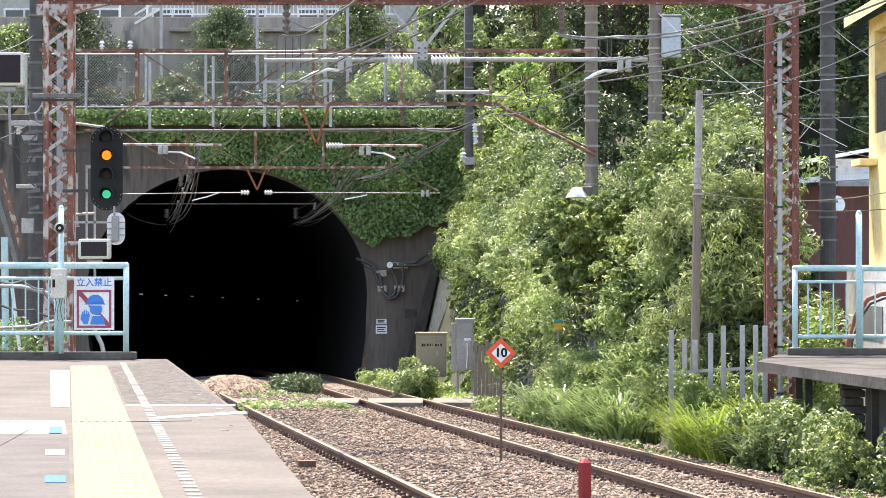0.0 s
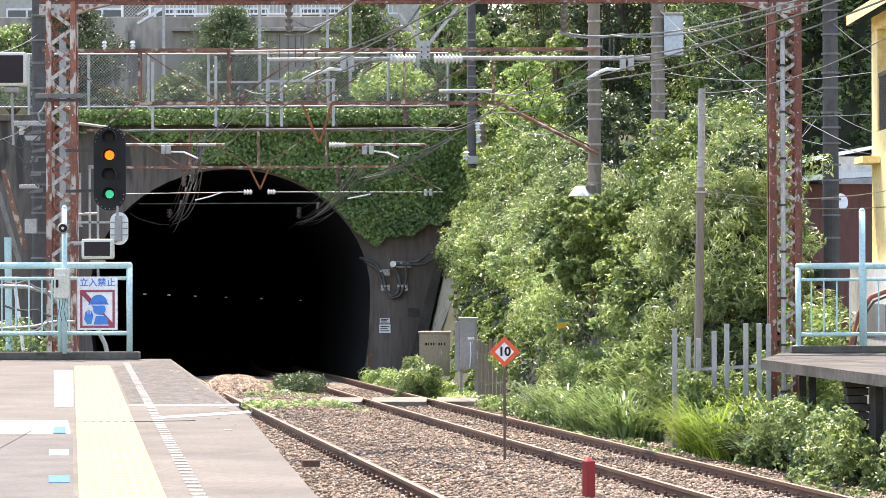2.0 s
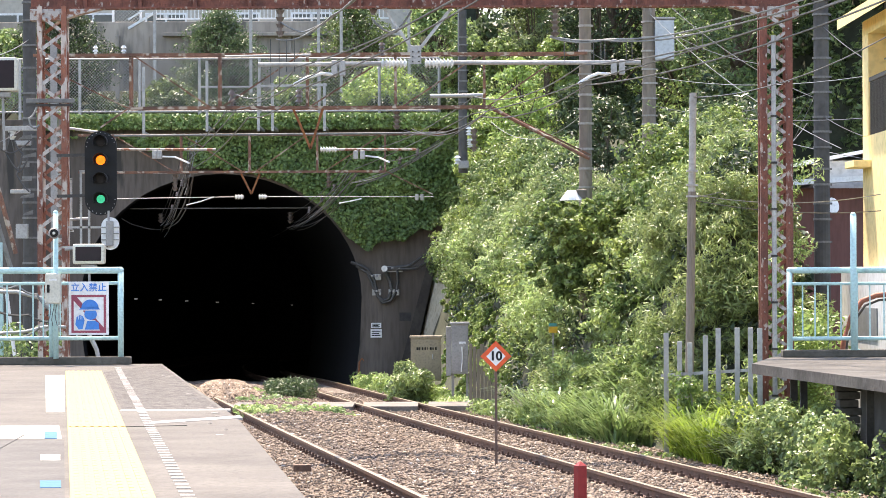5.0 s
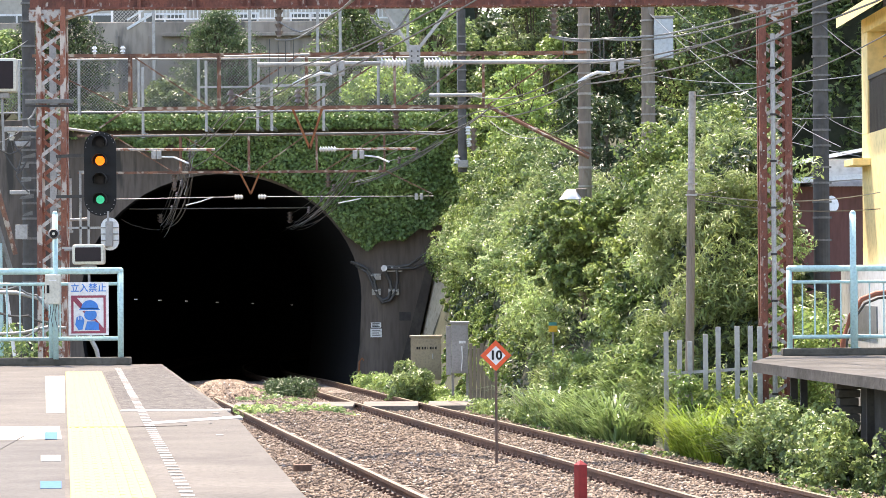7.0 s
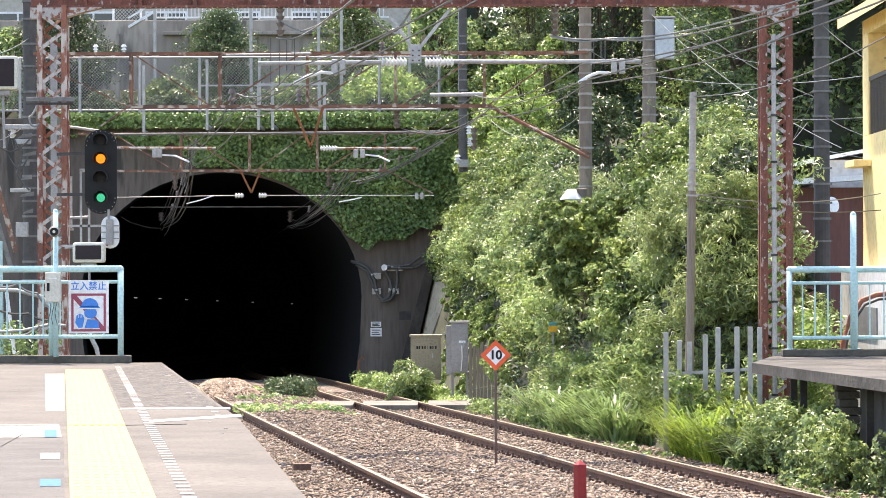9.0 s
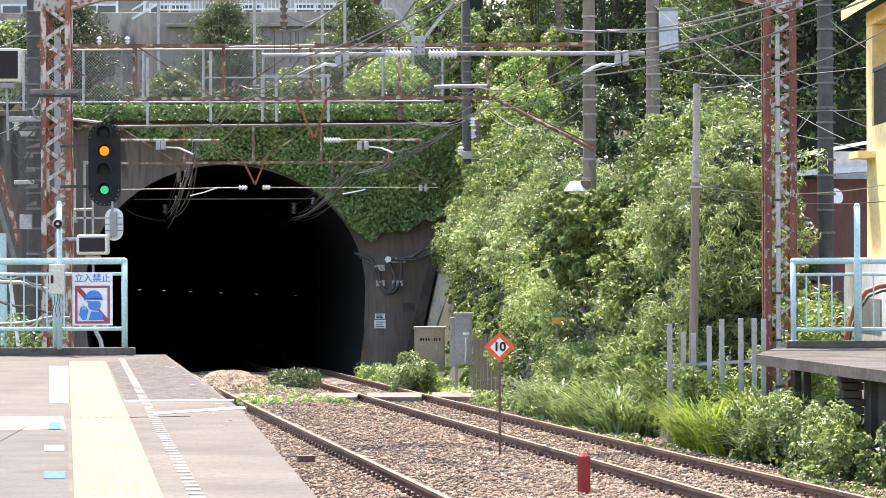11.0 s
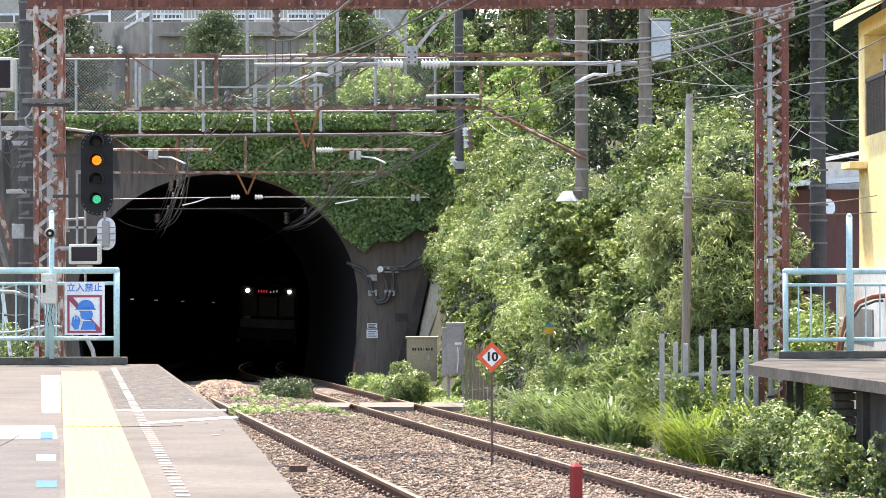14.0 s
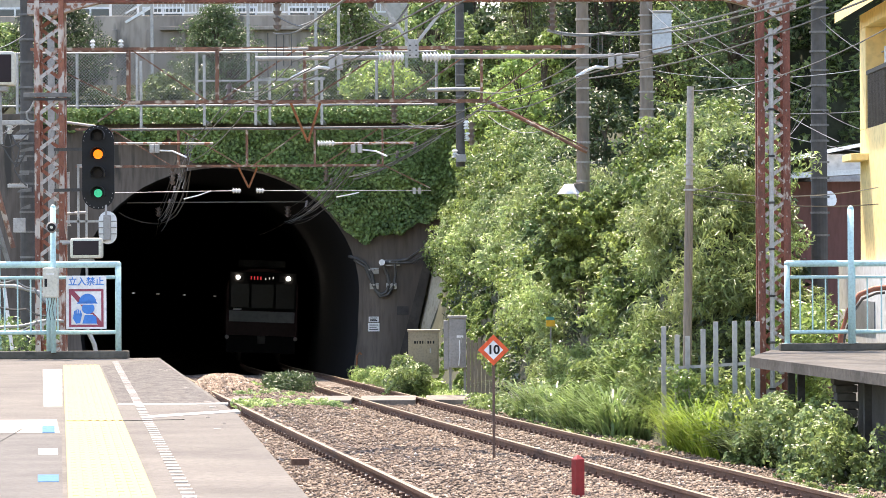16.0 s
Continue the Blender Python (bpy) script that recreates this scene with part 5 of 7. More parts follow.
# building over it
HOUSE_WALL = mat("pale_render", (0.50, 0.46, 0.39), (0.42, 0.385, 0.33), 0.7, 0.9, 0.2)
bld = empty("apartment_building", Matrix.Translation((-9, 126, 10)))
tagged(bld, "pale rendered building above the retaining wall", "building")
part("wall", boxed((-16, 0, -2), (8, 10, 8)), HOUSE_WALL, bld)
part("roof", boxed((-16.3, -0.4, 8), (8.3, 10.3, 8.4)), CONCRETE, bld)
GLASS = mat("window_glass", (0.05, 0.06, 0.07), (0.04, 0.05, 0.06), 1.0, 0.08, 0.0)
for k, x in enumerate((-7.9, -5.0, -2.2, 0.6, 3.4)):
    for z in (1.2, 4.4):
        wn = part("window", boxed((x, -0.05, z), (x + 1.6, 0.05, z + 1.4)), WHITE, bld)
        part("pane", boxed((x + 0.08, -0.065, z + 0.08), (x + 0.76, -0.052, z + 1.32)), GLASS, wn)
        part("pane", boxed((x + 0.84, -0.065, z + 0.08), (x + 1.52, -0.052, z + 1.32)), GLASS, wn)
lat = empty("trellis_screen", Matrix.Translation((-11.338, 120, 12.136)))
tagged(lat, "white framed lattice panel beside the stairs", "panel")
bm = bmesh.new()
for a2, b2 in (((-0.5, 0, -0.4), (0.5, 0, -0.4)), ((-0.5, 0, 0.5), (0.5, 0, 0.5)), ((-0.5, 0, -0.4), (-0.5, 0, 0.5)), ((0.5, 0, -0.4), (0.5, 0, 0.5))):
    bar(bm, a2, b2, 0.08)
part("frame", bm, WHITE, lat)
bm = bmesh.new()
for k in range(-4, 9):
    for s in (1, -1):
        xa = -0.5 + 0.13 * k
        pa, pb = Vector((xa, 0.0, -0.4)), Vector((xa + 0.9, 0.0, 0.5))
        lo, hi = max(0, (-0.5 - xa) / 0.9), min(1, (0.5 - xa) / 0.9)
        if hi > lo:
            p, q = pa.lerp(pb, lo), pa.lerp(pb, hi)
            if s < 0:
                p.x, q.x = -p.x, -q.x
            bar(bm, p, q, 0.02)
part("lattice", bm, DARK_STEEL, lat)

# ---- houses on the far side ----
YEL = mat("yellow_render", (0.94, 0.74, 0.36), (0.90, 0.69, 0.32), 1.0, 0.85, 0.2)
HY = 60.0
house = empty("yellow_house", Matrix.Translation((7.8, HY, 0.0)))
tagged(house, "bright yellow rendered house with a small balcony", "house")
za, zb, zc, zd = 2.639, 5.06, 6.901, 7.17
part("wall", boxed((0, -6.5, za), (5, 0, zb), 0.01), YEL, house)
part("inner_wall", boxed((1.3, -6.5, zb), (5, 0, zd), 0.01), YEL, house)
part("corner_pillar", boxed((0, -0.8, zb + 0.002), (1.298, 0, zc), 0.01), YEL, house)
part("lintel", boxed((0, -6.5, zc + 0.002), (1.298, 0, zd), 0.01), YEL, house)
part("ledge", boxed((-0.32, -1.2, 4.481), (-0.003, 0.1, 4.605), 0.01), YEL, house)
part("base_wall", boxed((-0.36, -6.5, -1.2), (5, 0.4, za - 0.003), 0.01), mat("white_render", (0.62, 0.63, 0.65), (0.54, 0.55, 0.57), 0.8, 0.85, 0.2), house, "white rendered base wall")
part("base_opening", boxed((-0.38, -4.6, 1.46), (-0.363, -1.6, 1.98)), mat("grey_louvre", (0.25, 0.26, 0.27), (0.2, 0.21, 0.22), 2.0, 0.6, 0.2), house, "grey opening in the base")
BRONZE = mat("dark_bronze", (0.07, 0.055, 0.05), (0.05, 0.04, 0.04), 3.0, 0.5, 0.1)
for k in range(24):
    part("balcony_bar", boxed((0.03, -0.86 - k * 0.1, zb + 0.01), (0.05, -0.82 - k * 0.1, 6.032)), BRONZE, house)
part("balcony_rail", boxed((0.01, -3.4, 6.032), (0.07, -0.8, 6.105)), BRONZE, house, "dark bronze balcony railing")
for k, (c2, y0, wv) in enumerate((((0.62, 0.66, 0.74), -1.35, 0.4), ((0.45, 0.38, 0.62), -2.0, 0.45))):
    bm = bmesh.new()
    bmesh.ops.create_grid(bm, x_segments=6, y_segments=8, size=0.5, matrix=Matrix.Translation((0.3, y0, 6.219)) @ pose(0, 0, 0, 90, 0, 90) @ Matrix.Diagonal((wv, 0.6, 1, 1)))
    for v in bm.verts:
        v.co.x += 0.03 * sin(v.co.y * 30 + k)
    bmesh.ops.solidify(bm, geom=bm.faces[:], thickness=0.006)
    ob = part("laundry", bm, mat("cloth_%s" % ("pale", "violet")[k], c2, c2, 3.0, 0.9, 0.2))
    ob.location = (7.8, HY, 0)
    tagged(ob, ("pale towel", "violet cloth")[k] + " drying on the balcony of the house", "laundry")
bm = bmesh.new()
rod(bm, (0.3, -0.8, 6.446), (0.3, -4, 6.446), 0.015)
part("drying_pole", bm, GALV, house)
bm = plate([(-0.42, zd - 0.12), (2.5, zd + 1.6), (5.4, zd - 0.12), (5.4, zd + 0.08), (2.5, zd + 1.82), (-0.42, zd + 0.08)], 7.2)
bmesh.ops.translate(bm, verts=bm.verts, vec=(0, -6.9, 0.0))
part("roof", bm, YEL, house)
# red-brown and white roofs behind
h2 = empty("far_house", Matrix.Translation((10.863, 88, 0)))
tagged(h2, "white house with a red-brown wall behind the mast", "house")
part("wall", boxed((-1.6, 0, -1), (3, 5, 4.814)), mat("red_brown_cladding", (0.22, 0.09, 0.08), (0.16, 0.07, 0.06), 1.5, 0.7, 0.2, stretch=(1, 1, 0.2)), h2, "red-brown cladding")
part("upper_wall", boxed((-0.7, 0.5, 4.814), (3, 5, 5.573)), mat("white_cladding", (0.7, 0.7, 0.7), (0.62, 0.62, 0.62), 1.0, 0.7, 0.1), h2, "white cladding")
bm = plate([(-1.9, 5.27), (0.6, 5.755), (3.2, 5.755), (3.2, 5.846), (0.6, 5.846), (-1.9, 5.391)], 6.0)
part("roof", bm, WHITE, h2, "white metal roof")
bm = plate([(-1.9, 4.845), (3.2, 5.148), (3.2, 5.27), (-1.9, 4.997)], 1.0)
bmesh.ops.translate(bm, verts=bm.verts, vec=(0, -1.0, 0))
part("awning", bm, WHITE, h2, "white awning")
dish = empty("satellite_dish", Matrix.Translation((9.6, 80, 4.177)))
tagged(dish, "small white dish on the utility pole", "dish")
bm = bmesh.new()
rod(bm, (0, 0, 0), (0.05, -0.08, 0.02), 0.05, 0.2, n=16)
part("bowl", bm, WHITE, dish)
bm = bmesh.new()
tube(bm, [(6.648, 54, 1.096), (6.685, 54, 1.468), (6.806, 54, 1.841), (6.992, 54, 2.12), (7.225, 54, 2.213), (7.783, 54, 2.26)], 0.045, 8)
tagged(part("drain_hose", bm, mat("terracotta_pipe", (0.34, 0.12, 0.07), (0.26, 0.09, 0.06), 2.0, 0.6, 0.1), smooth=True), "red-brown bent pipe behind the fence", "pipe")
bm = bmesh.new()
tube(bm, [(6.728, 54.2, 1.071), (6.766, 54.2, 1.426), (6.887, 54.2, 1.782), (7.065, 54.2, 2.043), (7.298, 54.2, 2.137), (7.812, 54.2, 2.174)], 0.025, 8)
tagged(part("drain_hose", bm, WIRE, smooth=True), "black hose beside the red-brown pipe", "pipe")

# grey slat fence in the weeds
SLAT = mat("grey_slat", (0.42, 0.41, 0.395), (0.32, 0.31, 0.30), 2.0, 0.6, 0.1)
sf = empty("slat_fence")
tagged(sf, "grey upright slat fence in the tall grass", "fence")
for k, (x_at, top) in enumerate(((3.734, 1.616), (3.941, 1.482), (4.099, 1.465), (4.34, 1.58), (4.532, 1.701), (4.825, 1.713), (5.024, 1.717), (5.159, 1.71))):
    y = 53.6 - 0.157 * k
    part("slat", boxed((x_at - 0.04, y - 0.02, rail_z(y) - 0.4), (x_at + 0.04, y + 0.02, top), 0.006), SLAT, sf)
bm = bmesh.new()
bar(bm, (3.665, 53.68, 0.92), (5.224, 52.6, 1.046), 0.05)
part("rail_bar", bm, SLAT, sf)

# ---- track furniture ----
RED = mat("signal_red_paint", (0.33, 0.03, 0.028), (0.28, 0.03, 0.026), 2.0, 0.5, 0.05, c3=(0.40, 0.12, 0.08), spot=0.7)
SIGN_RED = mat("orange_red_paint", (0.78, 0.11, 0.03), (0.72, 0.10, 0.03), 2.0, 0.5, 0.05)
sp = empty("speed_sign", Matrix.Translation((0.831, 47, -0.16)))
tagged(sp, "red and white diamond speed sign on a thin post", "railway sign")
hz = 1.58
bm = bmesh.new()
rod(bm, (0, 0, -0.1), (0, 0, hz + 0.1), 0.02, n=10)
part("post", bm, mat("brown_post", (0.16, 0.10, 0.075), (0.12, 0.08, 0.06), 3.0, 0.7, 0.2), sp)
R = 0.223
bd = part("board", plate([(R, hz), (0, hz + R), (-R, hz), (0, hz - R)], 0.012), SIGN_RED, sp, "red diamond board")
bd.location = (0, -0.04, 0)
part("white_field", plate([(R * 0.62, hz), (0, hz + R * 0.62), (-R * 0.62, hz), (0, hz - R * 0.62)], 0.004), WHITE, bd).location = (0, -0.0045, 0)
words("number", "10", 0.178, BLACK, bd, (0, -0.008, hz), 0.002, 0.006)
mk = empty("marker_post", Matrix.Translation((1.61, 37.2, -0.04)))
tagged(mk, "short red pyramid-topped marker post in the ballast", "marker post")
part("shaft", boxed((-0.055, -0.055, -0.3), (0.055, 0.055, 0.475), 0.006), RED, mk)
bm = bmesh.new()
bmesh.ops.create_cone(bm, cap_ends=True, segments=4, radius1=0.0775, radius2=0.004, depth=0.05, matrix=Matrix.Translation((0, 0, 0.475 + 0.025)) @ pose(0, 0, 0, 0, 0, 45))
part("top", bm, RED, mk)
mk.rotation_euler = (0, 0, radians(28))
blk = part("timber_block", boxed((-0.12, -0.08, 0), (0.12, 0.08, 0.09), 0.008), mat("brown_block", (0.20, 0.125, 0.085), (0.12, 0.07, 0.05), 3.0, 0.9, 0.4))
blk.matrix_world = Matrix.Translation((-1.849, 44.5, -0.064)) @ pose(0, 0, 0, 0, 0, 8)
tagged(blk, "small rust-brown block lying on the ballast", "block")

SLEEPER = mat("sleeper_concrete", (0.24, 0.21, 0.18), (0.15, 0.125, 0.105), 2.0, 0.9, 0.4, spread=0.2)
bm = bmesh.new()
box(bm, (-1.2, -0.12, -0.32), (1.2, 0.12, -0.15))
for sx in (-0.7525, 0.7525):
    for s in (-1, 1):
        box(bm, (sx + s * 0.11 - 0.04, -0.05, -0.15), (sx + s * 0.11 + 0.04, 0.05, -0.11))
        rod(bm, (sx + s * 0.115, 0, -0.11), (sx + s * 0.115, 0, -0.07), 0.02, n=6)
me = bpy.data.meshes.new("sleeper")
bm.to_mesh(me)
bm.free()
me.materials.append(SLEEPER)
CLIP = mat("rusty_clip", (0.12, 0.07, 0.05), (0.075, 0.045, 0.035), 5.0, 0.8, 0.2)
me.materials.append(CLIP)
me.polygons.foreach_set("material_index", [1 if p.center.z > -0.149 else 0 for p in me.polygons])
for off, y_from in ((0.0, 34.0), (-PITCH, 34.0)):
    y = y_from
    while y < 112:
        ob = new("sleeper", me)
        ob.matrix_world = Matrix.Translation((track_x(y) + off, y, rail_z(y))) @ pose(0, 0, 0, -0.74, 0, 6.9)
        tagged(ob, "brown-stained sleeper bedded in ballast under the rails", "sleeper", "sleepers")
        y += 0.6
# planked foot crossing
PLANK = mat("crossing_concrete", (0.20, 0.18, 0.155), (0.135, 0.12, 0.105), 1.5, 0.9, 0.3, c3=(0.2, 0.18, 0.16), fine=20, spot=0.62)
CY = 78.3
tx = track_x(CY)
for xa, xb in ((tx - 0.66, tx + 0.66), (tx + 0.9, tx + 3.1), (tx - 1.9, tx - 0.87), (tx - PITCH + 0.86, tx - PITCH + 1.5)):
    ob = part("crossing_slab", boxed((xa, CY - 1.3, rail_z(CY) - 0.17), (xb, CY + 1.3, rail_z(CY) - 0.005), 0.02), PLANK)
    tagged(ob, "pale worn slab of the foot crossing", "crossing slab", "slabs of the foot crossing")
tagged(part("crossing_path", boxed((tx - PITCH + 1.52, CY - 1.2, rail_z(CY) - 0.25), (tx - 1.92, CY + 1.4, rail_z(CY) - 0.06), 0.03), mat("grey_path", (0.20, 0.19, 0.175), (0.14, 0.13, 0.12), 1.0, 0.9, 0.4)), "dark grey path between the tracks", "path", kind="structure")

# ---- loose stone ----
def stones():
    rng = np.random.default_rng(5)
    N = 62000
    y = 34.5 + 60 * rng.random(N) ** 1.9
    dx = rng.uniform(-6.4, 3.3, N)
    # keep off the rails and the sleepers' clips
    ok = np.ones(N, bool)
    for r0 in (-PITCH - 0.7525, -PITCH + 0.7525, -0.7525, 0.7525):
        ok &= np.abs(dx - r0) > 0.17
    y, dx = y[ok], dx[ok]
    prof = np.array([(-9.2, -0.3), (-6.2, -0.16), (-5.4, -0.145), (-3.93, -0.145), (-3.78, -0.05), (-2.9, 0.015), (-2.1, 0.0), (-1.15, -0.12), (-0.8, -0.15), (0.8, -0.15), (1.7, -0.16), (3.4, -0.34)])
    zz = np.interp(dx, prof[:, 0], prof[:, 1])
    tx2 = 3.80 - 0.1225 * (y - 37.7) + 0.000115 * np.maximum(0, y - 60) ** 2
    c = np.stack([tx2 + dx, y, -0.013 * (y - 37.7) + zz + 0.008], 1)
    n = len(c)
    base = np.array([(1, 0, 0), (-1, 0, 0), (0, 1, 0), (0, -1, 0), (0, 0, 1), (0, 0, -1)], float)
    size = 0.016 + 0.036 * rng.random(n) ** 1.8
    q = rng.normal(size=(n, 3, 3))
    u = q[:, 0] / np.linalg.norm(q[:, 0], axis=1)[:, None]
    v = np.cross(u, q[:, 1])
    v /= np.linalg.norm(v, axis=1)[:, None]
    w2 = np.cross(u, v)
    Rm = np.stack([u, v, w2], 2)
    loc = base[None] * rng.uniform(0.45, 1.45, (n, 6, 1)) * size[:, None, None]
    P = np.einsum("nij,nkj->nki", Rm, loc) * np.array([1, 1, 0.75]) + c[:, None]
    tri = np.array([(0, 2, 4), (2, 1, 4), (1, 3, 4), (3, 0, 4), (2, 0, 5), (1, 2, 5), (3, 1, 5), (0, 3, 5)])
    T = (tri[None] + 6 * np.arange(n)[:, None, None]).reshape(-1, 3)
    ob = fast_mesh("ballast_stones", P.reshape(-1, 3), T, BALLAST)
    tagged(ob, "loose sharp brown and pink ballast stones", "ballast", kind="stuff")


def heap():
    """A mound of spare ballast between the tracks near the tunnel."""
    rng = np.random.default_rng(8)
    cx, cy, n = -5.705, 88.0, 5200
    x, y = rng.normal(0, 0.62, n), rng.normal(0, 1.9, n)
    h = 0.45 * np.exp(-(x / 0.8) ** 4 - (y / 2.4) ** 2)
    c = np.stack([cx + x - 0.1 * y, cy + y, rail_z(88) - 0.013 * y - 0.1 + h], 1)
    base = np.array([(1, 0, 0), (-1, 0, 0), (0, 1, 0), (0, -1, 0), (0, 0, 1), (0, 0, -1)], float)
    P = c[:, None] + base[None] * rng.uniform(0.02, 0.06, (n, 6, 1)) + rng.normal(0, 0.008, (n, 6, 3))
    tri = np.array([(0, 2, 4), (2, 1, 4), (1, 3, 4), (3, 0, 4), (2, 0, 5), (1, 2, 5), (3, 1, 5), (0, 3, 5)])
    T = (tri[None] + 6 * np.arange(n)[:, None, None]).reshape(-1, 3)
    tagged(fast_mesh("ballast_heap", P.reshape(-1, 3), T, BALLAST), "mound of spare ballast near the tunnel mouth", "ballast", kind="stuff")
    g = 22
    verts, faces = [], []
    for j in range(g + 1):
        for i in range(g + 1):
            u, v = -1.6 + 3.2 * i / g, -5 + 10 * j / g
            verts.append((cx + u - 0.1 * v, cy + v, rail_z(88) - 0.013 * v - 0.16 + 0.45 * math.exp(-(u / 0.8) ** 4 - (v / 2.4) ** 2)))
    for j in range(g):
        for i in range(g):
            k = j * (g + 1) + i
            faces.append((k, k + 1, k + g + 2, k + g + 1))
    tagged(raw("ballast_mound", verts, faces, BALLAST_BED, smooth=True), "core of the ballast mound", "ballast", kind="structure")


def fast_mesh(name, verts, polys, material, parent=None):
    """A mesh from arrays; all polygons have the same number of corners."""
    k = polys.shape[1]
    me = bpy.data.meshes.new(name)
    me.vertices.add(len(verts))
    me.vertices.foreach_set("co", verts.astype(np.float32).ravel())
    me.loops.add(polys.size)
    me.loops.foreach_set("vertex_index", polys.astype(np.int32).ravel())
    me.polygons.add(len(polys))
    me.polygons.foreach_set("loop_start", np.arange(0, polys.size, k, dtype=np.int32))
    me.update(calc_edges=True)
    me.materials.append(material)
    ob = new(name, me)
    if parent is not None:
        ob.parent = parent
    return ob


stones()
heap()

# ---- greenery ----
def leaf_mat(name, c1, c2, trans=0.38, rough=0.40, spread=0.72):
    m = mat(name, c1, c2, 0.8, rough, 0.0, fine=3.0, spread=spread, trans=trans)
    m.node_tree.nodes["Principled BSDF"].inputs["Specular IOR Level"].default_value = 0.42
    return m


L_SHRUB = leaf_mat("shrub_leaf", (0.37, 0.47, 0.175), (0.135, 0.21, 0.08))
L_VINE = leaf_mat("vine_leaf", (0.38, 0.475, 0.14), (0.17, 0.265, 0.08))
L_DARK = leaf_mat("dark_leaf", (0.105, 0.15, 0.062), (0.058, 0.095, 0.04))
L_BAMBOO = leaf_mat("bamboo_leaf", (0.32, 0.38, 0.15), (0.19, 0.26, 0.095))
L_IVY = leaf_mat("ivy_leaf", (0.23, 0.32, 0.10), (0.11, 0.185, 0.055), trans=0.2, rough=0.45, spread=0.75)
L_MID = leaf_mat("mid_leaf", (0.21, 0.28, 0.10), (0.115, 0.175, 0.06))
L_GRASS = leaf_mat("grass_blade", (0.26, 0.33, 0.05), (0.16, 0.25, 0.04), trans=0.45)
L_BLADE = leaf_mat("long_green_blade", (0.23, 0.32, 0.115), (0.12, 0.19, 0.07), trans=0.3, rough=0.28)
L_WEED = leaf_mat("weed_leaf", (0.31, 0.40, 0.13), (0.115, 0.185, 0.06))


def leaves(name, centres, normals, length, width, material, seed, droop=0.3, tilt=0.7, parent=None):
    """Folded pointed leaves, each two triangles, at the centres, roughly facing the normals."""
    rng = np.random.default_rng(seed)
    n = len(centres)
    nm = normals + rng.normal(0, tilt, (n, 3))
    nm /= np.linalg.norm(nm, axis=1)[:, None] + 1e-9
    d = rng.normal(size=(n, 3))
    d[:, 2] -= droop
    d -= (d * nm).sum(1)[:, None] * nm
    d /= np.linalg.norm(d, axis=1)[:, None] + 1e-9
    s = np.cross(nm, d)
    k = rng.uniform(0.65, 1.35, n)[:, None]
    L, W = length * k, width * k
    P = np.stack([centres - d * L / 2, centres + s * W / 2 + nm * W * 0.18, centres + d * L / 2 - nm * L * 0.08, centres - s * W / 2 + nm * W * 0.18], 1)
    idx = 4 * np.arange(n)[:, None]
    T = np.concatenate([idx + np.array([[0, 1, 2]]), idx + np.array([[0, 2, 3]])])
    return fast_mesh(name, P.reshape(-1, 3), T, material, parent)


def clump_points(centres, radii, per, seed, squash=0.8, up=0.25):
    """Points and outward normals on the shells of leaf clumps."""
    rng = np.random.default_rng(seed)
    C, R = np.repeat(centres, per, 0), np.repeat(radii, per)
    v = rng.normal(size=(len(C), 3))
    v[:, 2] += up
    v /= np.linalg.norm(v, axis=1)[:, None]
    rr = R * rng.uniform(0.45, 1.05, len(C)) ** 0.6
    P = C + v * rr[:, None] * np.array([1, 1, squash])
    nn = v + np.array([0, -0.2, 0.5])
    return P, nn


def on_hill(n, d0, d1, y0, y1, seed, keep=None):
    rng = np.random.default_rng(seed)
    out = []
    while len(out) < n:
        y, d = rng.uniform(y0, y1), d0 + (d1 - d0) * rng.random()
        x = foot_x(y) + d
        if keep is None or keep(x, y, d):
            out.append((x, y, rail_z(min(y, 107)) - 0.32 + hill_h(x, y)))
    return np.array(out)


def bush_points(C, R, clumps, per, seed):
    """Rounded bushes: clumps of leaves over the upper and open side of each."""
    rng = np.random.default_rng(seed)
    c = np.repeat(C, clumps, 0)
    r = np.repeat(R, clumps)
    v = rng.normal(size=(len(c), 3)) + np.array([-0.25, -0.35, 0.35])
    v /= np.linalg.norm(v, axis=1)[:, None]
    cc = c + v * (r * rng.uniform(0.6, 1.0, len(c)))[:, None] * np.array([1, 1.2, 0.85])
    return clump_points(cc, r * rng.uniform(0.15, 0.32, len(c)), per, seed + 1)


def shoots(C, n_leaf, length, seed):
    """Arching shoots: leaf places along bent stems."""
    rng = np.random.default_rng(seed)
    n = len(C)
    a2 = rng.uniform(0, 2 * pi, n)
    out = np.stack([np.cos(a2) * 0.5 - 0.25, np.sin(a2) * 0.5 - 0.2, np.full(n, 0.9)], 1)
    L = length * rng.uniform(0.5, 1.3, n)
    t2 = np.linspace(0.1, 1, n_leaf)
    P = C[:, None] + out[:, None] * (L[:, None] * t2)[:, :, None]
    P[:, :, 2] -= (L[:, None] * 0.55 * t2 ** 2.2)
    P += rng.normal(0, 0.045, P.shape)
    P = P.reshape(-1, 3)
    return P, np.tile(np.array([[-0.2, -0.3, 0.8]]), (len(P), 1))


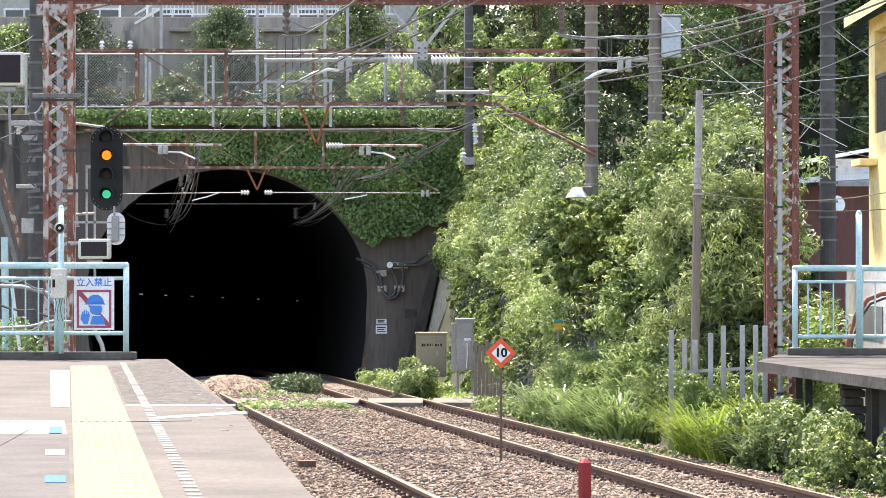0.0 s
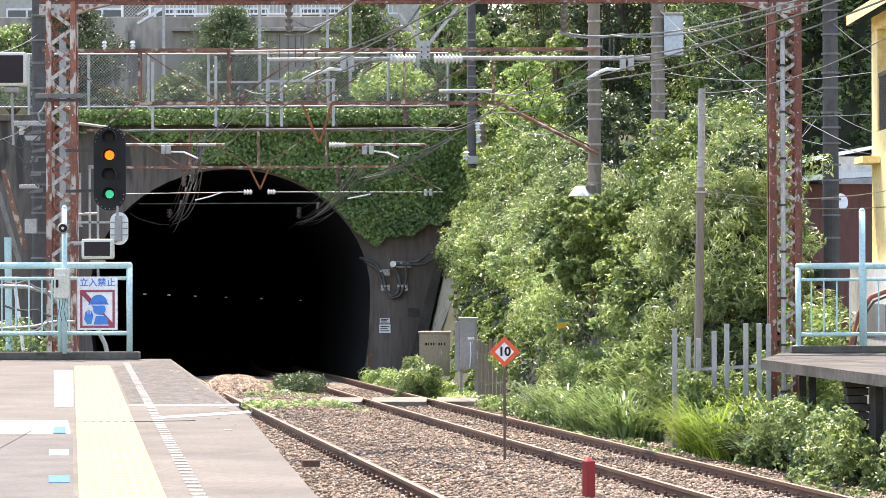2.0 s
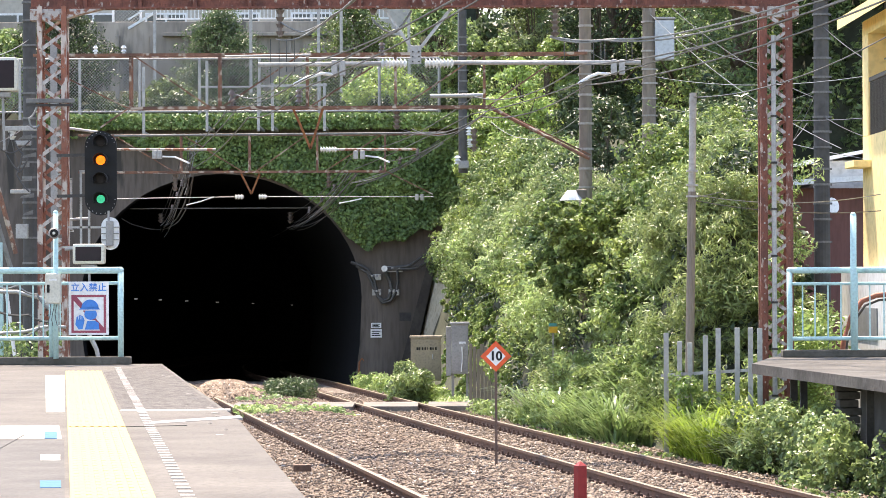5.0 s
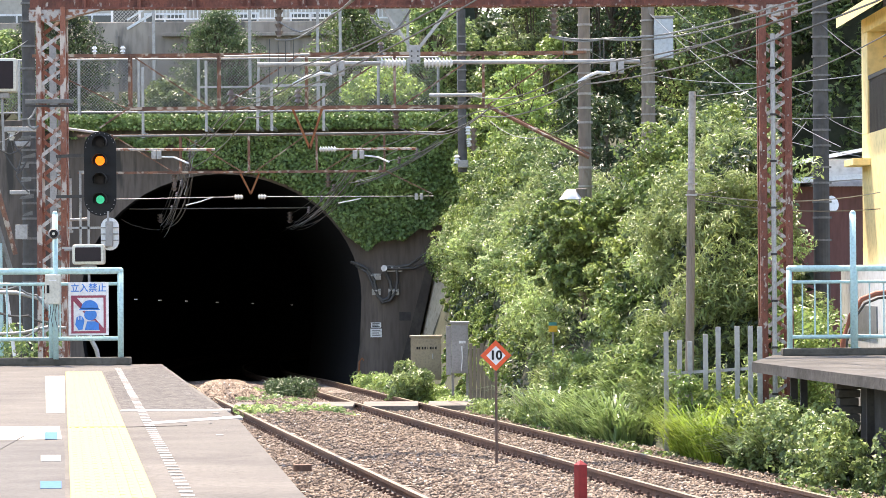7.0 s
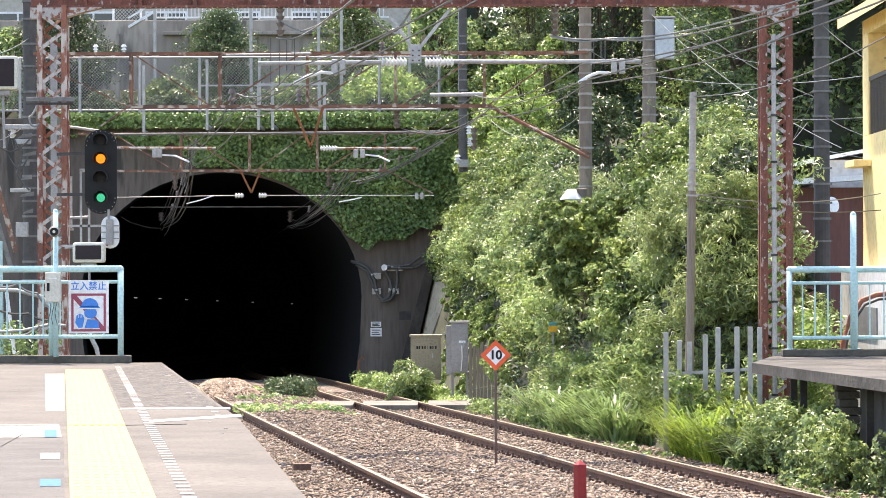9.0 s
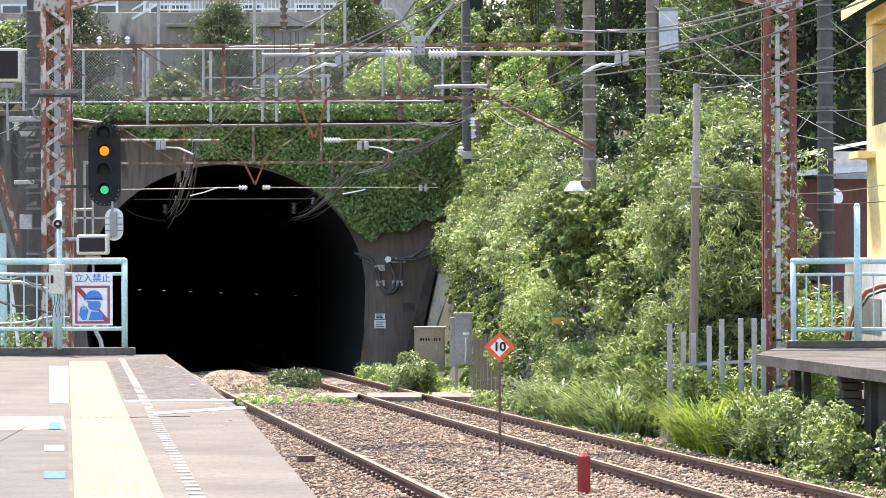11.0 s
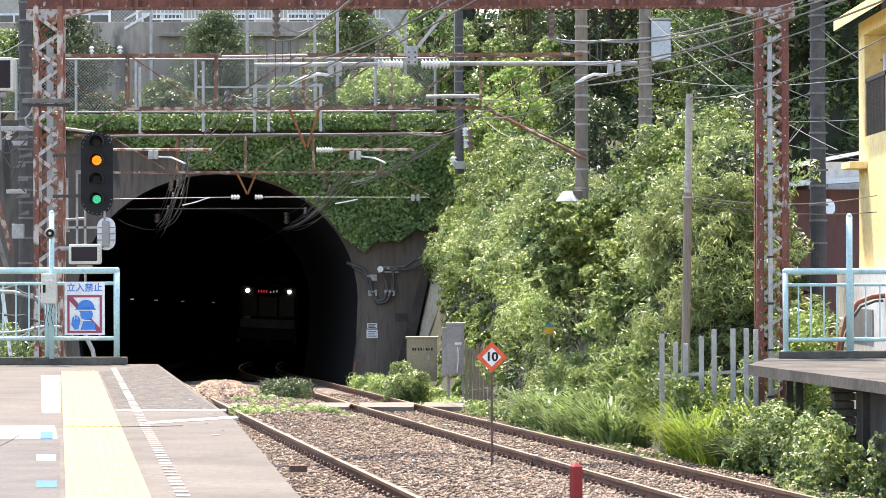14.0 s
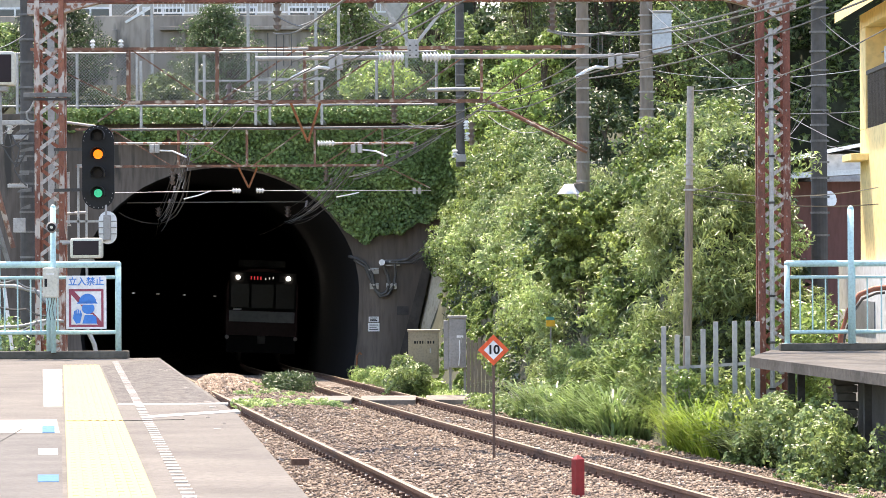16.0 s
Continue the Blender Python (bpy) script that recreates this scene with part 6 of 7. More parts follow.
def hill_green():
    rng = np.random.default_rng(11)
    low_up = lambda x, y, d: hill_h(x, y) > 0.3 and not (y > 97 and d < 0.9) and not (77 < y <= 97 and d < 0.5)
    up = lambda x, y, d: hill_h(x, y) > 0.3 and not (y > 95 and d < 1.12) and not (77 < y <= 95 and d < 0.95)
    # filler close to the earth, leaf colour darkened as shade between the bushes
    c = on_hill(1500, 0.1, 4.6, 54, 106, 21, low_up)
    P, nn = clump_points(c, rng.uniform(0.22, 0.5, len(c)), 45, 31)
    tagged(leaves("hill_filler", P, nn, 0.14, 0.06, leaf_mat("painted_shade_leaf", (0.06, 0.09, 0.04), (0.035, 0.06, 0.028), 0.2), 41), "low growth close to the slope, leaves coloured dark as shade", "shrubs", kind="stuff")
    # bushes of several kinds in patches
    c = on_hill(350, 0.15, 3.3, 55.5, 106, 22, up)
    R = rng.uniform(0.3, 1.2, len(c))
    kind = np.array([noise.noise(Vector((a2 * 0.42, b2 * 0.13, 1.7))) + 0.25 * rng.normal() * 0.6 + 0.012 * (b2 - 80) for a2, b2, _ in c])
    for sel, nm, m2, ln, wd, lab, cat in (
            (kind > 0.14, "hill_creepers", L_VINE, 0.10, 0.062, "yellow-green creepers heaped on the slope", "creepers"),
            ((kind <= 0.02) & (kind > -0.08), "glossy_shrubs", L_MID, 0.12, 0.06, "mid-green glossy shrubs in patches on the slope", "shrubs"),
            ((kind <= -0.08) & (kind > -0.26) | (kind <= 0.14) & (kind > 0.02), "hill_shrubs", L_SHRUB, 0.13, 0.036, "dense sunlit narrow-leaved shrubs covering the slope", "shrubs"),
            (kind <= -0.26, "hill_bamboo_grass", L_BAMBOO, 0.16, 0.028, "feathery bamboo grass on the slope", "bamboo")):
        P, nn = bush_points(c[sel], R[sel], 27, 60, 50 + len(nm))
        tagged(leaves(nm, P, nn, ln, wd, m2, 60 + len(nm), 0.6), lab, cat, kind="stuff")
    # creeper hugging the bare foot of the slope behind the cabinets
    c = on_hill(270, 0.05, 1.5, 79.0, 101, 29, lambda x, y, d: hill_h(x, y) > 0.2 and x > -0.25 and not (x < 0.95 and y < 83) and not (y > 95 and d < 0.6))
    P, nn = bush_points(c, rng.uniform(0.18, 0.36, len(c)), 9, 40, 39)
    tagged(leaves("foot_creeper", P, nn, 0.10, 0.055, L_VINE, 48), "creeper covering the slope behind the cabinets", "creepers", kind="stuff")
    c2 = on_hill(900, 0.2, 3.4, 55.5, 106, 25, up) + np.array([-0.2, -0.2, 0.35])
    P, nn = shoots(c2, 18, 0.9, 26)
    tagged(leaves("arching_shoots", P, nn, 0.15, 0.036, L_SHRUB, 45, 0.4), "long leafy shoots arching out of the bushes", "shrubs", kind="stuff")
    c = on_hill(45, 0.2, 3.2, 55, 100, 23, up)
    P, nn = bush_points(c, rng.uniform(0.3, 0.6, len(c)), 16, 36, 33)
    tagged(leaves("dark_shrubs", P, nn, 0.13, 0.075, L_DARK, 43), "dark glossy broadleaf shrubs on the slope", "shrubs", kind="stuff")
    # creeper heap round the banded pole
    c = np.array([(3.0 + rng.uniform(-0.9, 0.9), rng.uniform(66.5, 68.4), z) for z in np.linspace(2.3, 3.8, 12)])
    P, nn = bush_points(c, rng.uniform(0.35, 0.6, len(c)), 24, 70, 36)
    tagged(leaves("pole_creeper", P, nn, 0.10, 0.065, L_VINE, 46), "creeper heaped round the banded pole", "creepers", kind="stuff")
    # woods behind the houses
    c = np.concatenate([on_hill(90, 7.5, 22, 95, 116, 27, lambda x, y, d: hill_h(x, y) > 0.5 and x > 8.5), on_hill(150, 8.5, 18, 94.3, 102, 28, lambda x, y, d: x > 8.8)])
    P, nn = bush_points(c, rng.uniform(0.6, 1.4, len(c)), 12, 18, 37)
    tagged(leaves("wood_edge", P, nn, 0.24, 0.10, L_MID, 47), "dark leafy woodland edge behind the houses", "undergrowth", kind="stuff")
    # upper slope undergrowth
    c = on_hill(120, 4.5, 14, 66, 135, 24, up)
    P, nn = bush_points(c, rng.uniform(0.7, 1.6, len(c)), 18, 22, 34)
    tagged(leaves("upper_undergrowth", P, nn, 0.26, 0.11, L_DARK, 44), "shaded undergrowth on the upper slope", "undergrowth", kind="stuff")


hill_green()
BARK = mat("bark", (0.13, 0.10, 0.075), (0.08, 0.06, 0.045), 3.0, 0.95, 0.6, stretch=(1, 1, 0.2))


def tree(base, height, spread, leaf_m, length, width, clumps, per, seed, label, low=0.25, name="tree"):
    """Tapered trunk with limbs and an uneven crown of leaf clumps."""
    rng = np.random.default_rng(seed)
    th = empty(name, Matrix.Translation(base))
    tagged(th, label, "tree")
    bm = bmesh.new()
    pts = [Vector((0, 0, -0.4))]
    for k in range(1, 6):
        pts.append(Vector((rng.normal(0, 0.07) * k, rng.normal(0, 0.07) * k, height * 0.85 * k / 5)))
    r0 = 0.02 * height + 0.03
    for k, (a2, b2) in enumerate(zip(pts, pts[1:])):
        rod(bm, a2, b2, r0 * (1 - 0.17 * k), r0 * (1 - 0.17 * (k + 1)), n=8)
    cs, rs = [], []
    for k in range(clumps):
        f = rng.uniform(low, 1.0)
        a2 = rng.uniform(0, 2 * pi)
        prof = sin(pi * min(1, max(0.08, (f - low) / (1.02 - low))) ** 0.75) * 0.85 + 0.15
        rad = spread * prof * rng.uniform(0.35, 1.0)
        cs.append((cos(a2) * rad, sin(a2) * rad, height * f))
        rs.append(rng.uniform(0.16, 0.32) * spread ** 0.5 * 1.2)
        if k % 4 == 0:
            st = pts[min(4, max(1, int(f * 5 * 0.8)))]
            rod(bm, st, Vector(cs[-1]), r0 * 0.35, r0 * 0.1, n=5)
    part("trunk", bm, BARK, th)
    P, nn = clump_points(np.array(cs), np.array(rs), int(per * 0.63), seed + 1, 0.75)
    leaves("crown", P, nn, length * 0.85, width * 0.8, leaf_m, seed + 2, parent=th)
    return th


# trees on the terrace and the upper slope
for i, (base, h, sp2, m2, ln, wd, cl, per, lab, low) in enumerate((
        ((-7.6, 115.5, 7.2), 4.5, 1.65, L_DARK, 0.12, 0.055, 230, 100, "rounded dark evergreen tree before the grey wall", 0.3),
        ((-13.1, 113, 7.2), 4.5, 2.2, L_DARK, 0.14, 0.06, 260, 100, "dark spreading tree over the chain-link fence", 0.3),
        ((-14.753, 112, 7.2), 3.6, 1.2, L_SHRUB, 0.17, 0.09, 70, 80, "green tree behind the dark pole", 0.3),
        ((-9.112, 111.5, 7.2), 1.9, 1.3, L_MID, 0.17, 0.09, 80, 80, "leafy bush behind the chain-link fence", 0.05),
        ((-5.143, 113, 7.2), 2.0, 1.4, L_MID, 0.18, 0.09, 80, 80, "leafy bush behind the chain-link fence", 0.05),
        ((-2.83, 114, 7.2), 4.6, 1.8, L_MID, 0.16, 0.07, 190, 100, "dark tree at the end of the retaining wall", 0.2),
        ((-1.799, 111, 7.0), 2.4, 1.5, L_VINE, 0.18, 0.1, 100, 80, "bright bush spilling over the portal top", 0.05),
        ((-0.08, 116, 7.2), 5.2, 2.0, L_SHRUB, 0.22, 0.1, 150, 90, "green tree above the portal", 0.15),
        ((1.953, 118, 8.0), 5.0, 2.4, L_DARK, 0.32, 0.13, 150, 90, "large-leaved dark tree above the slope", 0.1),
        ((3.277, 108, 6.0), 7.0, 1.7, L_BAMBOO, 0.24, 0.06, 180, 100, "pale feathery bamboo grove on the slope", 0.1),
        ((5.308, 104, 6.0), 7.5, 1.9, L_DARK, 0.2, 0.08, 170, 100, "dark tree in the hollow of the slope", 0.1),
        ((6.562, 110, 7.0), 7.5, 2.6, L_DARK, 0.24, 0.11, 170, 100, "dark tree on the upper slope", 0.1),
        ((8.151, 106, 7.0), 8.0, 2.6, L_SHRUB, 0.22, 0.08, 170, 100, "green tree on the upper slope", 0.1),
        ((9.069, 100, 6.0), 8.0, 2.4, L_DARK, 0.22, 0.09, 170, 100, "dark tree on the upper slope", 0.1),
        ((11.225, 104, 5.0), 9.0, 2.6, L_DARK, 0.22, 0.09, 170, 100, "dark tree behind the mast", 0.1),
        ((13.332, 108, 4.0), 10.0, 2.8, L_DARK, 0.22, 0.09, 180, 100, "dark tree behind the houses", 0.1),
        ((13.897, 100, 4.0), 10.0, 2.8, L_DARK, 0.22, 0.09, 160, 100, "dark tree behind the houses", 0.1),
        ((6.753, 128, 9.5), 8.0, 3.5, L_DARK, 0.26, 0.12, 170, 90, "dark tree at the top of the slope", 0.1),
        ((3.721, 130, 9.0), 8.0, 3.5, L_DARK, 0.26, 0.12, 170, 90, "dark tree at the top of the slope", 0.1),
        ((10.775, 126, 9.5), 9.0, 3.5, L_DARK, 0.26, 0.12, 170, 90, "dark tree at the top of the slope", 0.1),
        ((1.411, 101, 6.2), 2.6, 1.0, L_VINE, 0.16, 0.1, 80, 80, "bright creeper heaped over a stump on the slope", 0.02),
        ((2.407, 99, 6.2), 3.0, 1.1, L_VINE, 0.16, 0.1, 80, 80, "bright creeper heaped over a stump on the slope", 0.02),
        ((3.569, 103, 6.2), 3.8, 1.2, L_VINE, 0.16, 0.1, 80, 80, "bright creeper heaped over a stump on the slope", 0.02),
        ((4.114, 97, 6.2), 2.2, 1.0, L_DARK, 0.16, 0.08, 80, 80, "dark shrub in the hollow of the slope", 0.02),
        ((2.1, 105, 6.2), 4.2, 1.1, L_VINE, 0.16, 0.1, 80, 80, "bright creeper heaped over a stump on the slope", 0.02),
        ((4.774, 92, 6.2), 2.4, 1.1, L_DARK, 0.16, 0.08, 80, 80, "dark shrub in the hollow of the slope", 0.02),
        ((1.525, 134, 11), 12.0, 3.6, L_DARK, 0.26, 0.12, 150, 80, "dark tree closing the top of the slope", 0.05),
        ((5.221, 134, 11), 9.0, 3.2, L_DARK, 0.26, 0.12, 150, 80, "dark tree closing the top of the slope", 0.05),
        ((9.149, 134, 11), 9.0, 3.2, L_DARK, 0.26, 0.12, 150, 80, "dark tree closing the top of the slope", 0.05),
        ((13.308, 134, 11), 9.0, 3.2, L_DARK, 0.26, 0.12, 150, 80, "dark tree closing the top of the slope", 0.05),
        ((-0.09, 130, 10.0), 7.0, 3.0, L_DARK, 0.26, 0.12, 150, 90, "dark tree beyond the terrace", 0.1))):
    base = (base[0], base[1], land_z(base[0], base[1]))
    tree(base, h, sp2, m2, ln, wd, cl, per, 100 + 7 * i, lab, low)


def ivy():
    """Ivy over the right shoulder of the portal and along its coping."""
    rng = np.random.default_rng(3)
    n = 125000
    x = rng.uniform(-13, 1.0, n)
    z = rng.uniform(2.6, 8.0, n)
    z0 = rail_z(107)
    wob = np.array([0.35 * noise.noise(Vector((a2 * 0.9, 0, b2 * 0.9))) + 0.2 * noise.noise(Vector((a2 * 2.5, 4, b2 * 2.5))) for a2, b2 in zip(x, z)])
    r = np.hypot((x - PORTAL_X) / (HALF + 0.1), np.maximum(0, z - z0 - SPRING) / (CROWN - SPRING + 0.1))
    outside = (r > 1.0) | ((z < z0 + SPRING) & (x > PORTAL_X + HALF + 0.1))
    low = np.interp(x, [-13, -8.6, -7.4, -5.2, -4.0, -2.6, -1.2, 0, 1], [7.0, 6.75, 5.9, 5.6, 4.6, 3.35, 3.6, 4.2, 4.0])
    ok = outside & (z + wob > low) & (z < 7.75)
    thin = np.array([noise.noise(Vector((a2 * 0.6, 9, b2 * 0.6))) for a2, b2 in zip(x, z)])
    ok &= (thin > -0.5) | (z > 7.2)
    # leaves left out under the coping to draw its shadow line
    ok &= (z > 7.28) | (z < 7.05) | (thin > 0.3)
    x, z, thin = x[ok], z[ok], thin[ok]
    y = 106.95 - 0.34 * rng.random(len(x)) ** 1.5 - 0.35 * np.maximum(0, thin) - 0.3 * np.maximum(0, wob[ok]) - 0.35 * (z > 7.3)
    P = np.stack([x, y, z], 1)
    nn = np.tile(np.array([[0, -1, 0.55]]), (len(x), 1))
    tagged(leaves("portal_ivy", P, nn, 0.11, 0.095, L_IVY, 51, 0.8, 0.6), "green ivy hanging over the portal wall", "ivy", kind="stuff")


ivy()


def terrace_shrubs():
    """A low uneven hedge on the terrace behind the chain-link fence."""
    rng = np.random.default_rng(17)
    for nm, m2, n, lab in (("terrace_hedge", L_DARK, 46, "dark shrubs behind the chain-link fence"), ("terrace_shrubs", L_SHRUB, 16, "sunlit shrubs behind the chain-link fence")):
        c = np.stack([rng.uniform(-14, 0.5, n), rng.uniform(109.6, 112.5, n), 7.2 + rng.uniform(0.0, 1.0, n)], 1)
        P, nn = bush_points(c, rng.uniform(0.4, 0.9, n), 16, 34, 90 + n)
        tagged(leaves(nm, P, nn, 0.13, 0.065, m2, 92 + n), lab, "shrubs", kind="stuff")


terrace_shrubs()


def blades(name, boxes, n, h, w, material, seed, label, lean=0.35):
    """Bent grass blades growing from stretches of the verge, two quads each."""
    rng = np.random.default_rng(seed)
    bs = np.array([boxes[i] for i in rng.integers(0, len(boxes), n)])
    y = rng.uniform(bs[:, 2], bs[:, 3])
    x = foot_x(y) + rng.uniform(bs[:, 0], bs[:, 1])
    g = np.array([land_z(a2, b2) for a2, b2 in zip(x, y)])
    a2 = rng.uniform(0, 2 * pi, n)
    H = h * rng.uniform(0.45, 1.25, n) * np.array([0.75 + 0.75 * noise.noise(Vector((p * 1.1, q * 0.8, seed))) for p, q in zip(x, y)])
    d = np.stack([np.cos(a2), np.sin(a2), 0 * a2], 1) * (H * lean * rng.uniform(0.4, 1.7, n))[:, None]
    s = np.stack([-np.sin(a2), np.cos(a2), 0 * a2], 1) * w * rng.uniform(0.6, 1.3, n)[:, None]
    p0 = np.stack([x, y, g - 0.03], 1)
    up = np.array([0, 0, 1.0])
    p1 = p0 + d * 0.3 + up * (H * 0.6)[:, None]
    p2 = p0 + d * 0.75 + up * (H * 0.92)[:, None]
    p3 = p0 + d * 1.25 + up * (H * 0.85)[:, None]
    P = np.stack([p0 - s * 0.5, p0 + s * 0.5, p1 - s * 0.5, p1 + s * 0.5, p2 - s * 0.4, p2 + s * 0.4, p3], 1)
    i = 7 * np.arange(n)[:, None]
    T = np.concatenate([i + np.array([[0, 1, 3]]), i + np.array([[0, 3, 2]]), i + np.array([[2, 3, 5]]), i + np.array([[2, 5, 4]]), i + np.array([[4, 5, 6]])])
    return tagged(fast_mesh(name, P.reshape(-1, 3), T, material), label, "grass", kind="stuff")


blades("tall_grass", [(-0.6, 0.7, 50.0, 53.5), (-0.4, 0.7, 51.0, 55.0), (0.0, 0.9, 50.2, 54)], 6500, 1.05, 0.028, L_GRASS, 61, "yellow-green tall grass on the verge", 0.75)
blades("platform_blades", [(0.25, 0.9, 42, 49.5), (0.4, 1.2, 44, 50)], 900, 0.75, 0.04, L_BLADE, 66, "arching long-bladed grass among the verge bushes", 0.9)
blades("fence_grass", [(-0.2, 0.75, 50.6, 53.4), (-0.3, 0.4, 51, 54)], 2200, 0.9, 0.028, L_GRASS, 65, "tall grass growing up before the slat fence", 0.5)
blades("verge_grass", [(-0.8, 0.3, 58, 69), (-0.7, 0.3, 58, 64)], 4200, 0.95, 0.042, L_BLADE, 62, "green arching grass along the slope's foot", 0.8)
blades("long_blades", [(-0.4, 0.4, 47.4, 50.4), (-0.3, 0.4, 48, 50.2), (-0.2, 0.5, 60, 63), (-0.3, 0.6, 45.5, 50)], 2000, 0.8, 0.05, L_BLADE, 63, "dark long-bladed plants in the verge", 0.9)
blades("tunnel_grass", [(-1.3, 0.05, 80, 103), (-0.9, 0.0, 80, 95)], 6500, 0.36, 0.028, L_WEED, 64, "low weeds beside the cabinets", 0.5)


def weeds(name, boxes, n, r, per, ln, wd, material, seed, label, z_up=0.1):
    rng = np.random.default_rng(seed)
    bs = np.array([boxes[i] for i in rng.integers(0, len(boxes), n)])
    y = rng.uniform(bs[:, 2], bs[:, 3])
    x = rng.uniform(bs[:, 0], bs[:, 1]) - 0.121 * (y - bs[:, 2])
    g = np.array([max(land_z(a2, b2), rail_z(b2) - 0.2 if a2 < foot_x(b2) - 0.6 else -9) for a2, b2 in zip(x, y)])
    c = np.stack([x, y, g + z_up * rng.uniform(0.1, 1.5, n)], 1)
    P, nn = clump_points(c, rng.uniform(0.5, 1.2, n) * r, per, seed + 1, 0.9)
    P[:, 2] = np.maximum(P[:, 2], np.repeat(g, per))
    return tagged(leaves(name, P, nn, ln, wd, material, seed + 2), label, "weeds", kind="stuff")


fx0 = foot_x(41) + 0.7
weeds("verge_bushes", [(fx0 + 0.25, fx0 + 1.6, 41, 49.5), (foot_x(38) + 1.2, foot_x(38) + 2.2, 38, 44)], 70, 0.17, 95, 0.075, 0.045, L_WEED, 71, "leafy green bushes below the opposite platform", 0.3)
weeds("dark_verge_bushes", [(fx0 + 0.35, fx0 + 1.7, 41, 49.5), (foot_x(38) + 1.3, foot_x(38) + 2.3, 38, 44)], 60, 0.17, 95, 0.085, 0.05, L_DARK, 87, "dark glossy bushes below the opposite platform", 0.4)
weeds("platform_edge_bushes", [(4.75, 5.35, 44.5, 48.6), (5.0, 5.9, 41, 45)], 85, 0.22, 100, 0.08, 0.05, L_SHRUB, 81, "leafy bushes rising against the platform edge", 0.72)
weeds("slat_creeper", [(3.85, 5.15, 52.75, 53.3)], 60, 0.17, 70, 0.075, 0.05, L_VINE, 85, "pale creeper grown over the slat fence", 0.95)
weeds("low_weeds", [(foot_x(38) - 0.9, foot_x(38) + 0.4, 36, 44), (foot_x(56) - 1.0, foot_x(56) + 0.3, 52, 66)], 160, 0.12, 50, 0.07, 0.05, L_WEED, 72, "low creeping weeds at the ballast's edge", 0.02)
weeds("tunnel_weeds", [(foot_x(84) - 1.1, foot_x(84) + 0.2, 84, 104)], 230, 0.25, 70, 0.11, 0.05, L_WEED, 73, "bright weeds round the cabinets", 0.22)
weeds("cabinet_bush", [(-0.95, -0.25, 84, 85.5)], 40, 0.30, 100, 0.17, 0.05, L_SHRUB, 74, "leafy bush before the beige cabinet", 0.62)
weeds("slope_foot_weeds", [(foot_x(66) - 1.0, foot_x(66) + 0.3, 66, 78), (foot_x(62) - 0.7, foot_x(62) + 0.2, 62, 70)], 260, 0.2, 60, 0.085, 0.05, L_SHRUB, 83, "leafy weeds along the foot of the slope", 0.2)
weeds("track_weeds", [(-4.15, -1.75, 71, 75.5), (-4.0, -2.0, 72, 76), (track_x(80) - 3.4, track_x(80) - 1.8, 80, 92)], 330, 0.14, 62, 0.085, 0.05, L_SHRUB, 75, "low yellow-green weeds between the tracks", 0.13)
weeds("track_bush", [(-4.33, -3.321, 86, 87.5)], 60, 0.28, 110, 0.12, 0.03, L_DARK, 76, "dark bushy weed between the tracks", 0.32)
weeds("mast_creeper", [(5.409, 5.735, 53.4, 55)], 40, 0.25, 80, 0.1, 0.07, L_SHRUB, 77, "creeper round the foot of the mast", 0.9)
weeds("fence_creeper", [(6.078, 6.79, 54, 57)], 70, 0.3, 80, 0.09, 0.06, L_VINE, 78, "pale creeper behind the opposite fence", 1.5)
weeds("platform_end_plants", [(-7.6, -5.45, 50.2, 52)], 55, 0.18, 80, 0.11, 0.05, L_WEED, 79, "bright plants growing behind the platform fence", 1.0)
weeds("cutting_plants", [(-9.6, -8.3, 66, 76), (-8.8, -7.2, 62, 70)], 80, 0.32, 80, 0.13, 0.055, L_MID, 80, "green plants in the cutting beside the tracks", 1.3)


# ---- clutter beside the near end of the cutting ----
for k, (p, q, r, m2, lab) in enumerate((
        ((-8.921, 66, 4.617), (-8.489, 66, 3.024), 0.05, RUST_DARK, "rusty pipe leaning in the cutting"), ((-9.081, 66.5, 4.173), (-8.645, 66.5, 2.683), 0.05, CONCRETE, "grey pipe leaning in the cutting"),
        ((-8.563, 64, 3.234), (-8.541, 64, 1.027), 0.07, BLUE, "pale blue post in the cutting"), ((-8.299, 63, 2.356), (-8.136, 63, 1.052), 0.035, WHITE, "thin white pole in the cutting"))):
    bm = bmesh.new()
    rod(bm, p, q, r)
    tagged(part("leaning_pipe", bm, m2), lab, "pipe")
for x_at, z0, wv, hv in ((-8.664, 5.638, 0.7, 0.1), (-8.664, 4.325, 0.4, 0.08), (-8.606, 5.333, 0.3, 0.1), (-8.629, 3.504, 0.24, 0.3)):
    ob = part("cable_tray", boxed((x_at - wv / 2, 68, z0 - hv / 2), (x_at + wv / 2, 68.2, z0 + hv / 2), 0.01), GALV)
    tagged(ob, "grey steel arm on the dark pole", "cable tray", "trays on the dark pole")
for z0, xa, xb in ((5.428, -8.776, -8.492), (5.298, -8.741, -8.492), (5.049, -8.705, -8.398), (4.836, -8.8, -8.54), (4.552, -8.729, -8.492), (4.198, -8.752, -8.445), (3.843, -8.681, -8.469), (3.559, -8.847, -8.563)):
    bm = plate([(xa, z0), (xb, z0 + 0.02), (xb, z0 + 0.11), (xa + 0.05, z0 + 0.05)], 0.05)
    ob = part("step_iron", bm, BAND)
    ob.location = (0, 68.6, 0)
    tagged(ob, "dull steel step iron clamped to the dark pole", "step iron", "step irons on the dark pole")
ladder = empty("cable_ladder", Matrix.Translation((0, 54.2, 0)))
tagged(ladder, "narrow pale steel cable ladder beside the mast", "cable ladder")
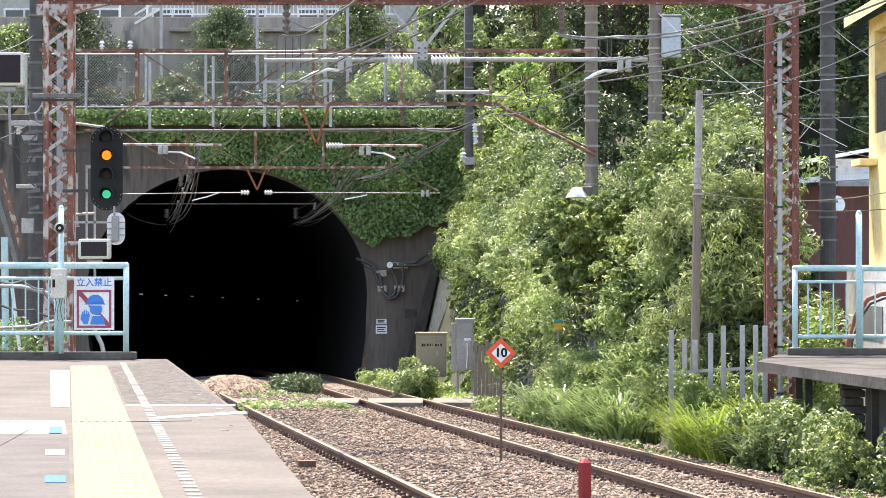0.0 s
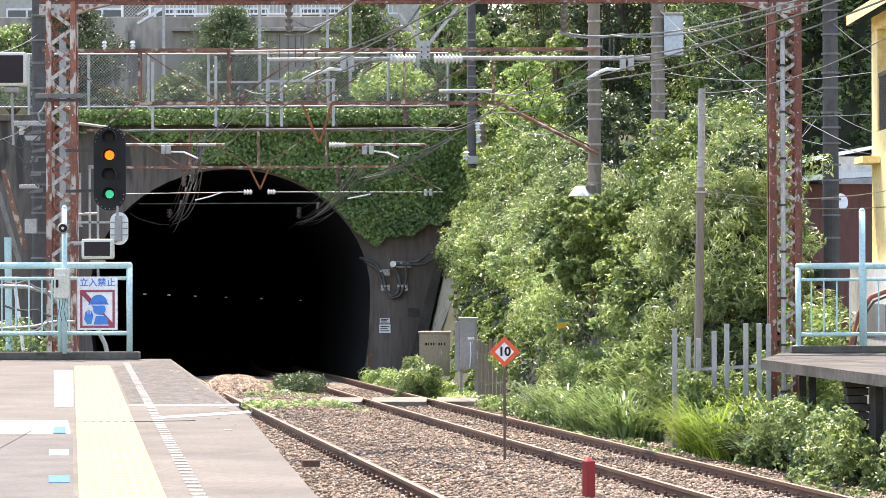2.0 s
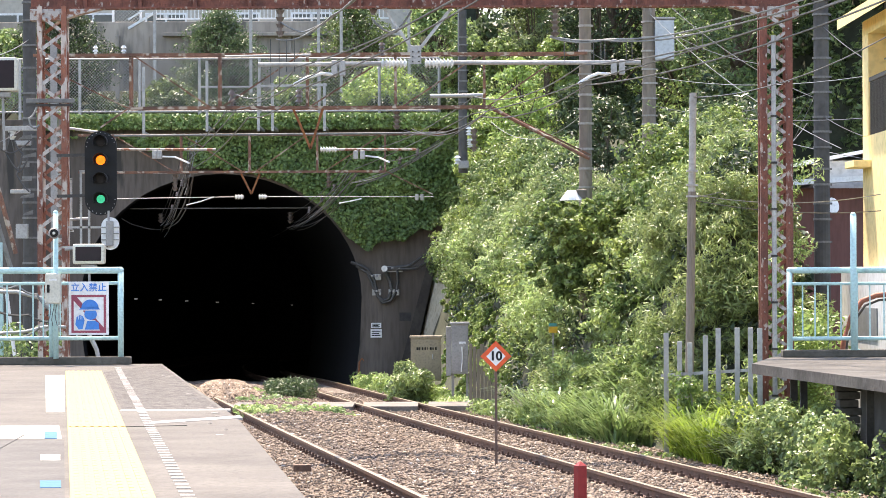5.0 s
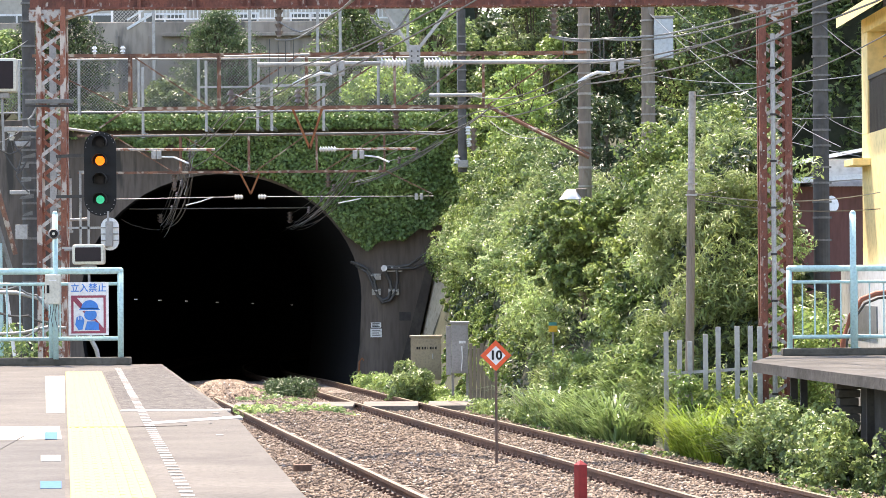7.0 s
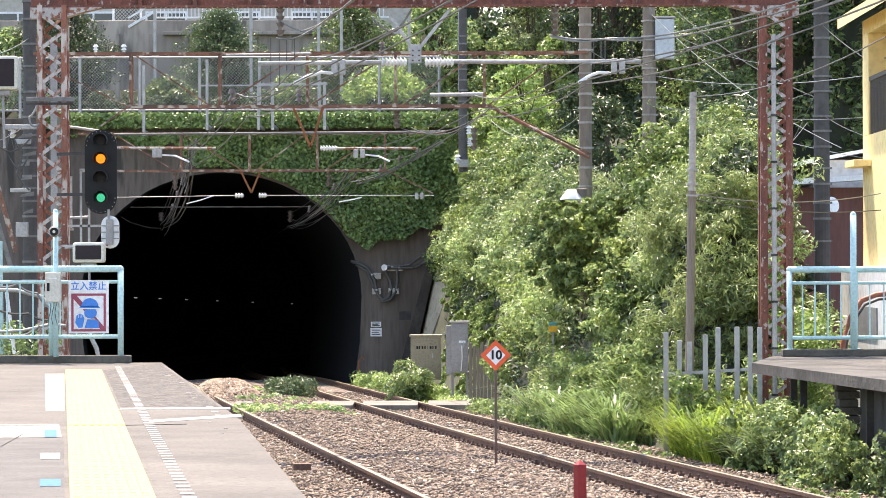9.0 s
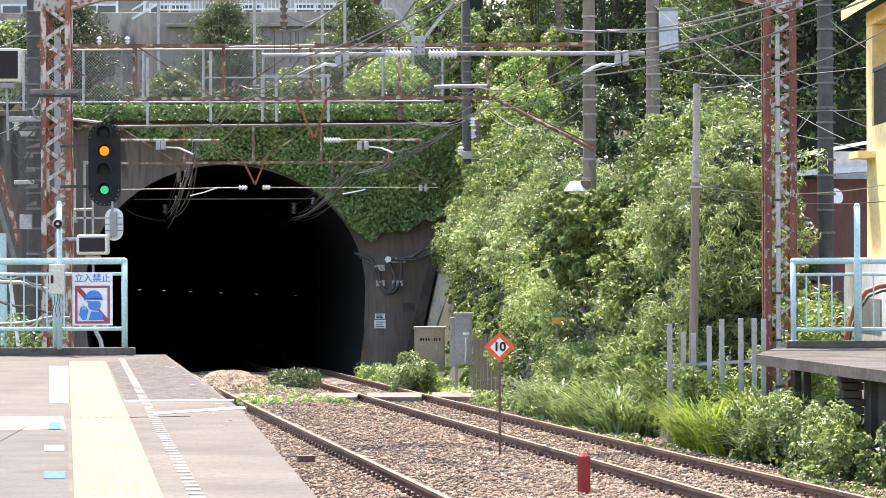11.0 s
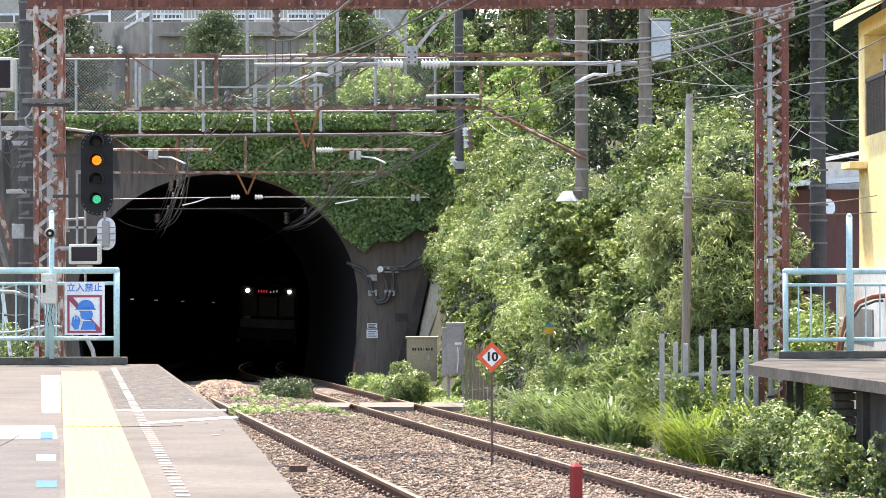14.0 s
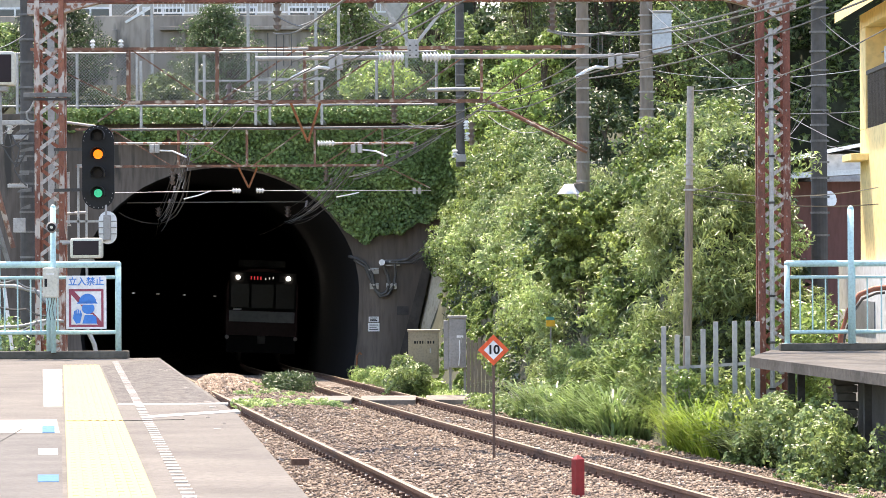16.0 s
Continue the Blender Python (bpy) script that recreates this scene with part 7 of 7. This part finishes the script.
for xa, za, xb, zb in ((-6.149, 3.333, -6.149, 4.193), (-6.055, 3.333, -6.055, 4.193), (-6.242, 3.333, -6.018, 3.333), (-6.205, 4.193, -6.037, 4.193)):
    bm = bmesh.new()
    bar(bm, (xa, 0, za), (xb, 0, zb), 0.035)
    part("frame_bar", bm, GALV, ladder)
bm = bmesh.new()
bar(bm, (-6.663, 57, -0.6), (-6.663, 57, 6.709), 0.11)
tagged(part("steel_post", bm, GREY), "pale steel post standing behind the lattice mast", "post")
for a2, b2 in (((-6.089, 54, 5.025), (-5.549, 54, 4.95)), ((-6.089, 54, 3.517), (-5.735, 54, 3.535))):
    bm = bmesh.new()
    rod(bm, a2, b2, 0.022)
    tagged(part("signal_strut", bm, GALV), "pale tube bracing the signal to the mast", "strut", "signal struts")
for k, pts in enumerate(([(-8.837, 67.8, 5.547), (-8.931, 67.8, 5.138), (-8.639, 67.8, 4.717), (-8.463, 67.8, 5.021)], [(-8.744, 67.8, 5.372), (-8.58, 67.8, 5.115), (-8.697, 67.8, 4.671), (-8.44, 67.8, 4.32)], [(-9.124, 67.5, 5.302), (-8.814, 67.8, 5.115), (-8.428, 67.8, 5.372)],
                         [(-6.421, 52.6, 5.308), (-6.548, 52.6, 5.127), (-6.512, 52.6, 5), (-6.385, 52.6, 5.018)], [(-6.759, 50, 2.436), (-6.414, 50, 2.453), (-6.112, 50, 2.315), (-5.897, 50, 2.074)], [(-6.759, 50, 2.074), (-6.241, 50, 2.005), (-5.897, 50, 1.901)], [(-6.759, 50, 1.686), (-6.414, 50, 1.66), (-6.069, 50, 1.815)],
                         [(-7.191, 95, 5.395), (-7.536, 98, 4.721), (-8.284, 104, 4.31), (-9.133, 109, 4.163)], [(-7.076, 95, 5.395), (-7.434, 98, 4.688), (-8.212, 104, 4.238), (-9.133, 109, 4.051)], [(-2.359, 95, 5.477), (-3.172, 100, 4.763), (-4.002, 106, 4.341), (-4.849, 109, 4.126)], [(-4.094, 106, 4.414), (-4.45, 108, 4.224), (-4.849, 109, 4.013)], [(-10.409, 108, 4.41), (-9.896, 108.5, 4.157), (-9.19, 109, 4.051)])):
    wire(pts, 0.018, WIRE_GREY if k in (3, 4, 6) else WIRE, 0.04, "loose cable hanging beside the line", "loose_cable")

# pale curved pipes and a white duct behind the platform fence
for pts, r, lab in (([(-6.95, 50.6, 2.36), (-6.5, 50.6, 2.35), (-6.12, 50.6, 2.25), (-5.9, 50.6, 2.02)], 0.03, "pale curved pipe behind the platform fence"),
                    ([(-6.95, 50.7, 1.70), (-6.4, 50.7, 1.73), (-6.0, 50.7, 1.82), (-5.75, 50.7, 1.80)], 0.024, "pale curved pipe behind the platform fence"),
                    ([(-5.6, 50.9, 2.1), (-5.45, 50.9, 1.75), (-5.3, 50.9, 1.45), (-5.2, 50.9, 1.0)], 0.035, "pale curved pipe behind the platform fence")):
    bm = bmesh.new()
    rp = []
    for a2, b2 in zip(pts, pts[1:]):
        rp += [Vector(a2).lerp(Vector(b2), k / 4) for k in range(4)]
    tube(bm, rp + [Vector(pts[-1])], r, 8)
    tagged(part("service_pipe", bm, GALV, smooth=True), lab, "pipe", "pipes behind the platform fence")
tray = empty("support_bracket", Matrix.Translation((-5.72, 52.6, 3.05)))
tagged(tray, "pale steel frame bracing the signal to the mast", "bracket")
for p, q in (((0, 0, 0), (0, 0, 1.22)), ((0.13, 0, 0), (0.13, 0, 1.22)), ((-0.3, 0, 0), (0.16, 0, 0)), ((-0.02, 0, 1.22), (0.16, 0, 1.22)), ((-0.2, 0, 0.32), (0.34, 0, 0.32))):
    bm = bmesh.new()
    bar(bm, p, q, 0.035)
    part("frame_bar", bm, GALV, tray)

# ---- tunnel lamps ----
TUBE = mat("tunnel_tube", (0.9, 0.95, 1.0), (0.9, 0.95, 1.0), 1.0, 0.5, 0.0, glow=0.035)
for x_at, d, z in ((-10.312, 112, 1.714), (-9.989, 118, 1.626), (-9.646, 126, 1.511), (-9.145, 136, 1.366), (-8.457, 150, 1.163), (-7.651, 172, 0.854)):
    ob = part("wall_lamp", boxed((x_at - 0.055, d - 0.06, z - 0.018), (x_at + 0.055, d + 0.06, z + 0.018), 0.008), TUBE)
    tagged(ob, "tiny pale lamp deep in the tunnel", "lamp", "lamps in the tunnel")

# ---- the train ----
# body, red and black tones sunk to imitate the unlit tunnel
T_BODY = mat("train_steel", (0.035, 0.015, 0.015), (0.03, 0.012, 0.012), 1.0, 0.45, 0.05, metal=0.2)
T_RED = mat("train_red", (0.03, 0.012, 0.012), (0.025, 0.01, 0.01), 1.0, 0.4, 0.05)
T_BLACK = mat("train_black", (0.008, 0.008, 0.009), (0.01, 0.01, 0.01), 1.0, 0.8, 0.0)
HEAD = mat("headlight_glass", (1.0, 0.97, 0.88), (1.0, 0.97, 0.88), 1.0, 0.4, 0.0, glow=18.0)
LED = mat("red_led", (1.0, 0.06, 0.08), (1.0, 0.06, 0.08), 1.0, 0.4, 0.0, glow=0.13)
LED_W = mat("white_led", (0.9, 0.9, 0.9), (0.9, 0.9, 0.9), 1.0, 0.4, 0.0, glow=0.13)
T_GLASS = mat("train_glass", (0.012, 0.013, 0.015), (0.01, 0.011, 0.012), 1.0, 0.25, 0.0)
train = empty("train")
tagged(train, "commuter train, colours darkened to suit the tunnel, two headlights lit", "train")


def body_ring(y, inset=0.0):
    w, h = 1.4 - inset, 3.62 - inset
    pts = [(-w, 1.0), (-w, 2.9)]
    for i in range(9):
        a2 = pi - pi * i / 8
        pts.append((w * cos(a2), 2.95 + (h - 2.95) * sin(a2)))
    pts += [(w, 2.9), (w, 1.0)]
    return [(x, y, z) for x, z in pts]


bm = bmesh.new()
rings = [[bm.verts.new(p) for p in body_ring(y, i2)] for y, i2 in ((0.0, 0.06), (0.12, 0.0), (18.0, 0.0))]
n = len(rings[0])
for g, h in zip(rings, rings[1:]):
    for k in range(n):
        bm.faces.new((g[k], g[(k + 1) % n], h[(k + 1) % n], h[k]))
bm.faces.new(rings[0])
bm.faces.new(rings[-1][::-1])
bmesh.ops.recalc_face_normals(bm, faces=bm.faces)
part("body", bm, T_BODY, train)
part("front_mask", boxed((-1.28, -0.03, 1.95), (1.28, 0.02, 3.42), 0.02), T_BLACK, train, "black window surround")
# a paler band in itself; the dim grey carries the lack of light
part("front_band", boxed((-1.24, -0.035, 1.52), (1.24, 0.02, 1.93), 0.01), mat("dimmed_band", (0.17, 0.17, 0.18), (0.14, 0.14, 0.15), 1.0, 0.5, 0.0), train, "band across the front, its colour dimmed for the tunnel's darkness")
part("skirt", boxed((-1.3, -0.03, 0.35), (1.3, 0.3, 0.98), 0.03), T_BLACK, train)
part("lower_band", boxed((-1.3, -0.033, 1.02), (1.3, 0.02, 1.5), 0.01), T_RED, train, "red lower front, tunnel shade put into its colour")
for x0, x1 in ((-1.2, -0.5), (-0.42, 0.42), (0.5, 1.2)):
    part("windscreen", boxed((x0, -0.045, 2.05), (x1, -0.031, 2.95), 0.006), T_GLASS, train)
for x in (-0.955, 0.955):
    bm = bmesh.new()
    rod(bm, (x, -0.07, 3.2), (x, -0.03, 3.2), 0.078, n=16)
    part("headlight", bm, HEAD, train, "bright white headlight")
for x in (-1.3, 1.3):
    bm = bmesh.new()
    rod(bm, (x, -0.07, 0.92), (x, -0.03, 0.92), 0.08, n=14)
    part("marker_light", bm, GREY, train)
sg = part("destination_sign", boxed((-0.62, -0.05, 3.08), (0.62, -0.031, 3.32), 0.006), T_BLACK, train)
for k in range(4):
    part("led_bar", boxed((-0.47 + k * 0.12, -0.056, 3.13), (-0.425 + k * 0.12, -0.051, 3.25)), LED, sg)
for k in range(3):
    part("led_bar", boxed((0.08 + k * 0.14, -0.056, 3.13 + 0.02 * k), (0.12 + k * 0.14, -0.051, 3.2 + 0.03 * k)), LED_W, sg)
bm = bmesh.new()
box(bm, (-0.9, 1.2, 3.62), (0.9, 4.0, 3.9), 0.05)
part("roof_unit", bm, mat("train_roof", (0.07, 0.07, 0.07), (0.03, 0.03, 0.03), 3.0, 0.8, 0.2), train)
part("coupler", boxed((-0.15, -0.45, 0.7), (0.15, 0.0, 1.0), 0.03), DARK_STEEL, train)
part("plate_bar", boxed((-1.1, -0.05, 1.96), (-0.78, -0.046, 2.03)), WHITE, train)
for y in (2.2, 4.3, 13.5, 15.6):
    for x in (-0.7525, 0.7525):
        bm = bmesh.new()
        rod(bm, (x - 0.05, y, 0.43), (x + 0.05, y, 0.43), 0.43, n=20)
        part("wheel", bm, DARK_STEEL, train)
part("underframe", boxed((-1.2, 0.6, 0.45), (1.2, 17.5, 1.0), 0.03), T_BLACK, train)


def train_pose(y):
    h = (track_x(y + 4) - track_x(y)) / 4
    lift = 0.085 * min(1.0, max(0.0, (145 - y) / 20))      # the fall eases towards the mouth
    return pose(track_x(y) - 0.13, y, rail_z(y) + lift, -0.75, 2.4, -math.degrees(math.atan(h)))


def motions():
    rows = []
    for k in range(33):
        t = 0.5 * k
        y = 124.5 + 12.5 * (16 - t)
        rows.append((t, train_pose(min(y, 214 + (16 - t) * 0.05))))
    walk(train, rows)


motions()
